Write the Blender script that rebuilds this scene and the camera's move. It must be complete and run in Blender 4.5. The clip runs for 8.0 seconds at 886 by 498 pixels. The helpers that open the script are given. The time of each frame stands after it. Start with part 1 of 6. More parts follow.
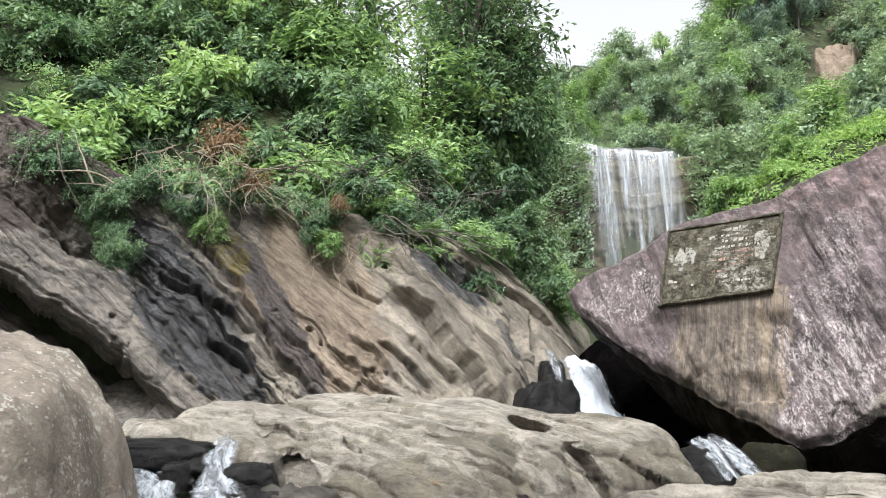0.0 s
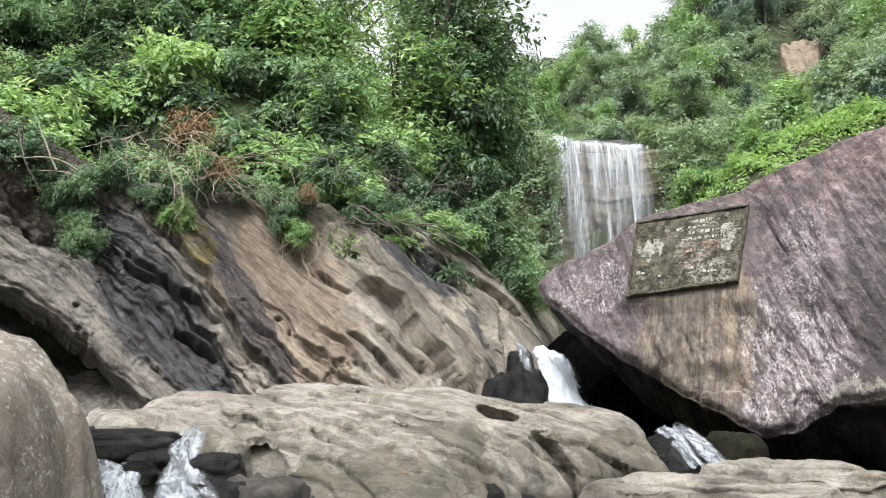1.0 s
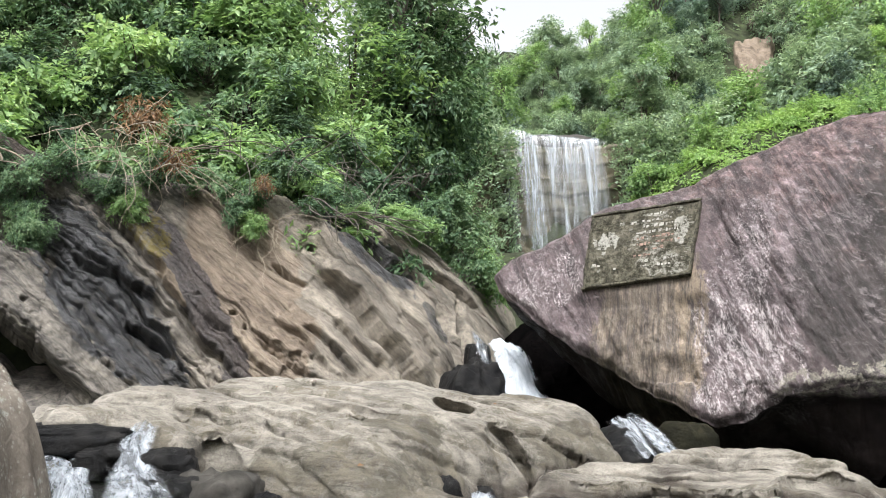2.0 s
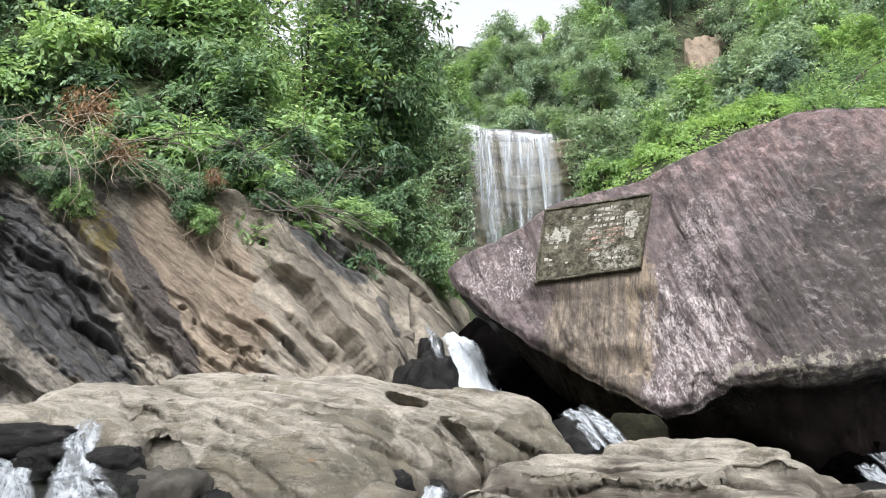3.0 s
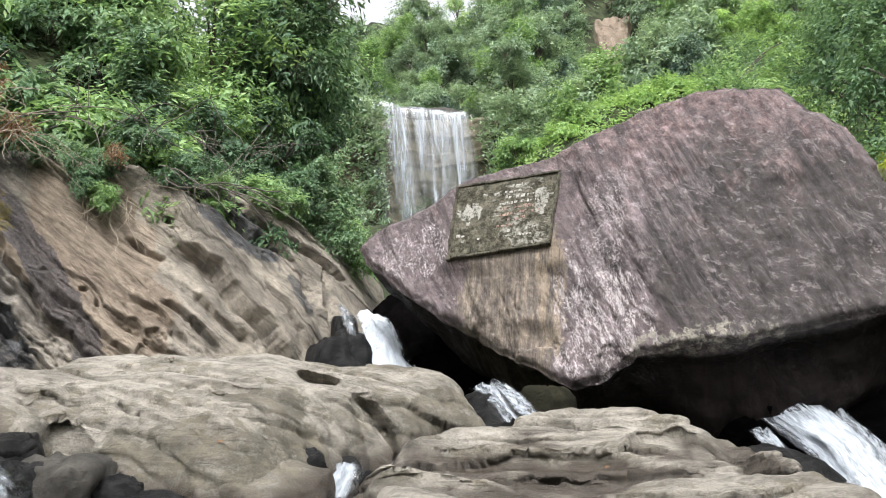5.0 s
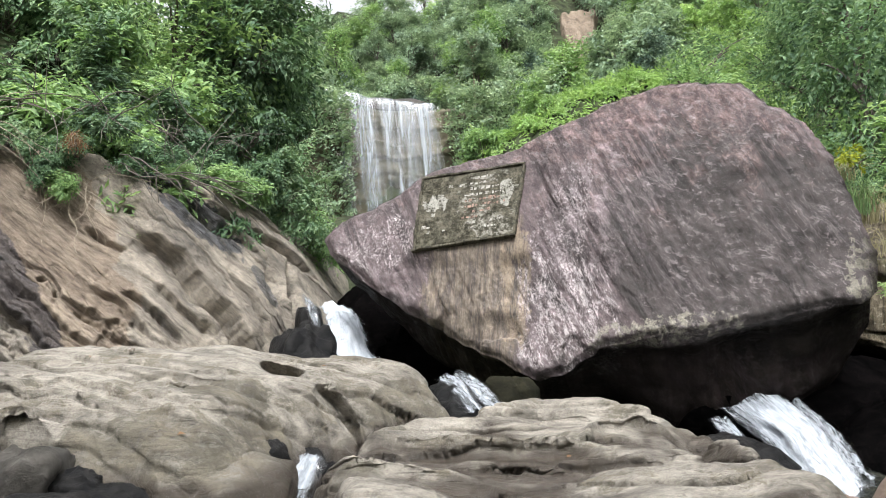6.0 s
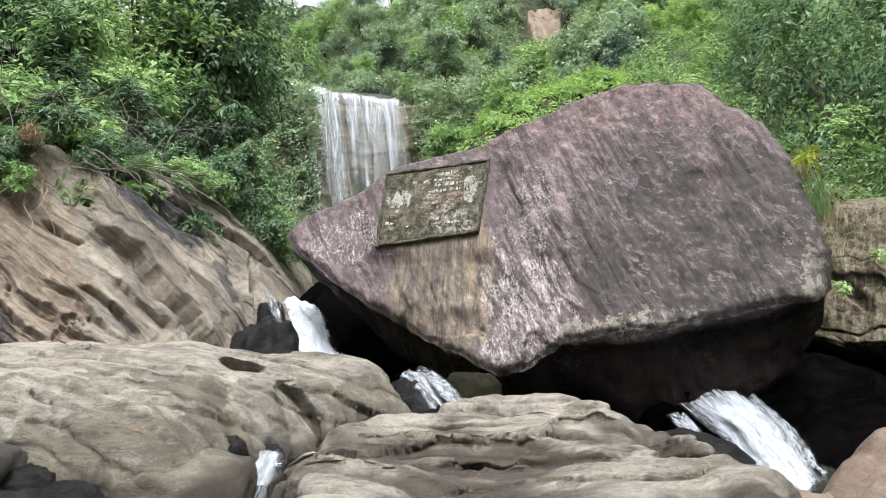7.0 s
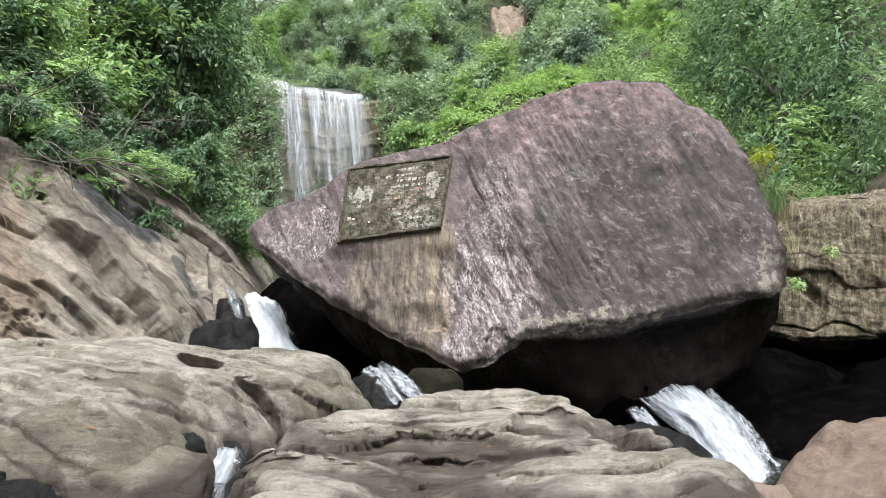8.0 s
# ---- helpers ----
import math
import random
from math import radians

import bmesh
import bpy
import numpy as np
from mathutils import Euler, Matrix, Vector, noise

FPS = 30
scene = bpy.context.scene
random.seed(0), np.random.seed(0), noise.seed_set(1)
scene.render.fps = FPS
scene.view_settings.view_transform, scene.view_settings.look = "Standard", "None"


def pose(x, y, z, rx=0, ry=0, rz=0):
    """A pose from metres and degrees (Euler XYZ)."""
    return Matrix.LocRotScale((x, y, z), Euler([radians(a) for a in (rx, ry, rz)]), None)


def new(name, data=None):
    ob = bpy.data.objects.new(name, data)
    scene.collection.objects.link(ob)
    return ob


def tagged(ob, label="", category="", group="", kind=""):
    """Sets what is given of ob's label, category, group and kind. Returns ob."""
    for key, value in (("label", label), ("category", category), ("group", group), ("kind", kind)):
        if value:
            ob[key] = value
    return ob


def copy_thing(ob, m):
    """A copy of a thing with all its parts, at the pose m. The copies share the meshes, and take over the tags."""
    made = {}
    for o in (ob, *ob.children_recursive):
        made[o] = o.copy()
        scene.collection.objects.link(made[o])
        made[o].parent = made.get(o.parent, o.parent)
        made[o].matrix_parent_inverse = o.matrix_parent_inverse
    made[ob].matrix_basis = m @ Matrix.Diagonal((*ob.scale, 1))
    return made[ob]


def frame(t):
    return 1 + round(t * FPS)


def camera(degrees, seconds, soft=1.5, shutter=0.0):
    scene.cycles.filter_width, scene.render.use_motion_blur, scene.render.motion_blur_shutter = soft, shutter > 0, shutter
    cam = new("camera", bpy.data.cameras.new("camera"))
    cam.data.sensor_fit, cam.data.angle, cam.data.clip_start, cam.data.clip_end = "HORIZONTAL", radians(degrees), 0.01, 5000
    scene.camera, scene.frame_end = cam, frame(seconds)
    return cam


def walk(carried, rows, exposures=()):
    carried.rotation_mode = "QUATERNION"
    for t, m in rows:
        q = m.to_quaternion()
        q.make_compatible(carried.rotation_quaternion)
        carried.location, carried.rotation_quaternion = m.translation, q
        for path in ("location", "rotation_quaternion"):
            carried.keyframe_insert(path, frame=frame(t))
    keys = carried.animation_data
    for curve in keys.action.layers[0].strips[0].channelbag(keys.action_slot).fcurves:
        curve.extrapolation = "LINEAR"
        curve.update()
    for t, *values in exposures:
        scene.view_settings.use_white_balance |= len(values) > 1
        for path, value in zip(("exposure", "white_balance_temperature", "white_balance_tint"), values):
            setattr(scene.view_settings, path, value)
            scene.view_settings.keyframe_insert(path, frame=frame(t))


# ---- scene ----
cam = camera(57.44, 8.0, 0.9)
# seconds, eye x, y, z, yaw, pitch, roll
ROWS = [
    (0.0, 0.0000, 0.0000, 1.5000, -0.000, 6.500, 0.000),
    (0.5, -0.0001, 0.0061, 1.4949, -0.979, 6.179, -0.050),
    (1.0, 0.0012, 0.0108, 1.4888, -2.147, 5.871, -0.054),
    (1.5, 0.0093, 0.0144, 1.4838, -3.545, 5.606, 0.016),
    (3.0, 0.0423, 0.0306, 1.4798, -8.296, 4.983, 0.456),
    (3.5, 0.0504, 0.0330, 1.4757, -9.847, 4.655, 0.665),
    (4.0, 0.0603, 0.0304, 1.4698, -11.380, 4.260, 0.923),
    (4.5, 0.0723, 0.0285, 1.4624, -12.893, 3.827, 1.148),
    (5.0, 0.0847, 0.0327, 1.4611, -14.264, 3.358, 1.293),
    (6.5, 0.1120, 0.0210, 1.4553, -17.804, 2.527, 1.056),
    (7.0, 0.1274, 0.0194, 1.4551, -19.074, 2.403, 0.880),
    (7.5, 0.1391, 0.0246, 1.4535, -20.420, 2.240, 0.794),
    (8.0, 0.1470, 0.0299, 1.4474, -21.679, 2.103, 0.786),
]
walk(cam, [(t, pose(x, y, z, 0, 0, yaw) @ pose(0, 0, 0, 90 + pitch) @ pose(0, 0, 0, 0, 0, -roll)) for t, x, y, z, yaw, pitch, roll in ROWS],
     exposures=[(0.0, 1.26, 6400, 11), (8.0, 1.26, 6400, 11)])

# ---- light: thin overcast, high soft sun ----
SUN_UP, SUN_TURN = radians(60), radians(192)
world = bpy.data.worlds.new("world")
scene.world = world
world.use_nodes = True
wn, wl = world.node_tree.nodes, world.node_tree.links
sky = wn.new("ShaderNodeTexSky")
sky.sky_type = "NISHITA"
sky.sun_disc = False
sky.sun_elevation, sky.sun_rotation = SUN_UP, SUN_TURN
sky.air_density, sky.dust_density, sky.ozone_density = 1.0, 6.0, 1.0
pale = wn.new("ShaderNodeHueSaturation")
pale.inputs["Saturation"].default_value = 0.14
pale.inputs["Value"].default_value = 1.0
wl.new(sky.outputs["Color"], pale.inputs["Color"])
wl.new(pale.outputs["Color"], wn["Background"].inputs["Color"])
wn["Background"].inputs["Strength"].default_value = 0.15
sun = new("sun", bpy.data.lights.new("sun", "SUN"))
sun.data.energy, sun.data.angle, sun.data.color = 1.35, radians(20), (0.965, 0.985, 1.0)
sun.rotation_euler = (radians(90) - SUN_UP, 0, radians(180) - SUN_TURN)


# ---- noise on arrays ----
def hash3(i, j, k):
    n = (i * 374761393 + j * 668265263 + k * 2147483647 + 1013904223) & 0xFFFFFFFF
    n = ((n ^ (n >> 13)) * 1274126177) & 0xFFFFFFFF
    n = ((n ^ (n >> 16)) * 2246822519) & 0xFFFFFFFF
    return ((n ^ (n >> 15)) & 0xFFFFFF) / 0xFFFFFF * 2 - 1


def vnoise(x, y, z=0.0):
    """Smooth value noise, about -1 to 1, on arrays."""
    x, y, z = np.broadcast_arrays(np.asarray(x, float), np.asarray(y, float), np.asarray(z, float))
    i, j, k = (np.floor(a).astype(np.int64) for a in (x, y, z))
    f = [a - b for a, b in ((x, i), (y, j), (z, k))]
    u, v, w = (a * a * a * (a * (a * 6 - 15) + 10) for a in f)
    out = 0
    for di in (0, 1):
        for dj in (0, 1):
            for dk in (0, 1):
                wt = (u if di else 1 - u) * (v if dj else 1 - v) * (w if dk else 1 - w)
                out = out + wt * hash3(i + di, j + dj, k + dk)
    return out


def fbm(x, y, z=0.0, octaves=4, gain=0.5):
    out, amp = 0, 1.0
    for o in range(octaves):
        s = 2.03 ** o
        out = out + amp * vnoise(x * s + 17.3 * o, y * s + 5.1 * o, z * s)
        amp *= gain
    return out


def ridge(x, y, z=0.0, octaves=3):
    out, amp = 0, 1.0
    for o in range(octaves):
        s = 2.1 ** o
        out = out + amp * (1 - 2 * np.abs(vnoise(x * s + 3.7 * o, y * s, z * s)))
        amp *= 0.5
    return out


def smooth(a, b, x):
    t = np.clip((x - a) / (b - a), 0, 1)
    return t * t * (3 - 2 * t)


# ---- mesh helpers ----
def quads(nu, nv, closed_u=False):
    """Faces of a grid of nu by nv vertices, index u * nv + v."""
    iu = np.arange(nu if closed_u else nu - 1)
    u, v = np.meshgrid(iu, np.arange(nv - 1), indexing="ij")
    un = (u + 1) % nu
    return np.stack([u * nv + v, un * nv + v, un * nv + v + 1, u * nv + v + 1], -1).reshape(-1, 4)


def mesh_of(name, verts, faces, mat, flat=False):
    verts, faces = np.asarray(verts, np.float32), np.asarray(faces, np.int32)
    me = bpy.data.meshes.new(name)
    n, k = faces.shape
    me.vertices.add(len(verts))
    me.vertices.foreach_set("co", verts.ravel())
    me.loops.add(n * k)
    me.loops.foreach_set("vertex_index", faces.ravel())
    me.polygons.add(n)
    me.polygons.foreach_set("loop_start", np.arange(0, n * k, k, dtype=np.int32))
    me.polygons.foreach_set("use_smooth", np.full(n, not flat))
    me.update(calc_edges=True)
    me.validate()
    me.materials.append(mat)
    return me


def part(name, me, parent=None, label=""):
    ob = new(name, me)
    if parent is not None:
        ob.parent = parent
    return tagged(ob, label=label)


def tubes(paths, sides=5):
    """Vertices and faces of tapered round tubes. paths: (points (n, 3), radii (n,))."""
    vs, fs, base = [], [], 0
    ang = np.arange(sides) * 2 * np.pi / sides
    for pts, rad in paths:
        pts, rad = np.asarray(pts, float), np.asarray(rad, float)
        tan = np.gradient(pts, axis=0)
        tan /= np.linalg.norm(tan, axis=1, keepdims=True) + 1e-9
        ref = np.where(np.abs(tan[:, 2:3]) > 0.9, [[1.0, 0, 0]], [[0, 0, 1.0]])
        a = np.cross(tan, ref)
        a /= np.linalg.norm(a, axis=1, keepdims=True) + 1e-9
        b = np.cross(tan, a)
        ring = pts[:, None] + rad[:, None, None] * (np.cos(ang)[None, :, None] * a[:, None] + np.sin(ang)[None, :, None] * b[:, None])
        vs.append(ring.reshape(-1, 3))
        n = len(pts)
        i, s = np.meshgrid(np.arange(n - 1), np.arange(sides), indexing="ij")
        s2 = (s + 1) % sides
        fs.append(base + np.stack([i * sides + s, i * sides + s2, (i + 1) * sides + s2, (i + 1) * sides + s], -1).reshape(-1, 4))
        base += n * sides
    return np.concatenate(vs), np.concatenate(fs)


def leaves_mesh(pos, way, up, length, width, fold=0.25):
    """Folded pointed leaves: two triangles each."""
    way = way / (np.linalg.norm(way, axis=1, keepdims=True) + 1e-9)
    side = np.cross(way, up)
    side /= np.linalg.norm(side, axis=1, keepdims=True) + 1e-9
    nrm = np.cross(side, way)
    L, W = length[:, None], width[:, None]
    mid = pos + way * L * 0.45
    lift = nrm * W * fold
    v = np.stack([pos, mid + side * W / 2 + lift, pos + way * L - nrm * L * 0.08, mid - side * W / 2 + lift], 1).reshape(-1, 3)
    k = np.arange(len(pos))[:, None] * 4
    return v, np.concatenate([k + [[0, 1, 2]], k + [[0, 2, 3]]], 0)


def inside_distance(poly, x, y):
    """Signed distance to a closed outline, positive inside."""
    poly = np.asarray(poly, float)
    d = np.full(x.shape, 1e9)
    odd = np.zeros(x.shape, bool)
    for (ax, ay), (bx, by) in zip(poly, np.roll(poly, -1, axis=0)):
        ex, ey = bx - ax, by - ay
        t = np.clip(((x - ax) * ex + (y - ay) * ey) / (ex * ex + ey * ey), 0, 1)
        d = np.minimum(d, np.hypot(x - ax - t * ex, y - ay - t * ey))
        cross = (ay > y) != (by > y)
        odd ^= cross & (x < (y - ay) / (by - ay + 1e-12) * ex + ax)
    return np.where(odd, d, -d)


def round_poly(poly, times=2):
    p = np.asarray(poly, float)
    for _ in range(times):
        q = np.roll(p, -1, axis=0)
        p = np.stack([0.75 * p + 0.25 * q, 0.25 * p + 0.75 * q], 1).reshape(-1, 2)
    return p


def along(line, s):
    """Points on a smooth curve through the control points; s in 0..1."""
    p = np.asarray(line, float)
    k = np.linspace(0, 1, len(p))
    out = np.stack([np.interp(s, k, p[:, c]) for c in range(p.shape[1])], -1)
    return out


# ---- materials ----
class Nodes:
    def __init__(self, name):
        self.mat = bpy.data.materials.new(name)
        self.mat.use_nodes = True
        self.t = self.mat.node_tree
        self.bsdf = self.t.nodes["Principled BSDF"]
        self.out = self.t.nodes["Material Output"]
        self.coord = self.t.nodes.new("ShaderNodeNewGeometry").outputs["Position"]

    def link(self, a, b):
        self.t.links.new(a, b)

    def local(self):
        self.coord = self.t.nodes.new("ShaderNodeTexCoord").outputs["Object"]

    def turned(self, scale=(1, 1, 1), rot=(0, 0, 0), src=None):
        m = self.t.nodes.new("ShaderNodeMapping")
        m.inputs["Scale"].default_value = scale
        m.inputs["Rotation"].default_value = [radians(a) for a in rot]
        self.link(src or self.coord, m.inputs["Vector"])
        return m.outputs["Vector"]

    def lines(self, angle, across, run, depth=1.0):
        """Coordinates drawn out along a slanting line in the upright x, z plane."""
        return self.turned((across, depth, run), (0, 0, 0), self.turned((1, 1, 1), (0, angle, 0)))

    def noise(self, scale, detail=4, rough=0.55, warp=0.0, vec=None):
        n = self.t.nodes.new("ShaderNodeTexNoise")
        n.inputs["Scale"].default_value, n.inputs["Detail"].default_value = scale, detail
        n.inputs["Roughness"].default_value, n.inputs["Distortion"].default_value = rough, warp
        self.link(vec or self.coord, n.inputs["Vector"])
        if detail < 8:
            return n.outputs["Fac"]
        return self.math("ADD", self.math("MULTIPLY", self.math("SUBTRACT", n.outputs["Fac"], 0.5), 1.6), 0.5, True)

    def voronoi(self, scale, vec=None, feature="F1"):
        n = self.t.nodes.new("ShaderNodeTexVoronoi")
        n.feature = feature
        n.inputs["Scale"].default_value = scale
        self.link(vec or self.coord, n.inputs["Vector"])
        return n.outputs["Distance"]

    def crease(self, vec, scale, width, detail=3, warp=0.6, rough=0.5):
        """Thin winding lines: 1 on a line, 0 off it."""
        n = self.noise(scale, detail, rough, warp, vec)
        return self.ramp(self.math("ABSOLUTE", self.math("SUBTRACT", n, 0.5)), [(0.0, (1, 1, 1)), (width, (0, 0, 0))])

    def ramp(self, fac, stops):
        r = self.t.nodes.new("ShaderNodeValToRGB")
        e = r.color_ramp.elements
        while len(e) < len(stops):
            e.new(0.5)
        for el, (p, c) in zip(e, stops):
            el.position = p
            el.color = (*c, 1) if len(c) == 3 else c
        self.link(fac, r.inputs["Fac"])
        return r.outputs["Color"]

    def mask(self, fac, lo, hi):
        return self.ramp(fac, [(lo, (0, 0, 0)), (hi, (1, 1, 1))])

    def mix(self, fac, a, b, mode="MIX"):
        m = self.t.nodes.new("ShaderNodeMix")
        m.data_type, m.blend_type = "RGBA", mode
        for sock, val in ((m.inputs[0], fac), (m.inputs[6], a), (m.inputs[7], b)):
            if isinstance(val, (int, float)):
                sock.default_value = val
            elif isinstance(val, tuple):
                sock.default_value = (*val, 1)
            else:
                self.link(val, sock)
        return m.outputs[2]

    def math(self, op, a, b=0.0, clamp=False):
        m = self.t.nodes.new("ShaderNodeMath")
        m.operation, m.use_clamp = op, clamp
        for sock, val in zip(m.inputs, (a, b)):
            if isinstance(val, (int, float)):
                sock.default_value = val
            else:
                self.link(val, sock)
        return m.outputs[0]

    def axis(self, n, vec=None):
        s = self.t.nodes.new("ShaderNodeSeparateXYZ")
        self.link(vec or self.coord, s.inputs[0])
        return s.outputs[n]

    def spot(self, centre, radii, rot=(0, 0, 0), fuzz=0.5, scale=3.0):
        """A stain of ragged outline round a place: 1 inside, 0 outside."""
        m = self.t.nodes.new("ShaderNodeMapping")
        m.vector_type = "TEXTURE"
        m.inputs["Location"].default_value = centre
        m.inputs["Rotation"].default_value = [radians(a) for a in rot]
        m.inputs["Scale"].default_value = radii
        self.link(self.coord, m.inputs["Vector"])
        ln = self.t.nodes.new("ShaderNodeVectorMath")
        ln.operation = "LENGTH"
        self.link(m.outputs["Vector"], ln.inputs[0])
        ragged = self.math("ADD", ln.outputs["Value"], self.math("MULTIPLY", self.math("SUBTRACT", self.noise(scale, 5), 0.5), fuzz * 2))
        return self.mask(ragged, 0.93, 1.07), ragged

    def stain(self, centre, radii, rot=(0, 0, 0), fuzz=0.5, scale=3.0):
        inv = self.t.nodes.new("ShaderNodeInvert")
        self.link(self.spot(centre, radii, rot, fuzz, scale)[0], inv.inputs["Color"])
        return inv.outputs["Color"]

    def bump(self, *layers):
        """layers: (height, strength, distance), coarse to fine."""
        prev = None
        for h, s, d in layers:
            b = self.t.nodes.new("ShaderNodeBump")
            b.inputs["Strength"].default_value, b.inputs["Distance"].default_value = s, d
            self.link(h, b.inputs["Height"])
            if prev:
                self.link(prev, b.inputs["Normal"])
            prev = b.outputs["Normal"]
        self.link(prev, self.bsdf.inputs["Normal"])

    def set(self, color=None, rough=None, metal=None, spec=None):
        for key, val in (("Base Color", color), ("Roughness", rough), ("Metallic", metal), ("Specular IOR Level", spec)):
            if val is None:
                continue
            if isinstance(val, (int, float)):
                self.bsdf.inputs[key].default_value = val
            elif isinstance(val, tuple):
                self.bsdf.inputs[key].default_value = (*val, 1)
            else:
                self.link(val, self.bsdf.inputs[key])
        return self.mat


def mat_sandstone():
    """Water-worn tan grey stone with flowing beds and thin creases."""
    m = Nodes("worn_sandstone")
    flow = m.turned((1, 1, 1), (0, 0, 32))
    beds = m.turned((0.24, 1.5, 2.6), (0, 0, 0), flow)
    band = m.noise(1.8, 6, 0.6, 0.5, beds)
    fine = m.noise(7, 9, 0.78, 0.4, m.turned((0.35, 1.3, 1.8), (0, 0, 0), flow))
    mott, grain = m.noise(8, 12, 0.8, 0.3, m.turned((0.7, 1.2, 1.2))), m.noise(55, 5, 0.8)
    col = m.ramp(band, [(0.34, (0.125, 0.113, 0.095)), (0.43, (0.205, 0.187, 0.157)), (0.55, (0.295, 0.27, 0.228)), (0.66, (0.18, 0.163, 0.137))])
    col = m.mix(m.math("MULTIPLY", m.mask(m.noise(2.2, 6), 0.52, 0.66), 0.55), col, (0.38, 0.35, 0.3))
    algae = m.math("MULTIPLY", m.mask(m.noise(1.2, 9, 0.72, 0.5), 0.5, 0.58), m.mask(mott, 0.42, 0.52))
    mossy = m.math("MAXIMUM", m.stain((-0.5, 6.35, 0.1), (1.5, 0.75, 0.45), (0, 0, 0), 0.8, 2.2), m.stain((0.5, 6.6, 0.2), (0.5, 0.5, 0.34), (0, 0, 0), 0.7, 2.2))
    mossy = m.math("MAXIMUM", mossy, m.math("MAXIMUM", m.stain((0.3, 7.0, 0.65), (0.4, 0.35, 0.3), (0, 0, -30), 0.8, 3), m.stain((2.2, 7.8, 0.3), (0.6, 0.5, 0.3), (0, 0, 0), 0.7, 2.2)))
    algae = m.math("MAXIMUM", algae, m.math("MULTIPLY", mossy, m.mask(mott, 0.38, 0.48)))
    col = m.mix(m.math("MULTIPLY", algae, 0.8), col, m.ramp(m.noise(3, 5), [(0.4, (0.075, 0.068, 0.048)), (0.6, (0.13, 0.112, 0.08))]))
    col = m.mix(0.6, col, m.ramp(mott, [(0.34, (0.4, 0.4, 0.39)), (0.48, (0.95, 0.95, 0.95)), (0.66, (1.22, 1.22, 1.2))]), "MULTIPLY")
    col = m.mix(0.3, col, m.ramp(fine, [(0.34, (0.42, 0.41, 0.4)), (0.47, (1.0, 1.0, 1.0)), (0.64, (1.25, 1.24, 1.22))]), "MULTIPLY")
    where = m.mask(m.noise(0.9, 4), 0.42, 0.54)
    long, short, hair = m.crease(beds, 1.3, 0.012, 3, 0.2), m.crease(beds, 3.2, 0.014, 3, 0.2), m.crease(beds, 7.0, 0.022, 4, 0.3)
    line = m.math("MAXIMUM", long, m.math("MAXIMUM", m.math("MULTIPLY", short, 0.8), m.math("MULTIPLY", hair, 0.25)))
    line = m.math("MULTIPLY", line, where)
    col = m.mix(m.math("MULTIPLY", line, 0.18), col, (0.06, 0.052, 0.042))
    col = m.mix(0.35, col, m.ramp(grain, [(0.34, (0.35, 0.35, 0.35)), (0.5, (1.0, 1.0, 1.0)), (0.66, (1.3, 1.3, 1.28))]), "MULTIPLY")
    wet = m.math("ADD", m.axis(2), m.math("MULTIPLY", m.math("SUBTRACT", m.noise(2.5, 5), 0.5), 0.5))
    wetness = m.ramp(wet, [(0.06, (1, 1, 1)), (0.16, (0, 0, 0))])
    col = m.mix(m.math("MULTIPLY", wetness, 0.85), col, (0.045, 0.035, 0.026))
    m.bump((band, 0.6, 0.07), (m.math("SUBTRACT", 1.0, line), 0.5, 0.03), (fine, 0.45, 0.03), (mott, 0.6, 0.035), (m.noise(22, 7, 0.75), 0.6, 0.014), (grain, 0.5, 0.006))
    return m.set(col, m.math("SUBTRACT", 0.85, m.math("MULTIPLY", wetness, 0.55)), spec=0.35)


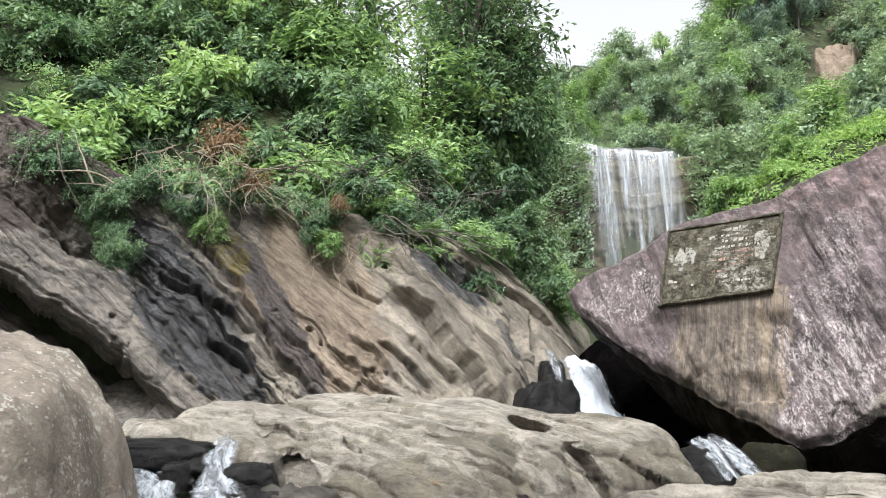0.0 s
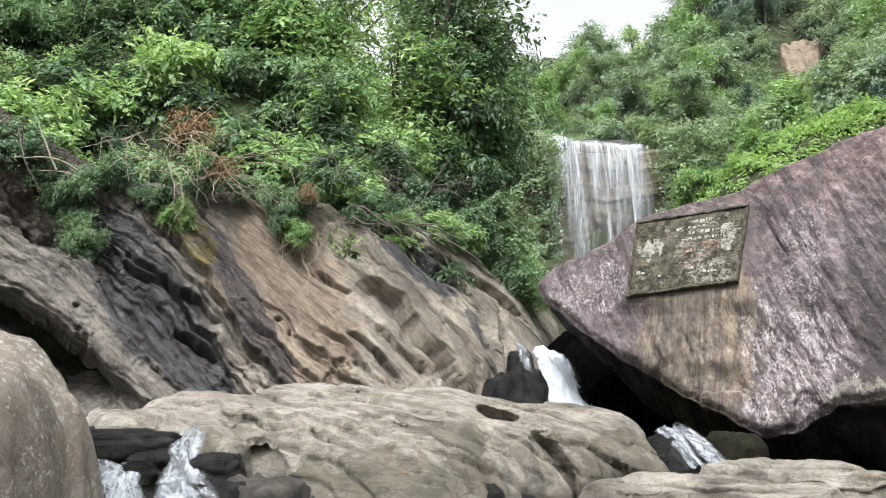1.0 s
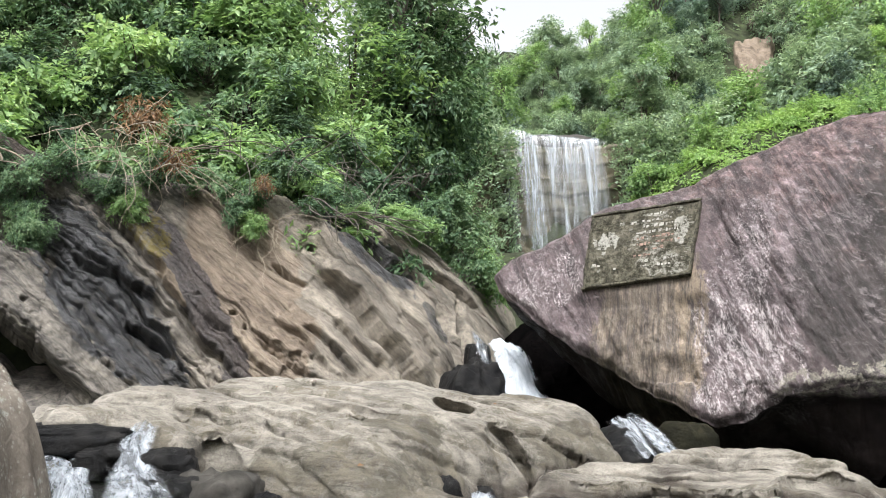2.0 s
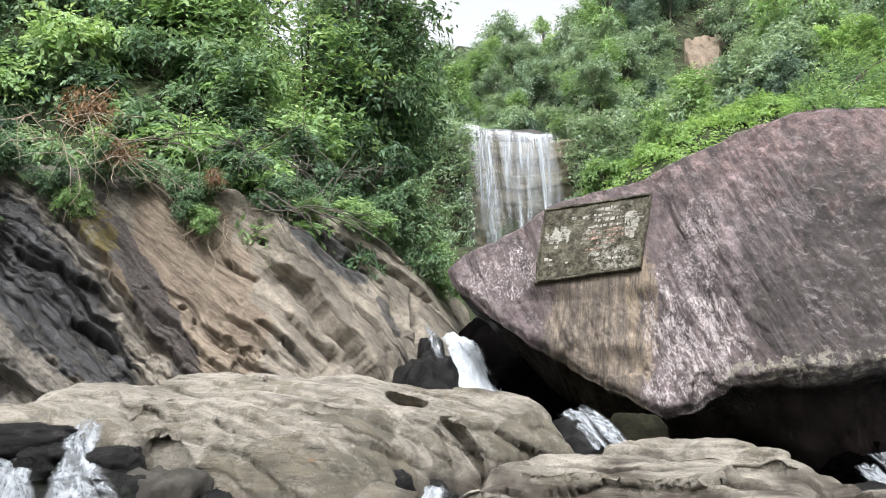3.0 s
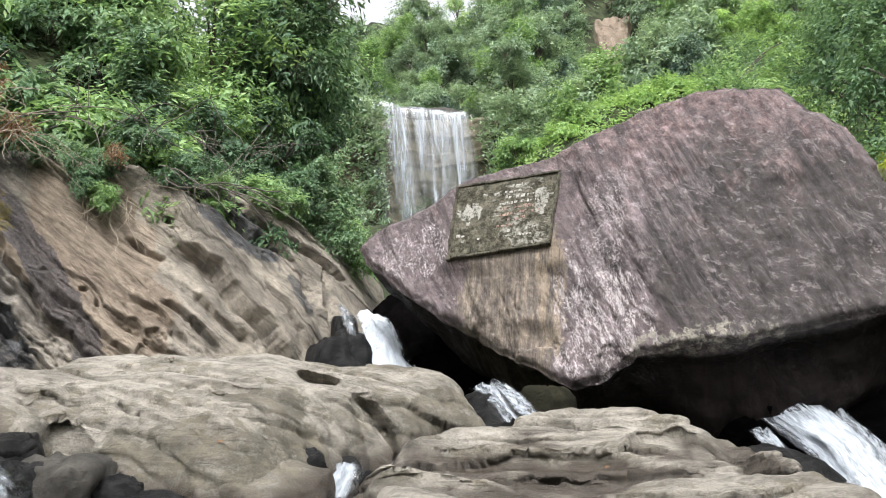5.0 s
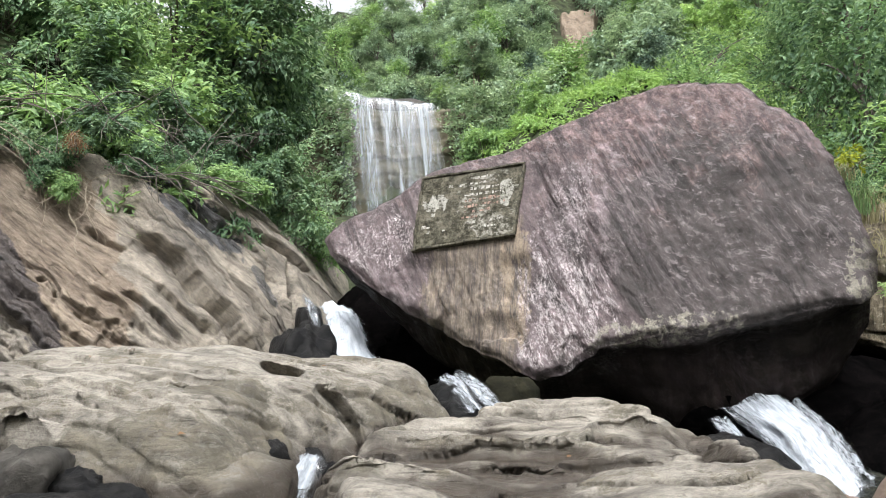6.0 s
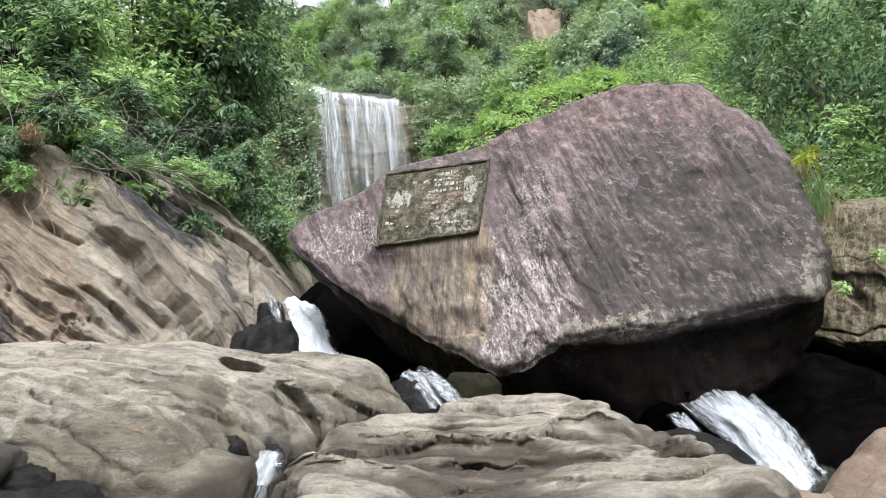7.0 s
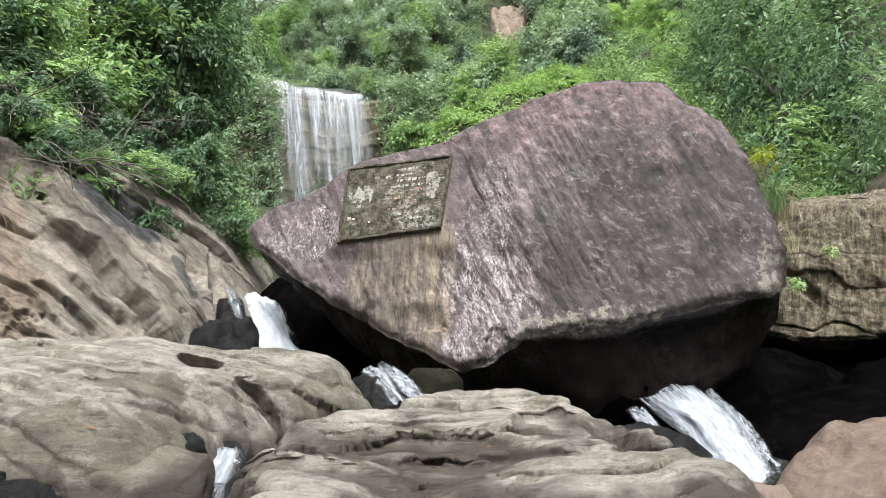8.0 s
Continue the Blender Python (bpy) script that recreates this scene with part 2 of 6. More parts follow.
def mat_cliff():
    """Bank bedrock: grey brown beds, black wet seep, rusty streak."""
    m = Nodes("bank_bedrock")
    beds = m.lines(47, 1.9, 0.3)
    band = m.noise(1.5, 7, 0.62, 0.7, beds)
    fine = m.noise(6, 10, 0.78, 0.4, m.lines(47, 1.6, 0.4))
    big, grain, speck = m.noise(0.7, 4), m.noise(60, 4, 0.75), m.noise(22, 6, 0.8)
    mott = m.noise(7, 12, 0.8, 0.3)
    col = m.ramp(band, [(0.32, (0.13, 0.117, 0.098)), (0.45, (0.22, 0.193, 0.156)), (0.57, (0.345, 0.304, 0.247)), (0.7, (0.205, 0.18, 0.147))])
    grey = m.mask(m.math("ADD", m.math("MULTIPLY", m.axis(0), -0.25), m.math("MULTIPLY", m.math("SUBTRACT", big, 0.5), 0.8)), 0.5, 0.85)
    col = m.mix(m.math("MULTIPLY", grey, 0.85), col, m.ramp(fine, [(0.34, (0.075, 0.07, 0.063)), (0.5, (0.15, 0.138, 0.122)), (0.66, (0.235, 0.215, 0.185))]))
    col = m.mix(0.55, col, m.ramp(mott, [(0.3, (0.4, 0.4, 0.4)), (0.5, (0.95, 0.95, 0.95)), (0.7, (1.3, 1.28, 1.24))]), "MULTIPLY")
    thin = m.math("MAXIMUM", m.crease(m.lines(47, 2.0, 0.2), 1.8, 0.014, 3, 0.3), m.math("MULTIPLY", m.crease(m.lines(45, 2.6, 0.25), 4.4, 0.02, 5, 0.3, 0.7), 0.8))
    thin = m.math("MULTIPLY", thin, m.mask(m.noise(1.1, 4), 0.42, 0.56))
    col = m.mix(m.math("MULTIPLY", thin, 0.28), col, (0.04, 0.034, 0.028))
    col = m.mix(0.4, col, m.ramp(fine, [(0.3, (0.4, 0.4, 0.4)), (0.48, (1.0, 1.0, 1.0)), (0.66, (1.4, 1.38, 1.34))]), "MULTIPLY")
    rust = m.stain((-1.75, 12.0, 2.1), (0.75, 3, 1.9), (0, -24, 0), 0.6, 1.8)
    col = m.mix(m.math("MULTIPLY", rust, 0.6), col, m.ramp(fine, [(0.34, (0.14, 0.098, 0.066)), (0.5, (0.24, 0.178, 0.124)), (0.66, (0.36, 0.28, 0.2))]))
    soil = m.stain((-6.4, 11.2, 4.1), (2.0, 3, 0.95), (0, 12, 0), 0.4, 1.8)
    col = m.mix(m.math("MULTIPLY", soil, 0.85), col, m.ramp(mott, [(0.36, (0.04, 0.03, 0.025)), (0.62, (0.1, 0.078, 0.063))]))
    black = m.stain((-3.65, 11.8, 1.95), (0.5, 4, 1.9), (0, -38, 0), 0.7, 2.8)
    pebbly = m.stain((-2.42, 11.9, 1.9), (0.24, 3, 1.6), (0, -32, 0), 0.5, 3.0)
    head = m.stain((0.0, 13.2, 2.72), (0.3, 4, 1.1), (0, -48, 0), 0.6, 2.8)
    chin = m.stain((1.05, 12.6, 1.5), (0.1, 4, 0.4), (0, -30, 0), 0.5, 3.5)
    seep = m.math("MAXIMUM", m.math("MAXIMUM", black, m.math("MULTIPLY", chin, 0.8)), head)
    seep = m.math("MULTIPLY", seep, m.mask(fine, 0.34, 0.42))
    col = m.mix(m.math("MULTIPLY", pebbly, 0.85), col, m.ramp(speck, [(0.36, (0.022, 0.019, 0.02)), (0.54, (0.07, 0.061, 0.062)), (0.66, (0.16, 0.142, 0.135))]))
    col = m.mix(m.math("MULTIPLY", seep, 0.9), col, m.ramp(fine, [(0.36, (0.01, 0.011, 0.013)), (0.52, (0.026, 0.028, 0.032)), (0.66, (0.085, 0.088, 0.095))]))
    ledge_tan = m.stain((-2.8, 12.0, 2.15), (0.1, 3, 0.5), (0, -33, 0), 0.6, 4)
    col = m.mix(m.math("MULTIPLY", ledge_tan, 0.75), col, m.ramp(fine, [(0.36, (0.16, 0.12, 0.08)), (0.64, (0.33, 0.26, 0.18))]))
    moss = m.stain((-3.2, 12.0, 2.85), (0.22, 3, 0.55), (0, -35, 0), 0.7, 4)
    col = m.mix(m.math("MULTIPLY", m.math("MULTIPLY", moss, m.mask(mott, 0.42, 0.54)), 0.85), col, (0.15, 0.12, 0.03))
    col = m.mix(0.4, col, m.ramp(grain, [(0.32, (0.3, 0.3, 0.3)), (0.62, (1.1, 1.1, 1.1))]), "MULTIPLY")
    wet = m.math("ADD", m.axis(2), m.math("MULTIPLY", m.math("SUBTRACT", m.noise(2.0, 5), 0.5), 0.6))
    foot = m.ramp(wet, [(0.3, (1, 1, 1)), (0.5, (0, 0, 0))])
    wetness = m.math("MAXIMUM", foot, m.math("MULTIPLY", seep, 0.9))
    col = m.mix(m.math("MULTIPLY", foot, 0.75), col, (0.035, 0.03, 0.026))
    m.bump((band, 0.4, 0.05), (m.math("SUBTRACT", 1.0, thin), 0.8, 0.03), (fine, 0.45, 0.045), (mott, 0.7, 0.035), (speck, 0.6, 0.014), (grain, 0.5, 0.006))
    return m.set(col, m.math("SUBTRACT", 0.85, m.math("MULTIPLY", wetness, 0.6)), spec=0.45)


def mat_boulder():
    """Purple brown boulder with scratches, pale salt flecks and shade painted near black on its undercut inner side;
    object axes: x along the face, z up it, y into it.
    """
    m = Nodes("purple_brown_stone")
    m.local()
    slant = m.lines(27, 2.4, 0.5)
    long_run = m.lines(27, 3.0, 0.22)
    big, mid = m.noise(0.8, 6, 0.62), m.noise(2.6, 10, 0.72, 0.4)
    streak = m.noise(3.2, 12, 0.76, 0.3, slant)
    fine = m.noise(8, 10, 0.8, 0.3, m.lines(35, 1.2, 0.85))
    grain = m.noise(70, 4, 0.75)
    tone = m.math("ADD", m.math("MULTIPLY", streak, 0.55), m.math("MULTIPLY", mid, 0.45))
    col = m.ramp(tone, [(0.34, (0.062, 0.045, 0.045)), (0.47, (0.125, 0.094, 0.094)), (0.58, (0.172, 0.132, 0.133)), (0.68, (0.26, 0.212, 0.217))])
    # darker grey brown part away from the tablet
    grey = m.stain((3.0, 0, -0.35), (1.75, 3, 1.55), (0, 25, 0), 0.5, 1.1)
    col = m.mix(m.math("MULTIPLY", grey, 0.9), col, m.ramp(tone, [(0.34, (0.036, 0.029, 0.026)), (0.5, (0.06, 0.05, 0.046)), (0.66, (0.088, 0.075, 0.07))]))
    bloom = m.math("MULTIPLY", m.stain((1.5, 0, 0.05), (0.7, 3, 1.25), (0, 27, 0), 0.7, 1.8), m.mask(streak, 0.44, 0.6))
    col = m.mix(m.math("MULTIPLY", bloom, 0.6), col, m.ramp(fine, [(0.36, (0.15, 0.115, 0.118)), (0.64, (0.3, 0.25, 0.258))]))
    # reddish crown of the stone
    upper = m.math("ADD", m.math("MULTIPLY", m.axis(2), 0.3), m.math("MULTIPLY", m.math("SUBTRACT", mid, 0.5), 1.3))
    red = m.math("MULTIPLY", m.mask(upper, 0.12, 0.5), m.mask(streak, 0.34, 0.5))
    col = m.mix(m.math("MULTIPLY", red, 0.85), col, m.ramp(fine, [(0.36, (0.085, 0.05, 0.046)), (0.5, (0.17, 0.112, 0.104)), (0.64, (0.27, 0.19, 0.178))]))
    # dark algae runs and pale scratches down the slant
    runs = m.math("MULTIPLY", m.mask(m.noise(2.4, 9, 0.72, 0.3, long_run), 0.53, 0.57), m.mask(m.noise(0.9, 5), 0.42, 0.54))
    col = m.mix(m.math("MULTIPLY", runs, 0.75), col, (0.032, 0.025, 0.024))
    scratch = m.math("MULTIPLY", m.crease(m.lines(33, 3.2, 0.35), 2.6, 0.018, 6, 0.5, 0.7), m.mask(m.noise(1.5, 7, 0.75), 0.5, 0.58))
    col = m.mix(m.math("MULTIPLY", scratch, 0.7), col, (0.27, 0.23, 0.23))
    chips = m.math("MULTIPLY", m.mask(m.noise(11, 9, 0.82, 0.3, m.lines(65, 1.0, 0.5)), 0.58, 0.6), m.mask(m.noise(1.3, 6, 0.7), 0.44, 0.52))
    col = m.mix(m.math("MULTIPLY", chips, 0.7), col, (0.3, 0.26, 0.26))
    # white salt flecks
    low = m.stain((0.85, 0, -1.35), (0.95, 3, 0.75), (0, 20, 0), 0.6, 2.0)
    left = m.stain((-1.75, 0, -0.4), (0.8, 3, 0.42), (0, -28, 0), 0.6, 2.2)
    band = m.math("MULTIPLY", m.stain((0.85, 0, -0.35), (0.36, 3, 1.1), (0, 18, 0), 0.6, 2.2), 0.75)
    zone = m.math("MAXIMUM", m.math("MAXIMUM", low, left), band)
    fleck = m.mask(m.noise(30, 5, 0.75, 0.3, m.lines(24, 1.2, 0.9)), 0.515, 0.55)
    gate = m.mask(m.noise(3.6, 9, 0.8, 0.4, m.lines(24, 1.6, 0.5)), 0.44, 0.53)
    salt = m.math("MULTIPLY", m.math("MULTIPLY", fleck, gate), zone)
    col = m.mix(m.math("MULTIPLY", salt, 0.9), col, m.ramp(grain, [(0.35, (0.36, 0.31, 0.305)), (0.65, (0.7, 0.64, 0.63))]))
    crusts = m.math("MULTIPLY", m.math("MULTIPLY", m.mask(m.noise(12, 8, 0.8, 0.3, m.lines(24, 1.5, 0.55)), 0.54, 0.575), gate), low)
    col = m.mix(m.math("MULTIPLY", crusts, 0.85), col, (0.6, 0.545, 0.535))
    vein = m.math("MULTIPLY", m.crease(m.lines(20, 1.5, 0.5), 1.6, 0.03, 8, 0.5, 0.75), m.stain((1.05, 0, -1.2), (0.45, 3, 0.6), (0, 14, 0), 0.5, 3))
    col = m.mix(m.math("MULTIPLY", vein, 0.8), col, (0.62, 0.56, 0.55))
    dots = m.math("MULTIPLY", m.ramp(m.voronoi(26), [(0.12, (1, 1, 1)), (0.17, (0, 0, 0))]), m.mask(m.noise(2.2, 6, 0.7), 0.52, 0.56))
    col = m.mix(m.math("MULTIPLY", dots, 0.7), col, (0.42, 0.38, 0.37))
    # drip stains below the tablet
    place = m.math("ADD", m.math("ABSOLUTE", m.math("ADD", m.axis(0), 0.28)), m.math("MULTIPLY", m.math("SUBTRACT", m.noise(5, 8, 0.75, 0.3, m.turned((1.6, 1, 0.35))), 0.5), 0.75))
    tan = m.math("MULTIPLY", m.ramp(place, [(0.6, (1, 1, 1)), (0.72, (0, 0, 0))]), m.ramp(m.axis(2), [(0.0, (1, 1, 1)), (0.02, (0, 0, 0))]))
    drips = m.noise(5, 9, 0.75, 0.3, m.turned((3.2, 1, 0.3)))
    tan_col = m.ramp(drips, [(0.34, (0.085, 0.07, 0.056)), (0.46, (0.14, 0.113, 0.086)), (0.56, (0.2, 0.162, 0.12)), (0.7, (0.32, 0.265, 0.195))])
    col = m.mix(m.math("MULTIPLY", tan, 0.85), col, tan_col)
    cream = m.math("MULTIPLY", m.stain((0.32, 0, -0.95), (0.2, 3, 0.85), (0, -3, 0), 0.9, 5), m.mask(drips, 0.42, 0.56))
    col = m.mix(m.math("MULTIPLY", cream, 0.7), col, (0.33, 0.26, 0.18))
    # grey crust on the lower rim
    rim = m.math("MAXIMUM", m.stain((2.2, 0, -1.56), (0.95, 3, 0.16), (0, -8, 0), 0.9, 5), m.stain((4.42, 0, -0.85), (0.2, 3, 0.45), (0, 0, 0), 0.9, 5))
    crust = m.math("MULTIPLY", rim, m.mask(m.noise(8, 6, 0.75), 0.48, 0.53))
    col = m.mix(m.math("MULTIPLY", crust, 0.85), col, m.ramp(grain, [(0.35, (0.2, 0.185, 0.14)), (0.65, (0.46, 0.43, 0.35))]))
    col = m.mix(0.5, col, m.ramp(fine, [(0.32, (0.3, 0.28, 0.28)), (0.46, (1.0, 1.0, 1.0)), (0.58, (1.15, 1.14, 1.14)), (0.68, (2.2, 2.15, 2.2))]), "MULTIPLY")
    col = m.mix(0.45, col, m.ramp(grain, [(0.32, (0.25, 0.25, 0.25)), (0.62, (1.15, 1.15, 1.15))]), "MULTIPLY")
    # undercut's shade painted in: near black deeper than the face
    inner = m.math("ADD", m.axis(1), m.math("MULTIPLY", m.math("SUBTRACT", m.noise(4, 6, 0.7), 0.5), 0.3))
    undershade = m.mask(inner, 0.2, 0.29)
    col = m.mix(m.math("MULTIPLY", undershade, 0.85), col, m.ramp(m.noise(4, 6, 0.65), [(0.35, (0.003, 0.0027, 0.0024)), (0.65, (0.015, 0.0125, 0.0095))]))
    m.bump((streak, 0.7, 0.04), (mid, 0.5, 0.04), (fine, 1.0, 0.03), (grain, 0.6, 0.007))
    return m.set(col, m.ramp(mid, [(0.4, (0.42, 0.42, 0.42)), (0.62, (0.7, 0.7, 0.7))]), spec=m.math("SUBTRACT", 0.5, m.math("MULTIPLY", undershade, 0.45)))


def mat_stone(name, dark, mid, light, spots=None, rough=0.85, scale=1.0, spec=0.3):
    """A rounded stone of three tones, with pale lichen spots if given."""
    m = Nodes(name)
    big, med, grain = m.noise(1.3 * scale, 4), m.noise(6 * scale, 6, 0.65, 0.5), m.noise(50, 4, 0.7)
    col = m.ramp(med, [(0.3, dark), (0.52, mid), (0.74, light)])
    col = m.mix(m.mask(big, 0.4, 0.66), col, m.ramp(med, [(0.3, mid), (0.7, light)]))
    if spots:
        near = m.math("MULTIPLY", m.mask(m.noise(17, 8, 0.7), 0.585, 0.61), m.mask(m.noise(1.5, 3), 0.46, 0.56))
        col = m.mix(m.math("MULTIPLY", near, 0.85), col, spots)
        col = m.mix(m.math("MULTIPLY", m.ramp(m.voronoi(22), [(0.2, (1, 1, 1)), (0.26, (0, 0, 0))]), m.math("MULTIPLY", m.mask(m.noise(2.5, 4), 0.45, 0.55), 0.7)), col, spots)
    col = m.mix(0.35, col, m.ramp(grain, [(0.3, (0.25, 0.25, 0.25)), (0.7, (1, 1, 1))]), "MULTIPLY")
    m.bump((med, 0.9, 0.06), (m.noise(18, 9, 0.75), 0.8, 0.02), (grain, 0.5, 0.008))
    return m.set(col, rough, spec=spec)


def mat_leaf(name, dark, mid, light, through_light=0.35):
    m = Nodes(name)
    info = m.t.nodes.new("ShaderNodeObjectInfo").outputs["Random"]
    isl = m.t.nodes.new("ShaderNodeNewGeometry").outputs["Random Per Island"]
    patch = m.noise(0.8, 3)
    f = m.math("ADD", m.math("MULTIPLY", isl, 0.45), m.math("ADD", m.math("MULTIPLY", info, 0.3), m.math("MULTIPLY", m.math("SUBTRACT", patch, 0.35), 0.8)), True)
    col = m.ramp(f, [(0.1, dark), (0.5, mid), (0.95, light)])
    m.set(col, 0.55, spec=0.22)
    tr = m.t.nodes.new("ShaderNodeBsdfTranslucent")
    m.link(m.mix(1.0, col, (1.0, 1.0, 0.65), "MULTIPLY"), tr.inputs["Color"])
    mx = m.t.nodes.new("ShaderNodeMixShader")
    mx.inputs[0].default_value = through_light
    m.link(m.bsdf.outputs[0], mx.inputs[1])
    m.link(tr.outputs[0], mx.inputs[2])
    m.link(mx.outputs[0], m.out.inputs["Surface"])
    return m.mat


def mat_bark(name, a, b):
    m = Nodes(name)
    n = m.noise(12, 5, 0.65, 0, m.turned((3, 3, 0.5)))
    m.bump((n, 0.6, 0.01))
    return m.set(m.ramp(n, [(0.3, a), (0.7, b)]), 0.9, spec=0.2)


def mat_soil():
    m = Nodes("forest_soil")
    a, b = m.noise(1.2, 5), m.noise(14, 5, 0.7)
    col = m.ramp(a, [(0.35, (0.02, 0.022, 0.013)), (0.5, (0.036, 0.044, 0.022)), (0.7, (0.07, 0.09, 0.04))])
    col = m.mix(0.5, col, m.ramp(b, [(0.3, (0.3, 0.3, 0.3)), (0.7, (1, 1, 1))]), "MULTIPLY")
    m.bump((a, 0.6, 0.2), (b, 0.5, 0.03))
    return m.set(col, 0.95, spec=0.2)


def mat_white_water(name, flow, cover=(0.42, 0.6), fine=1.0, tone=(0.5, 0.72)):
    """Falling water: white foam threads with clear water between them; thinner towards the edges of its sheet."""
    m = Nodes(name)
    at = m.t.nodes.new("ShaderNodeAttribute")
    at.attribute_name = "flow"
    run = m.turned(flow, (0, 0, 0), at.outputs["Vector"])
    a, b = m.noise(1.0 * fine, 6, 0.65, 0.6, run), m.noise(3.4 * fine, 6, 0.72, 0.5, run)
    body = m.t.nodes.new("ShaderNodeAttribute")
    body.attribute_name = "body"
    f = m.math("ADD", m.math("MULTIPLY", a, 0.6), m.math("MULTIPLY", b, 0.4))
    f = m.math("SUBTRACT", f, m.math("MULTIPLY", m.math("SUBTRACT", 1.0, body.outputs["Fac"]), 0.34))
    foam = m.mask(f, *cover)
    lo, hi = tone
    m.set(m.ramp(b, [(0.3, (lo * 0.88, lo, lo * 1.1)), (0.65, (hi * 0.95, hi, hi * 1.06))]), 0.6, spec=0.12)
    m.bump((a, 0.2, 0.04), (b, 0.2, 0.015))
    clear = m.t.nodes.new("ShaderNodeBsdfTransparent")
    gloss = m.t.nodes.new("ShaderNodeBsdfGlossy")
    gloss.inputs["Roughness"].default_value = 0.15
    gl = m.t.nodes.new("ShaderNodeMixShader")
    gl.inputs[0].default_value = 0.05
    m.link(clear.outputs[0], gl.inputs[1])
    m.link(gloss.outputs[0], gl.inputs[2])
    mx = m.t.nodes.new("ShaderNodeMixShader")
    m.link(foam, mx.inputs[0])
    m.link(gl.outputs[0], mx.inputs[1])
    m.link(m.bsdf.outputs[0], mx.inputs[2])
    m.link(mx.outputs[0], m.out.inputs["Surface"])
    return m.mat


def mat_pool():
    m = Nodes("dark_stream_water")
    a, b = m.noise(3.5, 4, 0.6, 0.6), m.noise(14, 4, 0.6, 0.4)
    foam = m.math("MULTIPLY", m.mask(m.noise(2.2, 6, 0.75, 0.8), 0.6, 0.68), 0.7)
    m.bump((a, 0.5, 0.05), (b, 0.4, 0.012))
    return m.set(m.mix(foam, (0.018, 0.02, 0.018), (0.7, 0.74, 0.76)), m.math("ADD", 0.06, m.math("MULTIPLY", foam, 0.5)), spec=0.5)


def mat_wall():
    """Rock block of two beds: smooth purple grey above, tan with drip streaks and lichen below."""
    m = Nodes("banded_wall_stone")
    med, grain, drips = m.noise(5, 10, 0.76, 0.3), m.noise(50, 4, 0.75), m.noise(5, 9, 0.75, 0.3, m.turned((2.6, 2.6, 0.35)))
    up = m.ramp(med, [(0.34, (0.085, 0.072, 0.068)), (0.5, (0.16, 0.138, 0.13)), (0.66, (0.25, 0.222, 0.212))])
    low = m.ramp(drips, [(0.34, (0.065, 0.054, 0.036)), (0.5, (0.155, 0.128, 0.085)), (0.66, (0.27, 0.232, 0.165))])
    level = m.math("ADD", m.axis(2), m.math("MULTIPLY", m.math("SUBTRACT", m.noise(1.2, 5), 0.5), 0.5))
    col = m.mix(m.mask(level, 1.72, 1.84), low, up)
    joint = m.ramp(m.math("ABSOLUTE", m.math("SUBTRACT", level, 1.75)), [(0.0, (1, 1, 1)), (0.03, (0, 0, 0))])
    col = m.mix(m.math("MULTIPLY", joint, 0.7), col, (0.03, 0.026, 0.022))
    spots = m.math("MULTIPLY", m.mask(m.noise(16, 7, 0.7), 0.58, 0.61), m.mask(m.noise(1.4, 4), 0.46, 0.56))
    col = m.mix(m.math("MULTIPLY", spots, 0.75), col, (0.42, 0.39, 0.3))
    moss = m.math("MULTIPLY", m.mask(m.noise(2.2, 8, 0.72), 0.56, 0.62), m.mask(med, 0.42, 0.54))
    col = m.mix(m.math("MULTIPLY", moss, 0.6), col, (0.06, 0.065, 0.025))
    col = m.mix(0.45, col, m.ramp(med, [(0.34, (0.45, 0.45, 0.45)), (0.5, (1.0, 1.0, 1.0)), (0.66, (1.3, 1.3, 1.28))]), "MULTIPLY")
    col = m.mix(0.4, col, m.ramp(grain, [(0.32, (0.35, 0.35, 0.35)), (0.62, (1.1, 1.1, 1.1))]), "MULTIPLY")
    m.bump((m.math("SUBTRACT", 1.0, joint), 0.8, 0.05), (med, 0.9, 0.05), (m.noise(20, 8, 0.75), 0.8, 0.02), (grain, 0.5, 0.007))
    return m.set(col, 0.82, spec=0.3)


SANDSTONE, CLIFF, BOULDER = mat_sandstone(), mat_cliff(), mat_boulder()
LICHEN_STONE = mat_stone("lichen_spotted_stone", (0.14, 0.118, 0.094), (0.24, 0.204, 0.165), (0.34, 0.298, 0.245), (0.52, 0.51, 0.45))
RED_STONE = mat_stone("reddish_stone", (0.11, 0.08, 0.06), (0.2, 0.148, 0.114), (0.285, 0.222, 0.178))
WALL_STONE = mat_stone("grey_tan_stone", (0.045, 0.038, 0.027), (0.11, 0.094, 0.068), (0.21, 0.182, 0.138), (0.33, 0.3, 0.23), scale=0.6)
WET_STONE = mat_stone("wet_black_stone", (0.004, 0.004, 0.005), (0.011, 0.011, 0.011), (0.032, 0.03, 0.028), rough=0.5, spec=0.16)
# the hollows' deep shade as a stone colour, almost without reflection
HOLLOW_SHADE = mat_stone("hollow_shade_black", (0.001, 0.001, 0.001), (0.002, 0.002, 0.002), (0.006, 0.005, 0.005), rough=1.0, spec=0.0)
DAMP_STONE = mat_stone("damp_grey_stone", (0.022, 0.02, 0.017), (0.05, 0.046, 0.039), (0.105, 0.096, 0.082), rough=0.6)
FALL_STONE = mat_stone("fall_cliff_stone", (0.04, 0.042, 0.026), (0.095, 0.088, 0.056), (0.2, 0.168, 0.115), scale=0.3)
SCAR_STONE = mat_stone("bare_tan_rock", (0.09, 0.07, 0.048), (0.19, 0.146, 0.107), (0.27, 0.215, 0.165), scale=0.3)
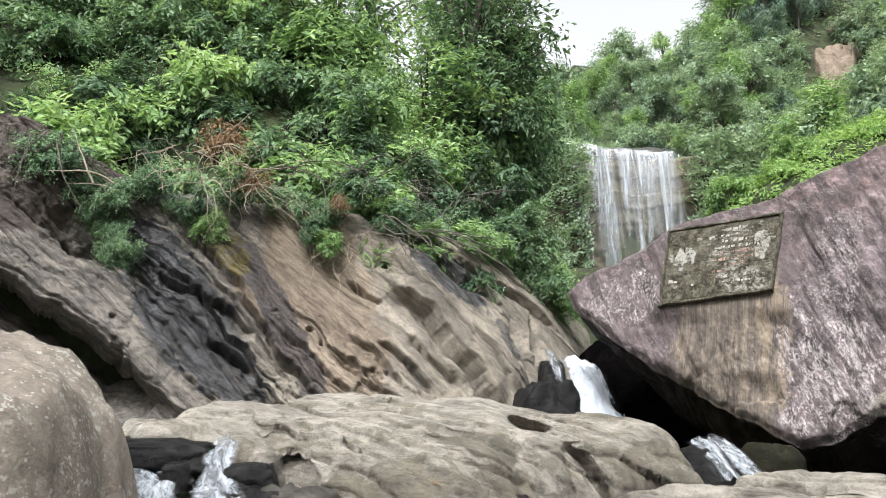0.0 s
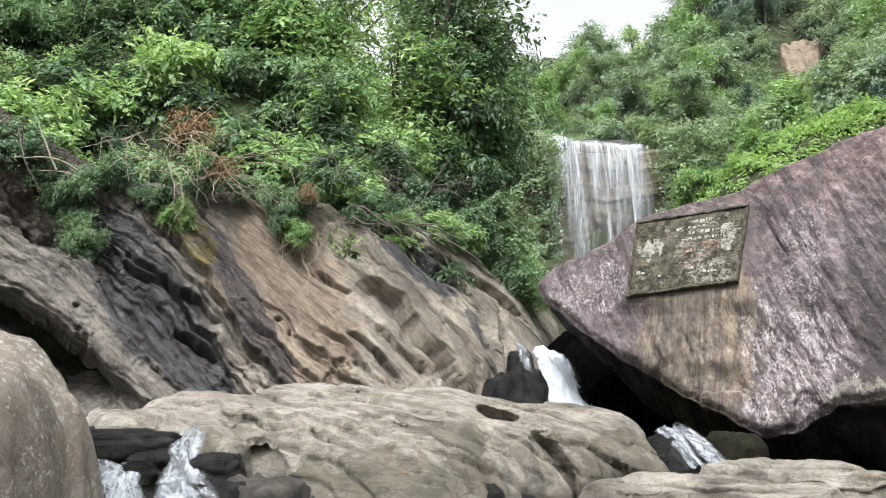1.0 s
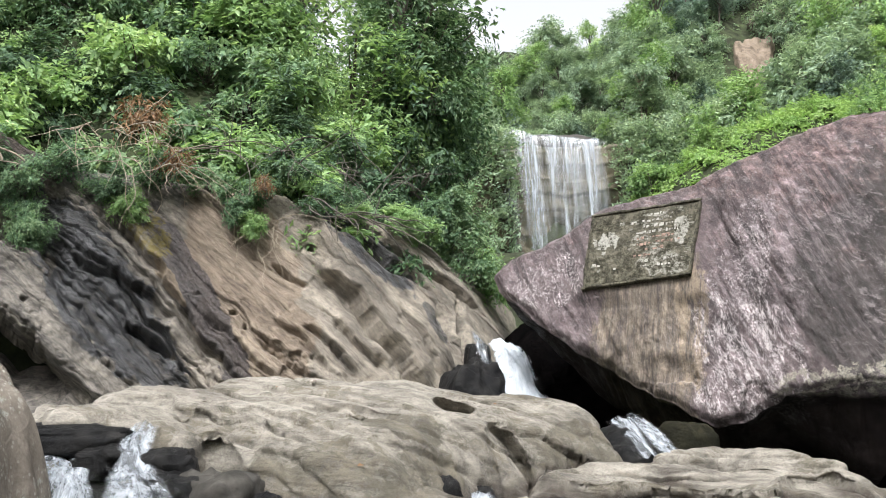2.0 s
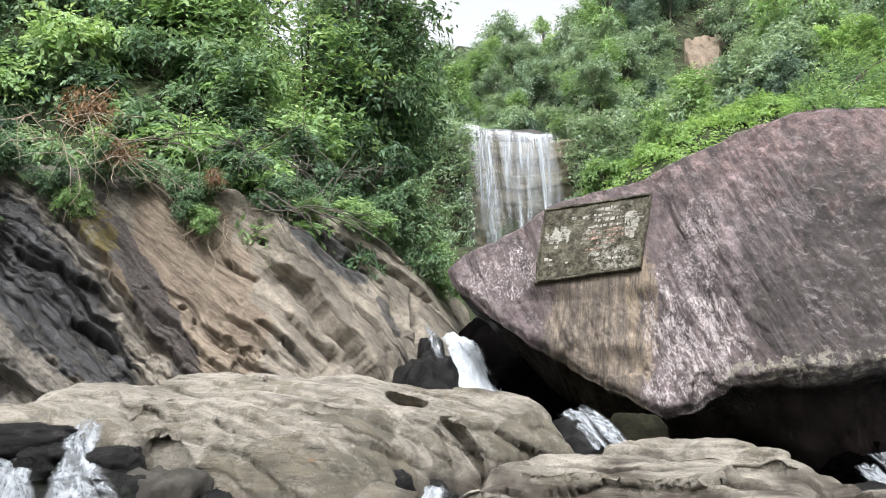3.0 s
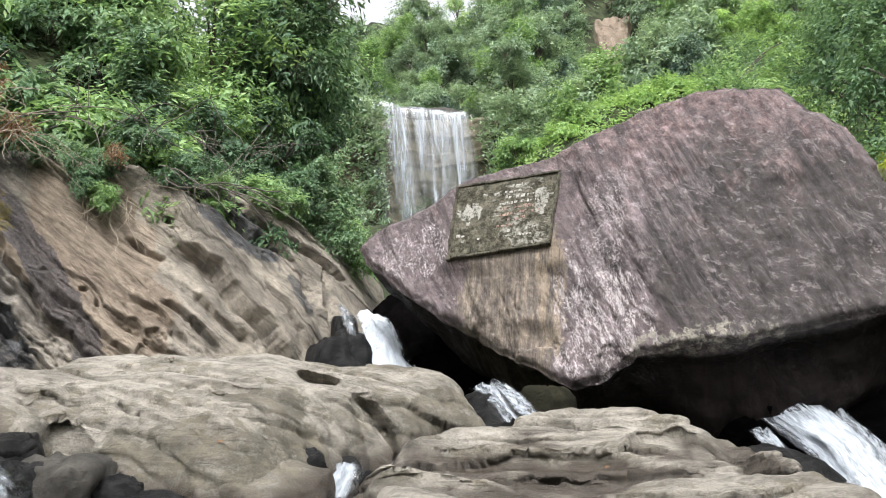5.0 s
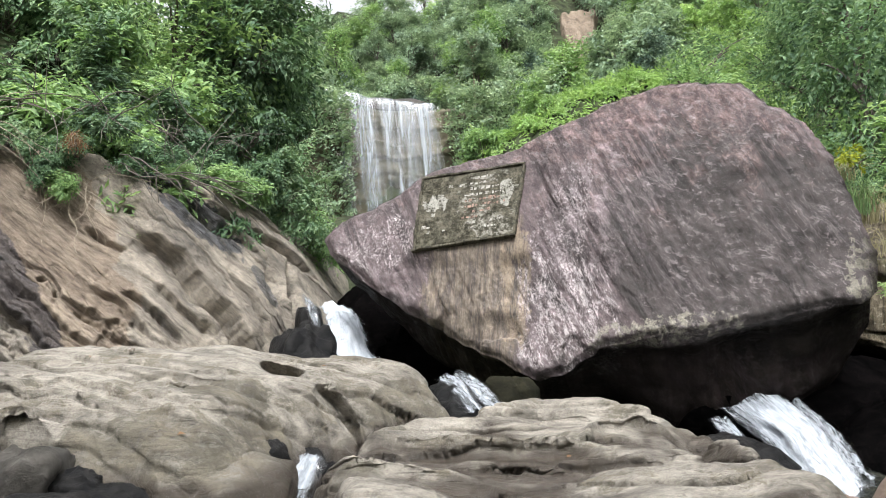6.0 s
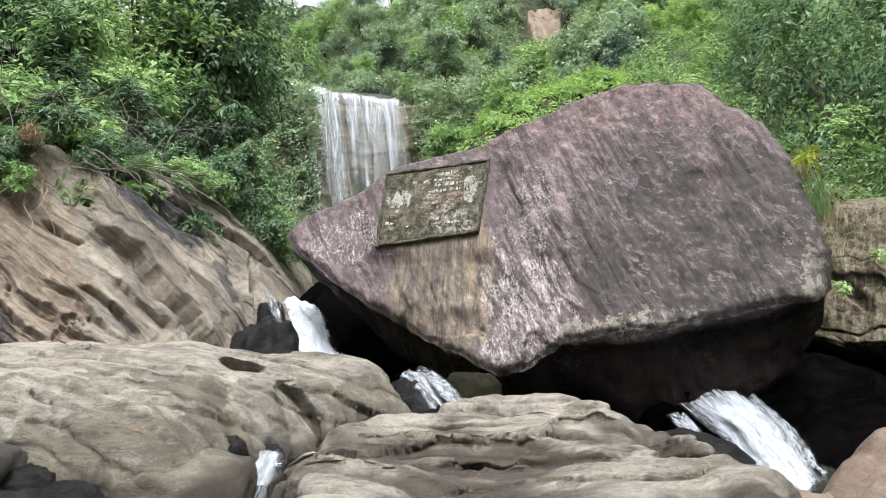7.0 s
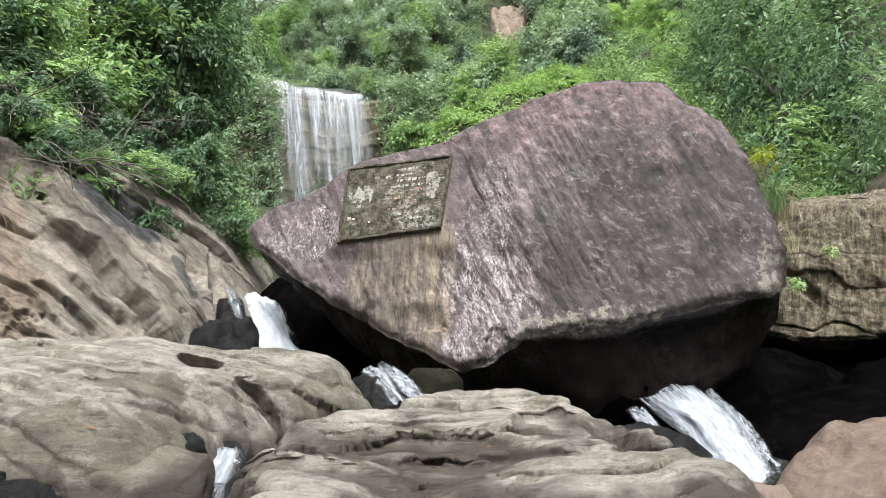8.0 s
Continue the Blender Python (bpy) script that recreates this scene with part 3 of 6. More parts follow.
MOSSY_STONE = mat_stone("mossy_stone", (0.008, 0.008, 0.005), (0.018, 0.017, 0.01), (0.042, 0.039, 0.022), rough=0.8, spec=0.1)
BANDED_STONE = mat_wall()
SOIL, POOL = mat_soil(), mat_pool()
BARK = mat_bark("grey_brown_bark", (0.06, 0.054, 0.045), (0.17, 0.152, 0.128))
PALE_BARK = mat_bark("pale_dry_wood", (0.22, 0.18, 0.13), (0.42, 0.36, 0.28))
LEAF = mat_leaf("broad_green_leaf", (0.034, 0.07, 0.045), (0.162, 0.268, 0.15), (0.39, 0.51, 0.315), 0.45)
LEAF_BRIGHT = mat_leaf("young_green_leaf", (0.08, 0.15, 0.066), (0.25, 0.39, 0.17), (0.51, 0.65, 0.34), 0.48)
LEAF_DARK = mat_leaf("dark_green_leaf", (0.024, 0.05, 0.033), (0.105, 0.178, 0.1), (0.28, 0.385, 0.225), 0.36)
# next two: distance haze painted into the leaves, paler and bluer
LEAF_HAZE = mat_leaf("hazed_hill_leaf", (0.1, 0.155, 0.11), (0.27, 0.37, 0.26), (0.51, 0.62, 0.45), 0.44)
LEAF_MIST = mat_leaf("hazed_dark_leaf", (0.05, 0.085, 0.07), (0.15, 0.225, 0.18), (0.31, 0.41, 0.33), 0.34)
LEAF_LIME = mat_leaf("lime_green_leaf", (0.12, 0.21, 0.07), (0.3, 0.46, 0.17), (0.53, 0.68, 0.35), 0.5)
LEAF_DRY = mat_leaf("dry_brown_leaf", (0.1, 0.05, 0.025), (0.2, 0.11, 0.055), (0.34, 0.24, 0.14), 0.2)
LEAF_STRAW = mat_leaf("straw_grass", (0.16, 0.14, 0.07), (0.33, 0.3, 0.16), (0.5, 0.46, 0.28), 0.3)
LEAF_YELLOW = mat_leaf("yellow_moss", (0.22, 0.25, 0.02), (0.37, 0.42, 0.04), (0.48, 0.54, 0.1), 0.3)
FALL_WATER = mat_white_water("falling_water", (1.7, 0.1, 1.0), (0.42, 0.74), 1.0, (0.42, 0.6))
CHUTE_WATER = mat_white_water("foaming_water", (3.0, 1.0, 1.0), (0.22, 0.44), 1.6, (0.5, 0.74))
BROAD_WATER = mat_white_water("broad_white_water", (3.0, 0.7, 1.0), (0.26, 0.5), 1.8, (0.27, 0.44))
RUSH_WATER = mat_white_water("rushing_white_water", (3.2, 0.7, 1.0), (0.28, 0.56), 1.3, (0.22, 0.36))
CASCADE_WATER = mat_white_water("broken_white_water", (7.0, 1.5, 1.0), (0.35, 0.63), 1.5, (0.23, 0.43))


def mat_tablet():
    """Old cement tablet, dark with moss, rubbed pale where lettering was; axes of the boulder's face."""
    m = Nodes("mossy_cement")
    m.local()
    a, b, g = m.noise(3.5, 9, 0.72), m.noise(12, 9, 0.78), m.noise(70, 3)
    col = m.ramp(b, [(0.34, (0.018, 0.017, 0.01)), (0.5, (0.058, 0.053, 0.035)), (0.66, (0.15, 0.14, 0.105))])
    col = m.mix(m.mask(a, 0.44, 0.56), col, m.ramp(b, [(0.36, (0.04, 0.037, 0.025)), (0.64, (0.125, 0.115, 0.085))]))
    rows = m.noise(7, 5, 0.7, 0.5, m.turned((0.55, 1, 1.9)))
    drip = m.noise(9, 6, 0.75, 0.3, m.turned((1.8, 1, 0.5)))
    blot = m.math("MAXIMUM", m.stain((-0.86, 0, 0.22), (0.17, 1, 0.14), (0, -12, 0), 1.1, 9), m.stain((0.14, 0, 0.34), (0.11, 1, 0.18), (0, 10, 0), 1.1, 9))
    blot = m.math("MULTIPLY", blot, m.mask(b, 0.38, 0.5))
    rubbed = m.math("MULTIPLY", m.math("MULTIPLY", m.mask(rows, 0.55, 0.6), m.mask(drip, 0.42, 0.52)), m.stain((-0.05, 0, 0.3), (0.6, 1, 0.42), (0, 8, 0), 0.9, 3))
    worn = m.math("MAXIMUM", m.math("MULTIPLY", blot, 0.65), m.math("MULTIPLY", rubbed, 0.6))
    worn = m.math("MAXIMUM", worn, m.math("MULTIPLY", m.math("MULTIPLY", m.stain((-0.1, 0, -0.12), (0.36, 1, 0.2), (0, 6, 0), 1.0, 6), m.mask(b, 0.45, 0.58)), 0.4))
    col = m.mix(worn, col, m.ramp(b, [(0.36, (0.2, 0.195, 0.165)), (0.6, (0.44, 0.43, 0.385))]))
    m.bump((a, 0.5, 0.03), (b, 0.8, 0.02), (g, 0.4, 0.004))
    return m.set(col, 0.88, spec=0.25)


def mat_plain(name, a, b, rough=0.8):
    m = Nodes(name)
    n = m.noise(14, 8, 0.78)
    m.bump((n, 0.9, 0.02))
    return m.set(m.ramp(n, [(0.38, a), (0.6, b)]), rough, spec=0.3)


TABLET = mat_tablet()
TABLET_EDGE = mat_plain("weathered_cement_edge", (0.03, 0.028, 0.018), (0.115, 0.105, 0.075))
TEXT_WHITE = mat_plain("worn_white_paint", (0.05, 0.047, 0.033), (0.42, 0.405, 0.36))
TEXT_RED = mat_plain("faded_red_paint", (0.06, 0.045, 0.033), (0.36, 0.24, 0.19))


# ---- ground: one sheet with two banks, the gorge and the hill ----
LEFT_BANK = [(-300, -200), (-40, 0), (-9, 8.2), (-6.2, 9.9), (-4.2, 10.7), (-1.9, 11.2), (0.9, 11.8), (1.9, 12.8), (2.2, 14.2), (3.0, 17), (5, 28), (7, 45), (7.5, 57)]
RIGHT_BANK = [(60, -200), (16, -20), (10.5, 2), (10.2, 7.5), (10.6, 11.5), (12, 17), (15, 27), (18.5, 42), (18.5, 57)]


def bank_distance(line, x, y, sign):
    p = np.asarray(line, float)
    d, s = np.full(x.shape, 1e9), np.ones(x.shape)
    for (ax, ay), (bx, by) in zip(p[:-1], p[1:]):
        ex, ey = bx - ax, by - ay
        t = np.clip(((x - ax) * ex + (y - ay) * ey) / (ex * ex + ey * ey), 0, 1)
        q = np.hypot(x - ax - t * ex, y - ay - t * ey)
        side = np.sign(ex * (y - ay) - ey * (x - ax))
        near = q < d
        d, s = np.where(near, q, d), np.where(near, side, s)
    return d * s * sign


def height(x, y):
    x, y = np.asarray(x, float), np.asarray(y, float)
    sl = bank_distance(LEFT_BANK, x, y, 1)
    sr = bank_distance(RIGHT_BANK, x, y, -1)
    rise = np.interp(y, [-50, 4, 9, 13, 25, 50, 60], [-0.9, -0.8, -0.65, -0.2, 1.2, 4.5, 5])
    left = np.interp(sl, [0, 0.9, 1.6, 2.4, 6, 15, 40, 150, 400], [0, 0.2, 2.2, 3.6, 7.6, 11.5, 19, 38, 55])
    right = np.interp(sr, [0, 1.5, 4, 10, 30, 60, 150, 400], [0, 0.8, 2.6, 7.5, 20, 36, 62, 80])
    left = left * (1 - smooth(3.5, 2.0, left) * np.exp(-(((x + 5.8) / 2.4) ** 4)) * smooth(16, 13, y))
    back = np.interp(y, [57.6, 58.2, 62, 72, 90, 120, 200, 400], [0, 9.6, 10.2, 13.5, 20, 30, 42, 65])
    lean = x / np.maximum(y, 1)
    back = back + 20 * smooth(0.25, 0.5, lean) * smooth(60, 95, y)
    spur = np.interp(x, [8.3, 9.7, 10.8, 12.3, 14.3, 18], [0, 4.5, 5.3, 6.3, 7.3, 8.8]) * np.exp(-(((y - 28) / 4.5) ** 2)) * smooth(24, 16, x)
    # unseen rise at the camera's back, added to cut off low sky light
    behind = np.interp(-y, [6, 18, 40, 120, 300], [0, 12, 28, 50, 60])
    h = rise + np.maximum(np.maximum(np.maximum(left, right), np.maximum(back, spur)), behind)
    far = smooth(15, 60, np.hypot(x, y))
    return h + fbm(x * 0.12, y * 0.12, 3.1) * 1.6 * far + fbm(x * 0.6, y * 0.6, 1.7, 3) * 0.12


def stretched(lo, hi, mid, n, power=2.6):
    t = np.linspace(-1, 1, n)
    k = np.sign(t) * np.abs(t) ** power
    return np.where(k < 0, mid + k * (mid - lo), mid + k * (hi - mid))


gx, gy = np.meshgrid(stretched(-420, 420, 3, 260), stretched(-420, 420, 14, 260), indexing="ij")
ground = part("ground", mesh_of("ground", np.stack([gx, gy, height(gx, gy)], -1).reshape(-1, 3), quads(260, 260), SOIL))
tagged(ground, "dark forest soil of the stream valley and hills", "ground", kind="structure")


# ---- bedrock of the left bank ----
def terrace(t):
    """Gentle ramps that end in short steps, about -0.5 to 0.5."""
    f = t - np.floor(t)
    return f - smooth(0.78, 1.0, f) - 0.35


def creases(x, v, k, run, width, seed):
    """Long thin creases that follow the beds: 1 on a crease, 0 off it."""
    n = vnoise(x * run, v * k, seed)
    return np.exp(-(n / width) ** 2) * smooth(-0.2, 0.35, vnoise(x * 0.7 + 9, v * 1.1, seed + 3))


def layers(g, l, per_metre, seed):
    """Stacked beds, each set back or proud by its own amount, with a thin open joint between them: offset and joint."""
    t = g * per_metre + 0.45 * vnoise(l * 0.5, g * 0.7, seed) + 0.12 * vnoise(l * 2.1, g * 2, seed + 1)
    k = np.floor(t)
    f = t - k
    off = vnoise(l * 0.55 + k * 3.1, k * 5.37, seed)
    joint = np.exp(-(np.minimum(f, 1 - f) / 0.09) ** 2) * smooth(-0.25, 0.25, vnoise(l * 0.8, k * 2.7, seed + 2))
    return off + 0.5 * (0.5 - f), joint


def line_distance(x, z, line):
    """Signed distance to a broken line (positive below it when it falls to the right) and the share of its run."""
    best, sgn, run = np.full(x.shape, 1e9), np.ones(x.shape), np.zeros(x.shape)
    for k, ((ax, az), (bx, bz)) in enumerate(zip(line[:-1], line[1:])):
        ex, ez = bx - ax, bz - az
        t = np.clip(((x - ax) * ex + (z - az) * ez) / (ex * ex + ez * ez), 0, 1)
        q = np.hypot(x - ax - t * ex, z - az - t * ez)
        side = np.sign(ez * (x - ax) - ex * (z - az))
        near = q < best
        best, sgn, run = np.where(near, q, best), np.where(near, side, sgn), np.where(near, (k + t) / (len(line) - 1), run)
    return best * sgn, run


def cleft(x, z, line, width, deep, lip, side=1):
    """A hollow with a sharp edge under (side 1) or over (side -1) a broken line, and a proud lip on the line's other side."""
    d, run = line_distance(x, z, line)
    d = d * side + 0.025 * fbm(x * 4, z * 4, 6.0, 4)
    taper = np.clip(np.sin(np.pi * np.clip(run, 0.02, 0.98)) * 2.4, 0.05, 1)
    hollow = smooth(-0.012, 0.045, d) * smooth(width, 0.0, d)
    return taper * (lip * np.exp(-(np.minimum(d, 0) / (0.2 + 0.4 * width)) ** 2) * (1 - smooth(-0.012, 0.03, d)) - deep * hollow)


# (line, width, depth, lip, side)
CLEFTS = (([(-8.2, 3.75), (-6.75, 2.95), (-5.75, 2.24), (-5.33, 1.92), (-4.82, 1.52), (-4.45, 1.27), (-3.7, 0.72)], 0.8, 2.2, 0.1, 1),
          ([(-6.6, 2.95), (-5.8, 2.38), (-5.35, 2.04), (-4.83, 1.62), (-4.3, 1.2), (-3.48, 0.68)], 0.05, 0.16, 0.03, 1),
          ([(-6.0, 3.3), (-5.57, 3.0), (-5.29, 2.69), (-4.9, 2.47), (-4.57, 2.33), (-4.31, 2.0), (-4.07, 1.6), (-3.74, 1.28), (-3.2, 0.7)], 0.75, 0.3, 0.05, -1),
          ([(-5.5, 2.95), (-5.3, 2.7), (-5.0, 2.53), (-4.75, 2.42)], 0.3, 0.8, 0.0, -1),
          ([(-4.1, 2.5), (-3.92, 2.37), (-3.5, 2.12), (-2.92, 1.79), (-2.6, 1.5)], 0.2, 0.17, 0.08, 1),
          ([(-3.3, 1.58), (-3.0, 1.38), (-2.7, 1.12)], 0.15, 0.45, 0.04, 1),
          ([(-3.55, 1.1), (-3.31, 0.88), (-3.05, 0.62)], 0.06, 0.25, 0.03, 1),
          ([(-3.96, 3.17), (-3.48, 2.8), (-3.04, 2.29), (-2.74, 1.87), (-2.24, 1.3), (-1.79, 0.76)], 0.16, 0.2, 0.13, 1),
          ([(-3.52, 2.55), (-2.95, 1.94), (-2.29, 1.15), (-2.0, 0.75)], 0.07, 0.14, 0.04, 1),
          ([(-3.1, 2.9), (-2.69, 2.29), (-2.1, 1.45), (-1.71, 0.75)], 0.2, 0.09, 0.02, 1),
          ([(-1.45, 2.46), (-1.15, 2.2), (-0.9, 2.05)], 0.12, 0.12, 0.05, 1),
          ([(-0.8, 2.35), (-0.51, 2.12), (-0.21, 1.84), (0.05, 1.45), (0.35, 1.13), (0.6, 0.8), (0.85, 0.5)], 0.32, 0.3, 0.17, 1),
          ([(-1.25, 3.4), (-0.62, 2.89), (-0.18, 2.53), (0.28, 2.22), (0.73, 1.86), (0.99, 1.55), (1.12, 1.1)], 0.42, 0.95, 0.18, -1),
          ([(-0.14, 3.3), (0.38, 2.85), (0.98, 2.42), (1.45, 2.14), (1.93, 1.66)], 0.16, 0.3, 0.06, 1),
          ([(0.5, 3.1), (1.2, 2.66), (1.9, 2.1), (2.3, 1.7)], 0.07, 0.13, 0.03, 1),
          ([(-1.39, 1.55), (-0.98, 1.27), (-0.55, 0.76)], 0.12, 0.15, 0.07, 1),
          ([(-0.97, 1.46), (-0.57, 1.12), (-0.15, 0.7)], 0.12, 0.17, 0.07, 1),
          ([(-1.62, 1.31), (-1.11, 0.98), (-0.7, 0.66)], 0.1, 0.13, 0.05, 1),
          ([(-0.55, 1.55), (-0.2, 1.2), (0.2, 0.74)], 0.13, 0.16, 0.08, 1),
          ([(0.36, 1.72), (0.78, 1.15), (1.03, 0.65)], 0.1, 0.12, 0.06, 1),
          ([(-0.85, 2.75), (-0.3, 2.2), (0.3, 1.6), (0.7, 1.05)], 0.05, 0.06, 0.03, 1))


BANK_FOOT = [(-11, 6.9, -0.4), (-8.6, 8.5, -0.2), (-6.2, 9.9, 0.0), (-4.2, 10.65, 0.1), (-1.9, 11.05, 0.2), (0.3, 11.3, 0.1), (1.2, 11.9, 0.0), (2.0, 12.9, -0.1), (2.5, 14.4, 0.1), (3.1, 17, 0.5)]
BANK_TOP = [(-11, 9.6, 5.4), (-8.6, 10.8, 5.1), (-6.1, 11.6, 4.7), (-4.6, 12.3, 3.8), (-2.6, 12.7, 3.65), (-0.7, 13.0, 3.4), (0.4, 13.7, 3.15), (1.3, 14.6, 2.8), (2.3, 15.6, 2.3), (3.3, 18.2, 1.8)]


def bank_face_y(x, z):
    """How far back the bank's face stands at a height, by its foot and top lines."""
    f, t = np.asarray(BANK_FOOT), np.asarray(BANK_TOP)
    y0, z0 = np.interp(x, f[:, 0], f[:, 1]), np.interp(x, f[:, 0], f[:, 2])
    y1, z1 = np.interp(x, t[:, 0], t[:, 1]), np.interp(x, t[:, 0], t[:, 2])
    return float(y0 + (y1 - y0) * (z - z0) / (z1 - z0))


def build_cliff():
    nu, nv = 1000, 330
    s, r = np.meshgrid(np.linspace(0, 1, nu), np.linspace(0, 1, nv), indexing="ij")
    B, T = along(BANK_FOOT, s), along(BANK_TOP, s)
    P = B * (1 - r[..., None]) + T * r[..., None]
    bulge = np.sin(np.pi * r)
    N = np.cross(np.gradient(P, axis=0), np.gradient(P, axis=1))
    N /= np.linalg.norm(N, axis=-1, keepdims=True)
    x, z = P[..., 0], P[..., 2]
    # all forms wander a little, so that no edge runs straight
    rough = 0.3 + 0.7 * smooth(0.5, -0.3, 0.67 * x + 0.74 * z)
    x, z = x + 0.05 * rough * fbm(x * 2.2, z * 2.2, 21.0, 4, 0.6), z + 0.05 * rough * fbm(x * 2.2, z * 2.2, 31.0, 4, 0.6)
    w = 0.12 * fbm(x * 0.5, z * 0.5, 9.0, 3)
    g, l = 0.67 * x + 0.74 * z + w, -0.74 * x + 0.67 * z
    # bedded on the far side of the brown strip, smooth and runnelled on the other
    bedded = (smooth(0.35, -0.25, g - 0.1) * 0.85 + 0.15) * (1 - 0.6 * smooth(-1.3, -1.7, g)) * (1 - 0.8 * smooth(3.1, 3.5, z) * smooth(-4.4, -4.9, x))
    seep = np.exp(-((g + 0.95) / 0.5) ** 2)
    off1, joint1 = layers(g, l, 3.4, 2.0)
    off2, joint2 = layers(g, l, 9.0, 6.0)
    d = 0.12 * bulge + 0.13 * vnoise(g * 1.1, l * 0.15, 2.0) + 0.1 * fbm(x * 0.5, z * 0.5, 4.0, 2)
    d = d + bedded * (0.055 * off1 - 0.09 * joint1 + 0.02 * off2 - 0.03 * joint2) + seep * (0.04 * off2 - 0.04 * joint2 + 0.055 * ridge(l * 1.8, g * 3.5, 5.0, 5) + 0.03 * fbm(l * 4, g * 8, 7.0, 4, 0.65))
    d = d + (1 - bedded) * (0.05 * ridge(g * 1.9, l * 0.22, 3.0, 3) - 0.05 * creases(l * 0.3, g, 2.6, 1.0, 0.05, 2.0) - 0.03 * creases(l * 0.3, g, 5.5, 1.0, 0.06, 5.0)) + 0.032 * rough * fbm(l * 1.2, g * 3.4, 1.0, 6, 0.6) + 0.014 * rough * fbm(x * 7, z * 7, 8.0, 4, 0.65)
    for line, width, deep, lip, side in CLEFTS:
        d = d + cleft(x, z, line, width, deep, lip, side)
    for hx, hz, rx, rz, deep, lean in ((0.06, 2.5, 0.27, 0.17, 0.7, -0.7), (-0.93, 2.64, 0.06, 0.04, 0.25, -0.4), (-1.27, 2.27, 0.1, 0.035, 0.2, -0.8), (0.53, 2.48, 0.1, 0.05, 0.3, -0.6), (1.24, 2.24, 0.15, 0.05, 0.35, -0.6),
                                       (1.48, 1.42, 0.07, 0.42, 0.5, 0.2), (0.98, 1.52, 0.1, 0.2, 0.5, -0.4), (-1.92, 1.57, 0.04, 0.03, 0.2, 0.0), (-1.75, 1.42, 0.03, 0.04, 0.2, 0.0), (-4.6, 1.75, 0.04, 0.03, 0.15, 0.0)):
        dx, dz = x - hx, z - hz - lean * (x - hx)
        d -= deep * np.exp(-((dx / rx) ** 2 + (dz / rz) ** 2) ** 1.5)
    # honeycomb pits low on the slope
    pits = vnoise(l * 3.0, g * 8.0, 7.0) + 0.35 * vnoise(x * 14, z * 14, 3.0)
    d -= 0.13 * smooth(0.3, 0.65, pits) * np.exp(-(((x + 0.75) / 0.95) ** 2 + ((z - 1.15) / 0.5) ** 2))
    P = P + N * d[..., None] * np.where(N[..., 1:2] > 0, -1, 1)
    P[..., 2] += 0.45 * np.clip(-d - 0.35, 0, 2)
    ob = part("bedrock_bank", mesh_of("bedrock_bank", P.reshape(-1, 3), quads(nu, nv), CLIFF))
    return tagged(ob, "sloping grey brown bedrock bank with black wet seeps and worn runnels", "rock", kind="structure")


build_cliff()


# ---- rocks as worn heightfields inside an outline ----
def rock_field(name, outline, top, edge, foot, mat, step, label, category="rock", wobble=0.1, rugged=0.0, bed=None, bed_relief=(0.03, 0.05)):
    poly = round_poly(outline)
    lo, hi = poly.min(0) - 0.12, poly.max(0) + 0.12
    nx, ny = int((hi[0] - lo[0]) / step), int((hi[1] - lo[1]) / step)
    x, y = np.meshgrid(np.linspace(lo[0], hi[0], nx), np.linspace(lo[1], hi[1], ny), indexing="ij")
    d = inside_distance(poly, x, y) + wobble * fbm(x * 1.6, y * 1.6, 8.0, 3)
    q = y + 1.1 * x + 0.2 * vnoise(x * 1.2, y * 1.2, 3.0)
    d = d + rugged * (ridge(q * 1.3, (x - y) * 0.35, 4.0, 3) + 0.6 * terrace(q * 1.9 + 0.4 * vnoise(x * 2, y * 2, 1.0))) * smooth(0.7, 0.2, d)
    t = np.clip(d / edge, 0, 1)
    prof = np.sqrt(np.maximum(1 - (1 - t) ** 2, 0))
    z, under = top(x, y)
    z = foot + (z - foot) * prof
    keep = d > -0.02
    P = np.stack([x, y + under * prof, z], -1)
    if bed:
        N = np.cross(np.gradient(P, axis=0), np.gradient(P, axis=1))
        N /= np.linalg.norm(N, axis=-1, keepdims=True) + 1e-9
        b = P @ np.array(bed) + 0.09 * fbm(x * 1.1, y * 1.1 + z, 17.0, 3)
        run = x - 0.4 * y
        off, joint = layers(b, run, 4.2, 4.0)
        off2, joint2 = layers(b, run, 11.0, 14.0)
        lift, gap = bed_relief
        h = lift * off - gap * joint + 0.3 * lift * off2 - 0.35 * gap * joint2 * smooth(-0.1, 0.4, vnoise(x * 1.3, y * 1.3, 6.0))
        P = P + N * (h * smooth(0.02, 0.15, prof))[..., None]
    V = P.reshape(-1, 3)
    F = quads(nx, ny)
    F = F[keep.ravel()[F].any(1)]
    used = np.unique(F)
    remap = np.full(len(V), -1)
    remap[used] = np.arange(len(used))
    ob = part(name, mesh_of(name, V[used], remap[F], mat))
    return tagged(ob, label, category)


def scoop(x, y, cx, cy, rx, ry, turn, deep):
    """A hollow that deepens away from the eye and ends in a steep far wall."""
    c, s = math.cos(turn), math.sin(turn)
    u, v = (x - cx) * c + (y - cy) * s, -(x - cx) * s + (y - cy) * c
    w = np.sqrt(np.clip(1 - (u / rx) ** 2, 0, 1))
    far = 0.35 * ry * w
    return -deep * w * smooth(-ry, 0.2 * ry, v) * smooth(far + 0.025, far - 0.01, v)


def pocket(x, y, cx, cy, rx, ry, turn, deep, back):
    """A scoop whose far wall is undercut: its height change and how far it goes back."""
    h = scoop(x, y, cx, cy, rx, ry, turn, deep)
    return h, np.clip(-h / deep, 0, 1) * back


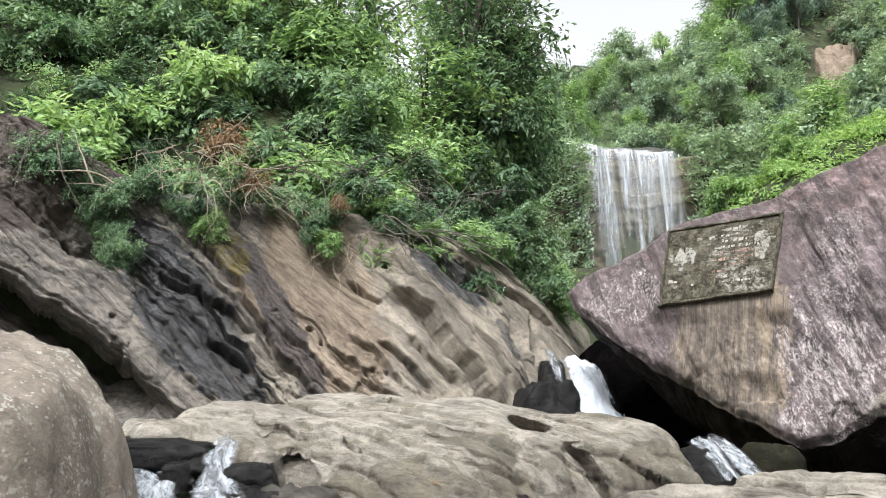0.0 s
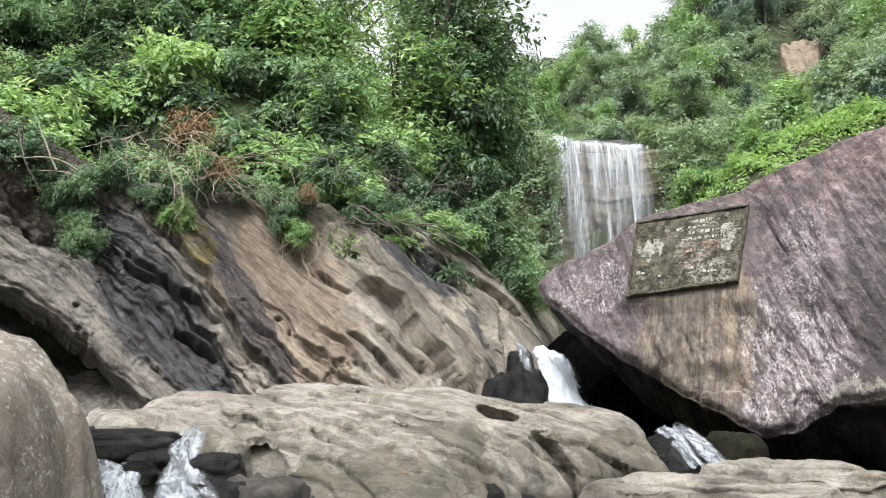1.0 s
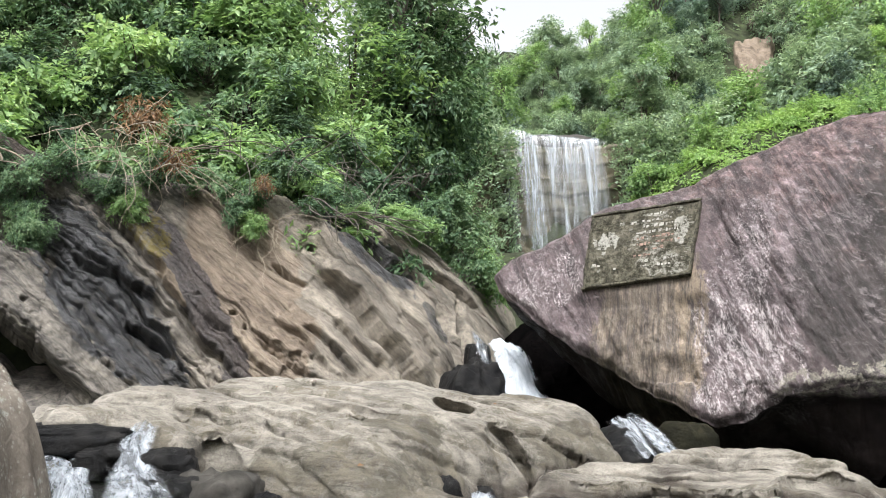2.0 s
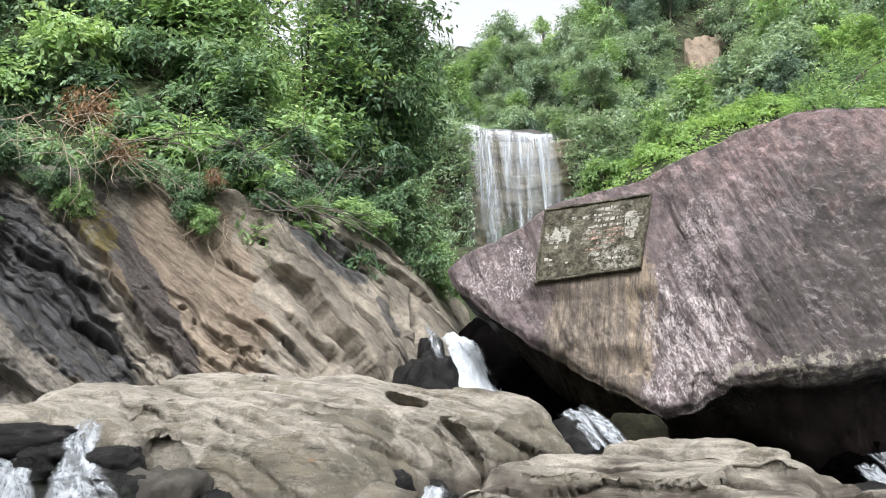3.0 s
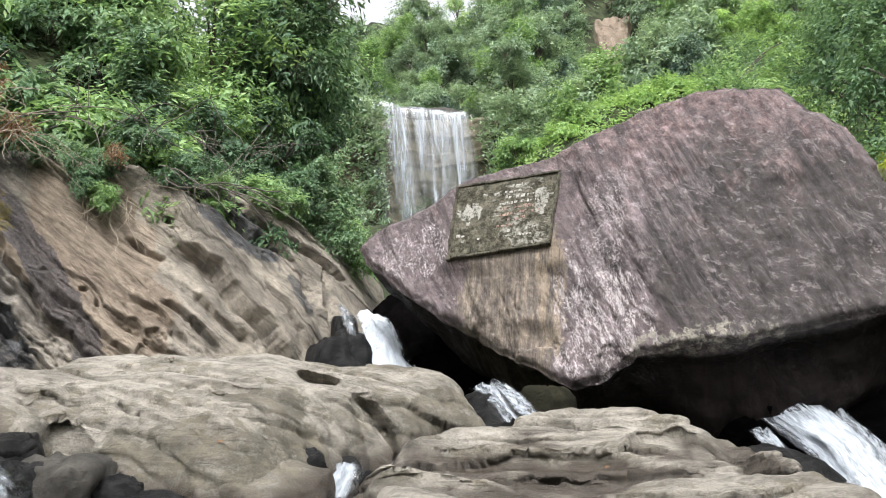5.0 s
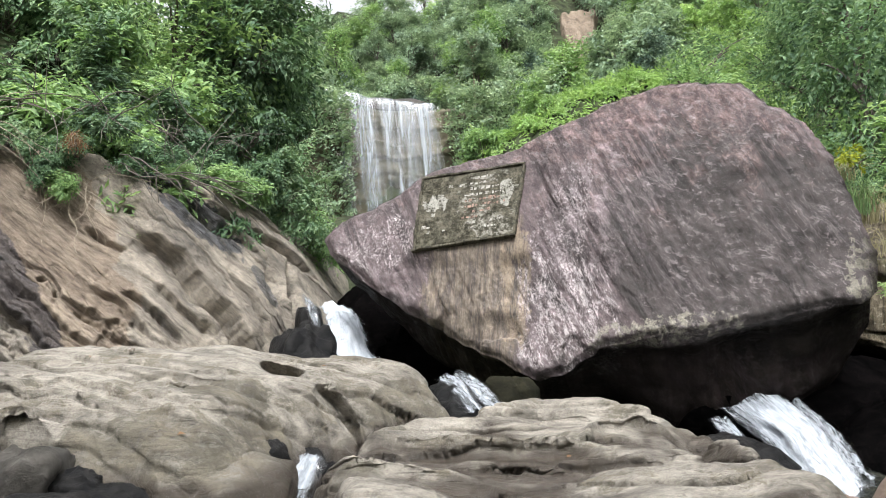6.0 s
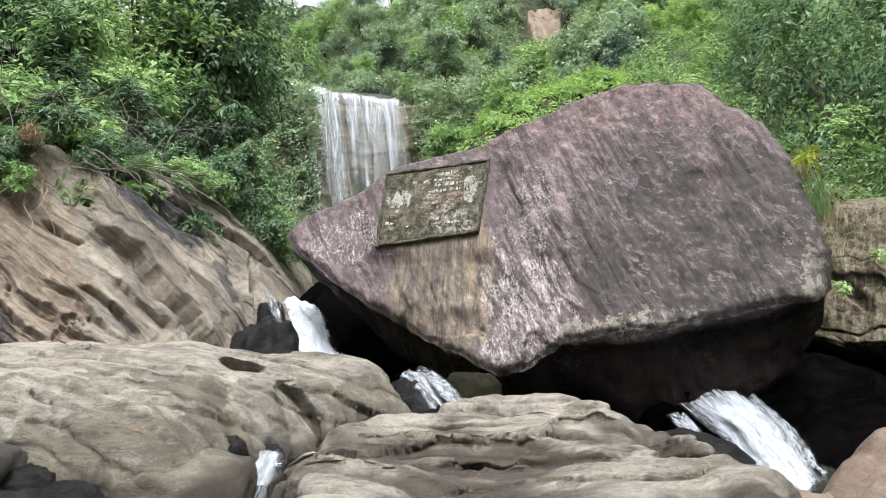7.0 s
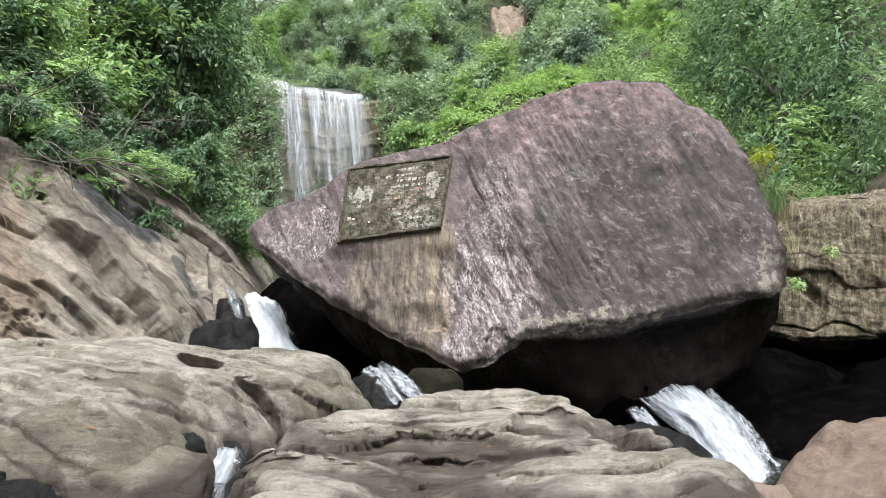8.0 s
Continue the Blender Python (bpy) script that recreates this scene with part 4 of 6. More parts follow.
def scarp(x, y, line, drop, reach, back):
    """A bed edge along y = f(x): a sharp fall on its near side that fades forward, and how far it is undercut."""
    px, py = np.array(line, float).T
    f = np.interp(x, px, py) + 0.07 * fbm(x * 2.2, x * 0 + drop * 50, 3.0, 3)
    ends = smooth(px[0], px[0] + 0.25, x) * smooth(px[-1], px[-1] - 0.25, x)
    d = y - f
    low = smooth(0.015, -0.08, d) * np.exp(np.minimum(d, 0) / reach) * ends
    lift = 0.3 * np.exp(-(np.maximum(d, 0) / 0.12) ** 2) * (d > 0) * ends
    return drop * (lift - low), back * ends * np.exp(-((d + 0.03) / 0.06) ** 2)


def middle_top(x, y):
    z = np.interp(y, [5.6, 6.2, 6.8, 7.5, 8.0, 8.5, 9.2], [0.3, 0.47, 0.62, 0.74, 0.82, 0.9, 0.86])
    z = z - 0.17 * np.clip(x - 0.4, 0, 3) - 0.03 * np.clip(-0.8 - x, 0, 3)
    w = fbm(x * 0.7, y * 0.7, 2.0, 2)
    v = y + 0.3 * x + 0.25 * w
    t2 = v * 6.3 + 0.5 * vnoise(x * 0.9, y * 2, 4.0)
    z = z - 0.012 * terrace(t2) * smooth(-0.1, 0.4, vnoise(x * 0.8, y, 7.0)) - 0.03 * creases(x, v, 2.3, 0.4, 0.05, 4.0)
    q = y + 1.1 * x + 0.3 * w
    z = z + (0.028 * ridge(q * 1.7, (x - y) * 0.4, 6.0, 3) - 0.04 * terrace(q * 1.5 + 0.3 * vnoise(x * 2, y * 2, 5.0))) * smooth(8.0, 7.0, y)
    z = z + 0.06 * fbm(x * 0.9, y * 1.1, 5.0, 3) + 0.022 * ridge(x * 0.9, v * 2.2, 9.0, 3) * smooth(8.6, 7.6, y) + 0.014 * ridge(x * 2.6, v * 5.5, 4.0, 3) * smooth(8.4, 7.2, y) + 0.007 * fbm(x * 9, y * 9, 3.0, 3)
    under = np.zeros_like(z)
    for line, drop, reach, back in (([(-0.9, 7.95), (-0.58, 7.75), (-0.33, 7.4), (-0.03, 6.89), (0.15, 6.7)], 0.055, 0.35, 0.06),
                                    ([(-2.0, 7.5), (-1.51, 7.35), (-1.13, 7.3), (-0.68, 7.06), (-0.33, 6.65), (-0.02, 6.38), (0.31, 6.1)], 0.08, 0.5, 0.05),
                                    ([(-1.8, 6.72), (-1.37, 6.88), (-1.04, 6.74), (-0.73, 6.41), (-0.45, 6.0)], 0.24, 0.6, 0.14),
                                    ([(-0.8, 6.4), (-0.45, 6.29), (-0.26, 6.08), (0.02, 5.65)], 0.08, 0.4, 0.05),
                                    ([(0.0, 6.78), (0.16, 6.63), (0.41, 6.43), (0.67, 6.36), (1.0, 6.15)], 0.07, 0.4, 0.05),
                                    ([(-2.8, 8.27), (-2.23, 8.08), (-1.86, 7.93), (-1.6, 7.4)], 0.06, 0.4, 0.04),
                                    ([(-1.5, 8.5), (-0.75, 8.3), (-0.2, 8.1), (0.5, 7.7), (1.0, 7.3), (1.3, 6.95)], 0.03, 0.3, 0.03),
                                    ([(-1.6, 7.95), (-1.1, 7.8), (-0.6, 7.45), (-0.2, 7.0)], 0.03, 0.3, 0.03),
                                    ([(1.5, 8.6), (1.9, 8.2), (2.2, 7.9), (2.5, 7.85)], 0.05, 0.3, 0.04)):
        h, b = scarp(x, y, line, drop, reach, back)
        z, under = z + h, np.maximum(under, b)
    # rounded right lobe behind its groove
    z = z + 0.12 * np.exp(-(((x - 2.1) / 0.55) ** 2 + ((y - 8.1) / 0.6) ** 2)) - 0.025 * np.exp(-((x - 1.45 - 0.35 * (y - 7.6)) / 0.16) ** 2) * smooth(8.4, 7.8, y)
    for args in ((0.85, 8.0, 0.21, 0.36, -0.12, 0.15, 0.24), (1.36, 7.45, 0.28, 0.26, -0.35, 0.17, 0.26), (-1.41, 7.7, 0.13, 0.3, 0.1, 0.07, 0.06),
                 (-0.15, 7.35, 0.45, 0.4, -0.3, 0.06, 0.03), (2.05, 7.75, 0.14, 0.3, -0.2, 0.1, 0.08)):
        h, back = pocket(x, y, *args)
        z, under = z + h, np.maximum(under, back)
    return z, under


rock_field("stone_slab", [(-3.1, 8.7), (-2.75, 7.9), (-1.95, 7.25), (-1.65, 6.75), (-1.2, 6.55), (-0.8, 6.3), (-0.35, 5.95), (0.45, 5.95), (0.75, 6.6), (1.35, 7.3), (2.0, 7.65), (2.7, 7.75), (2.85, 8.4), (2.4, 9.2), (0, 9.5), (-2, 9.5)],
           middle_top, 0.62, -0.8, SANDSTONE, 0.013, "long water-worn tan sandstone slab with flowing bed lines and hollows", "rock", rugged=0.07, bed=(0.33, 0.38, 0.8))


def front_top(x, y):
    z = np.interp(y, [4, 5, 6, 7, 7.8], [0.0, 0.09, 0.16, 0.2, 0.2]) + 0.05 * smooth(2.5, 4.0, x)
    w = fbm(x * 0.8, y * 0.8, 12.0, 2)
    v = y - 0.12 * x + 0.35 * w
    z = z - 0.012 * terrace(v * 5.1 + 0.8 * vnoise(x * 0.8, y * 2, 4.0)) * smooth(-0.1, 0.5, vnoise(x * 0.9, y * 1.1, 3.0)) - 0.03 * creases(x, v, 2.6, 0.5, 0.07, 16.0)
    q = y + 0.5 * x + 0.4 * w
    z = z - 0.035 * terrace(q * 1.7 + 0.4 * vnoise(x * 1.6, y * 1.6, 5.0)) * smooth(-0.3, 0.3, vnoise(x * 0.8 + 4, y * 0.8, 2.0)) + 0.02 * ridge(q * 1.9, (x - y) * 0.5, 6.0, 3)
    z = z + 0.13 * fbm(x * 1.0, y * 1.2, 6.0, 2) + 0.03 * ridge(x * 0.9, v * 1.9, 8.0, 3) + 0.01 * ridge(x * 2.4, v * 5.0, 4.0, 3) + 0.006 * fbm(x * 9, y * 9, 3.0, 3)
    under = np.zeros_like(z)
    for line, drop, reach, back in (([(1.05, 7.05), (1.27, 7.0), (1.53, 6.84), (1.87, 6.63), (2.12, 6.45), (2.4, 6.22), (2.68, 6.24), (3.2, 6.1)], 0.14, 0.45, 0.1),
                                    ([(3.1, 6.05), (3.35, 6.45), (3.53, 6.6), (3.94, 6.66), (4.06, 6.31), (4.2, 5.85)], 0.13, 0.4, 0.08),
                                    ([(0.85, 6.33), (1.48, 6.2), (2.06, 5.99), (2.47, 5.73), (2.9, 5.55)], 0.08, 0.4, 0.06),
                                    ([(0.6, 5.7), (0.9, 5.74), (1.46, 5.72), (1.9, 5.51), (2.2, 5.15)], 0.09, 0.4, 0.06),
                                    ([(2.4, 5.85), (2.63, 5.8), (3.02, 5.8), (3.26, 5.5), (3.45, 5.1)], 0.07, 0.35, 0.05),
                                    ([(1.6, 4.9), (2.3, 4.75), (3.0, 4.85), (3.6, 4.6)], 0.05, 0.35, 0.03),
                                    ([(2.3, 7.2), (2.8, 7.05), (3.4, 7.1), (3.9, 6.85)], 0.05, 0.35, 0.04),
                                    ([(1.2, 6.55), (1.7, 6.45), (2.2, 6.15), (2.5, 5.95)], 0.04, 0.3, 0.03)):
        h, b = scarp(x, y, line, drop, reach, back)
        z, under = z + h, np.maximum(under, b)
    # long gully that falls towards the fall
    z = z - 0.16 * np.exp(-((x - 4.05 - 0.3 * (y - 5.8)) / 0.14) ** 2) * smooth(4.8, 5.4, y) * smooth(6.6, 6.1, y)
    h, b = pocket(x, y, 2.5, 5.92, 0.24, 0.24, -0.5, 0.1, 0.14)
    return z + h, np.maximum(under, b)


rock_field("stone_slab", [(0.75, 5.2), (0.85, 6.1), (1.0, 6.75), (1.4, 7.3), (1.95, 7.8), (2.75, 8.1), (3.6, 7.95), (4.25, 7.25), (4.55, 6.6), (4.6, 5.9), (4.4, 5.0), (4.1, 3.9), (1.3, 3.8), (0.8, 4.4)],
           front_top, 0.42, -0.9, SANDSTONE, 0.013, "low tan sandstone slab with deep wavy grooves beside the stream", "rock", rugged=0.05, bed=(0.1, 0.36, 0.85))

rock_field("boulder", [(-1.9, 4.4), (-1.88, 5.3), (-2.2, 6.1), (-3, 6.5), (-4.4, 6.1), (-4.5, 4.6), (-3.3, 3.7), (-2.2, 3.9)],
           lambda x, y: (0.95 + 0.47 * (-1.9 - x) * smooth(-4.4, -3.0, x) + 0.12 * fbm(x * 1.3, y * 1.3, 3.0, 4) + 0.03 * fbm(x * 6, y * 6, 2.0, 3) - 0.08 * creases(x, y + x, 1.6, 0.5, 0.08, 3.0), 0.0),
           0.4, -0.8, LICHEN_STONE, 0.025, "rounded tan boulder with pale lichen spots beside the cascade", "boulder")

rock_field("boulder", [(4.05, 4.55), (4.45, 4.75), (5.3, 4.9), (6.2, 4.3), (5.9, 2.9), (4.7, 3.0), (4.1, 3.8)],
           lambda x, y: (-0.07 + 0.55 * np.clip(x - 4.2, 0, 0.75) + 0.06 * fbm(x * 1.5, y * 1.5, 13.0, 4) + 0.02 * fbm(x * 7, y * 7, 2.0, 3), 0.0),
           0.45, -1.0, RED_STONE, 0.025, "smooth reddish brown rock beside the stream", "boulder")


def small_rock(name, x, y, z, sx, sy, sz, turn, mat, label, seed, rough=0.16, blocky=0.85):
    """A stone lump of its own shape, its foot in the bed."""
    n, m = 40, 26
    th, ph = np.meshgrid(np.linspace(0, 2 * np.pi, n, endpoint=False), np.linspace(-np.pi / 2, np.pi / 2, m), indexing="ij")
    p = np.stack([np.cos(ph) * np.cos(th), np.cos(ph) * np.sin(th), np.sin(ph)], -1)
    p = np.sign(p) * np.abs(p) ** blocky
    k = 1 + rough * fbm(p[..., 0] * 1.4 + seed, p[..., 1] * 1.4, p[..., 2] * 1.4 + seed, 3) + rough * 0.3 * fbm(p[..., 0] * 5, p[..., 1] * 5 + seed, p[..., 2] * 5, 2)
    p = p * k[..., None] * (sx, sy, sz)
    c, s = math.cos(turn), math.sin(turn)
    q = np.stack([p[..., 0] * c - p[..., 1] * s + x, p[..., 0] * s + p[..., 1] * c + y, p[..., 2] + z], -1)
    return tagged(part(name, mesh_of(name, q.reshape(-1, 3), quads(n, m, True), mat)), label, "rock")


# stones round the left cascade
for x, y, z, sx, sy, sz, turn, mat, label, seed, blocky in (
        (-2.25, 7.35, 0.45, 0.62, 0.5, 0.34, 0.3, SANDSTONE, "worn tan stone above the cascade", 1, 0.8),
        (-1.72, 7.05, 0.34, 0.4, 0.34, 0.34, 0.2, SANDSTONE, "rounded tan stone at the head of the cascade", 2, 0.8),
        (-2.4, 6.74, 0.58, 0.52, 0.24, 0.13, -0.2, WET_STONE, "wet black slab stone across the cascade", 3, 0.55),
        (-1.98, 6.5, 0.45, 0.2, 0.2, 0.13, -0.3, WET_STONE, "wet black stone in the cascade", 15, 0.55),
        (-1.52, 6.5, 0.38, 0.2, 0.22, 0.17, 0.2, WET_STONE, "wet dark block beside the cascade", 4, 0.5),
        (-1.45, 6.2, 0.2, 0.22, 0.2, 0.2, 0.5, WET_STONE, "wet dark block at the foot of the cascade", 16, 0.55),
        (-2.1, 6.15, -0.12, 0.8, 0.6, 0.46, 0.1, WET_STONE, "wet dark rock under the cascade", 5, 0.7),
        (-1.12, 6.2, 0.12, 0.3, 0.2, 0.27, -0.5, DAMP_STONE, "grey angular stone at the foot of the slab", 6, 0.55),
        # next two: black stones stand in for the shaded recess under the slab
        (-1.5, 6.55, 0.1, 0.24, 0.2, 0.3, 0.2, WET_STONE, "black stone standing in for the shaded recess under the edge of the slab", 36, 0.6),
        (-0.72, 6.12, 0.05, 0.2, 0.14, 0.2, -0.4, WET_STONE, "dark stone standing in for the shade in the cleft under the slab", 37, 0.55),
        (0.2, 6.35, -0.18, 0.55, 0.4, 0.36, 0.35, SANDSTONE, "low rounded stone with a wet foot", 7, 0.85),
        (-0.6, 5.9, -0.12, 0.42, 0.24, 0.27, -0.25, WET_STONE, "dark wet stone at the foot of the slab", 8, 0.6),
        (-1.0, 5.55, -0.05, 0.4, 0.24, 0.24, 0.15, WET_STONE, "flat dark wet stone in the stream", 17, 0.55),
        (-0.25, 5.6, -0.2, 0.4, 0.22, 0.22, 0.3, WET_STONE, "low dark stone in the stream", 18, 0.6),
        (-1.45, 5.75, 0.02, 0.25, 0.2, 0.24, 0.7, WET_STONE, "dark wet stone below the cascade", 19, 0.55),
        # black stone added as the dark of the slab's shaded hollow
        (0.56, 6.82, 0.02, 0.18, 0.2, 0.22, 0.6, WET_STONE, "black stone standing in for the shaded hollow under the slab beside the run of water", 20, 0.7),
        (0.95, 7.3, -0.2, 0.25, 0.25, 0.3, 0.4, WET_STONE, "wet grey stone between two slabs", 9, 0.8)):
    small_rock("stone", x, y, z, sx, sy, sz, turn, mat, label, seed, 0.22, blocky)
# stones under the big boulder
small_rock("stone", 3.62, 9.1, 0.0, 0.36, 0.35, 0.4, 0.2, MOSSY_STONE, "small mossy stone beside a thin cascade", 10)
small_rock("stone", 2.95, 9.2, -0.12, 0.45, 0.6, 0.45, 0.2, WET_STONE, "wet black rock under a thin cascade", 11)
small_rock("stone", 1.55, 12.0, 0.2, 0.52, 0.5, 0.8, 0.5, WET_STONE, "dark wet rock nose beside the chute", 12, 0.24, 1.0)
small_rock("stone", 1.72, 12.9, 0.6, 0.22, 0.4, 0.6, 0.0, WET_STONE, "wet rock beside the chute", 13)
small_rock("stone", 4.22, 4.42, -0.22, 0.2, 0.22, 0.24, 0.4, RED_STONE, "dark brown stone at the foot of the reddish rock", 52)
small_rock("stone", 5.15, 6.95, -0.45, 0.42, 0.6, 0.38, 0.4, WET_STONE, "wet black rock beside the foaming fall", 14)


# ---- the big boulder: a face with a broken outline, undercut below ----
def face_frame(origin, along_xy, lean):
    u = Vector((along_xy[0], along_xy[1], 0)).normalized()
    n = Vector((u.y, -u.x, 0))
    n = (n * math.cos(radians(lean)) + Vector((0, 0, math.sin(radians(lean))))).normalized()
    v = n.cross(u)
    m = Matrix(((u.x, -n.x, v.x, origin[0]), (u.y, -n.y, v.y, origin[1]), (u.z, -n.z, v.z, origin[2]), (0, 0, 0, 1)))
    return m


def faced_rock(name, outline, centre, rings, mat, m, relief, n=360, label="", category="boulder", tail=lambda x: 1.0):
    """Rock in local axes x along its face, z up it, y into it. rings: (depth, scale, drop of the lower rim)."""
    poly = np.asarray(outline, float) - centre
    ang = np.arctan2(poly[:, 1], poly[:, 0])
    order = np.argsort(ang)
    ang, rad = ang[order], np.hypot(poly[:, 0], poly[:, 1])[order]
    th = np.linspace(-np.pi, np.pi, n, endpoint=False)
    xs, ys = poly[order, 0], poly[order, 1]
    k = np.interp(th, np.r_[ang[-1] - 2 * np.pi, ang, ang[0] + 2 * np.pi], np.arange(-1, len(ang) + 1))
    ox = np.interp(k, np.arange(-1, len(ang) + 1), np.r_[xs[-1], xs, xs[0]])
    oy = np.interp(k, np.arange(-1, len(ang) + 1), np.r_[ys[-1], ys, ys[0]])
    rag = 1 + 0.014 * fbm(np.cos(th) * 7, np.sin(th) * 7, 3.0, 6, 0.6)
    ox, oy = ox * rag, oy * rag
    low = smooth(0.15, -0.45, np.sin(np.arctan2(oy, ox)))
    V = []
    for f in np.linspace(0.0, 1, 150) ** 0.9:
        x, z = ox * f + centre[0], oy * f + centre[1]
        y = relief(x, z) + 0.1 * smooth(0.93, 1.0, np.full(n, f)) ** 2
        V.append(np.stack([x, y, z], -1))
    rim = V[-1]
    prev = (rim[0, 1] * 0, 1.0, 0.0)
    knots = [(0.0, 1.0, 0.0)] + list(rings)
    for (d0, s0, p0), (d1, s1, p1) in zip(knots[:-1], knots[1:]):
        for t in np.linspace(0, 1, 9)[1:]:
            d, s, p = d0 + (d1 - d0) * t, s0 + (s1 - s0) * t, p0 + (p1 - p0) * t
            x = ox * s + centre[0]
            z = oy * s + centre[1] - p * low * tail(x)
            y = rim[:, 1] + d
            bump = 0.12 * fbm(x * 1.3, z * 1.3, y * 1.3 + 4, 3) * min(1, d / 0.3)
            V.append(np.stack([x, y, z + bump], -1))
    V = np.array(V).transpose(1, 0, 2)
    me = mesh_of(name, V.reshape(-1, 3), quads(n, V.shape[1], True)[:, ::-1], mat)
    ob = part(name, me)
    ob.matrix_world = m
    return tagged(ob, label, category)


FACE = face_frame((3.9, 10.24, 2.4), (0.806, -0.592), 18)
BIG_OUTLINE = [(-2.61, -0.14), (-2.55, -0.42), (-2.01, -0.77), (-1.1, -1.35), (-0.35, -1.73), (0.28, -2.04), (0.65, -2.17), (0.93, -2.15), (1.1, -1.97), (1.41, -1.78), (1.95, -1.68), (2.81, -1.56), (3.32, -1.42), (4.07, -1.24), (4.35, -1.2), (4.52, -1.05),
               (4.56, -0.58), (4.47, -0.22), (4.35, 0.23), (4.19, 0.69), (3.88, 1.11), (3.5, 1.47), (3.16, 1.84), (2.88, 1.87), (2.14, 1.9), (1.77, 1.81), (1.39, 1.67), (1.0, 1.44), (0.62, 1.21), (0.23, 1.06), (-0.18, 0.99), (-1.0, 0.8), (-1.4, 0.53), (-1.82, 0.36), (-2.23, 0.16), (-2.5, -0.02)]


def big_relief(x, z):
    run, down = x * 0.89 + z * 0.45, -x * 0.45 + z * 0.89
    w = 0.25 * fbm(x * 1.2, z * 1.2, 6.0, 3)
    y = 0.07 * fbm(x * 0.8, z * 0.8, 2.0, 3) + 0.03 * terrace((run + 0.5 * w) * 2.6 + 0.3 * vnoise(down * 1.3, run, 3.0)) * smooth(-0.2, 0.3, vnoise(x * 0.9, z * 0.9, 12.0)) * (1 - 0.7 * smooth(1.6, 2.6, x))
    y = y + 0.016 * ridge((run + 0.2 * w) * 3.6, down * 0.45, 1.0, 3) + 0.02 * fbm(x * 5, z * 4, 4.0, 5, 0.6) + 0.01 * ridge(run * 11, down * 1.4, 7.0, 2) * smooth(0.0, 0.4, vnoise(x * 1.1, z * 1.1, 5.0))
    # proud shoulder beside the tablet, and the scar below it
    y = y - 0.09 * np.exp(-((run - 1.1) / 0.4) ** 2) + 0.025 * smooth(0.12, 0.0, np.abs(x - 0.42 + 0.05 * np.sin(z * 5))) * smooth(0.9, 0.5, z)
    y = y + 0.05 * np.exp(-(((x - 1.3) / 0.3) ** 2 + ((z + 0.4 + 0.25 * x) / 0.1) ** 2))
    y = y + 0.2 * smooth(2.6, 4.6, x) ** 2 + 0.14 * smooth(0.9, 1.9, z)
    # broken lower rim
    chip = fbm(x * 2.6, z * 2.6, 9.0, 4)
    y = y + 0.09 * smooth(-0.05, 0.35, chip) * smooth(-1.25, -1.7, z + 0.14 * x)
    y = y + 0.03 * np.exp(-(((x - 0.15) / 0.22) ** 2 + ((z + 1.5) / 0.1) ** 2)) - 0.05 * np.exp(-(((x - 0.1) / 0.25) ** 2 + ((z + 1.28) / 0.12) ** 2))
    flat = smooth(0.25, 0.0, np.maximum(np.abs(x + 0.38) - 0.8, np.abs(z - 0.15) - 0.62))
    return y * (1 - flat)


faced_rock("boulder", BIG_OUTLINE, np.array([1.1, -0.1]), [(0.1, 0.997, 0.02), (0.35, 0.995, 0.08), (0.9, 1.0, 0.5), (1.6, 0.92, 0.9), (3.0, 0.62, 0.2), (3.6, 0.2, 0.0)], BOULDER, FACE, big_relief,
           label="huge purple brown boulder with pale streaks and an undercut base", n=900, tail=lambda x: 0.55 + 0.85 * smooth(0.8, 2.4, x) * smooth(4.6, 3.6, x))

# ---- rock wall beyond the boulder, with a dark hollow under it ----
def wall_relief(x, z):
    """Two beds with an open joint between them, slanting cracks below it and the top edge rolled back."""
    w = 0.12 * fbm(x * 1.2, z * 1.2, 5.0, 3)
    y = 0.1 * fbm(x * 0.9, z * 0.9, 5.0, 4) + 0.03 * ridge(x * 2, z * 2 + x, 3.0, 3) + 0.02 * fbm(x * 6, z * 6, 8.0, 4, 0.6)
    off, joint = layers(z + 1.6 * w + 0.1 * x, x, 1.15, 3.0)
    y = y - 0.05 * off + 0.05 * joint
    slant = creases(x - z, x * 0.8 + z, 1.8, 0.3, 0.06, 7.0)
    return y + 0.12 * slant * smooth(0.0, -0.3, z) + 0.5 * smooth(0.75, 1.35, z) ** 2


WALL = face_frame((10.3, 9.65, 1.6), (0.67, -0.74), 12)
faced_rock("rock_wall", [(-1.35, -1.0), (-0.3, -1.22), (0.6, -1.15), (2.0, -1.0), (4.5, -0.9), (6.0, -0.2), (6.0, 1.0), (3.0, 1.35), (1.0, 1.32), (0.1, 1.3), (-0.4, 1.2), (-0.9, 0.9), (-1.4, 0.3)], np.array([1.6, 0.1]),
           [(0.3, 0.985, 0.05), (4.2, 0.97, 0.0), (4.5, 0.95, 1.3), (6.0, 0.6, 1.2), (6.3, 0.1, 0.0)], BANDED_STONE, WALL,
           wall_relief, n=520, label="grey tan rock block overhanging a dark hollow", category="rock")
small_rock("boulder", 14.3, 10.6, 2.75, 1.2, 1.1, 0.7, 0.4, WALL_STONE, "grey rock above the bank", 21)
# near-black rocks added so that the hollows read as deep shade
small_rock("shade_rock", 10.6, 11.6, -0.3, 1.6, 1.2, 1.2, 0.3, HOLLOW_SHADE, "near-black rock added for the shade deep in the hollow", 26)
small_rock("shade_rock", 11.6, 8.4, -0.7, 2.0, 1.6, 1.0, 0.4, HOLLOW_SHADE, "near-black rock added for the shade under the overhanging block", 38)
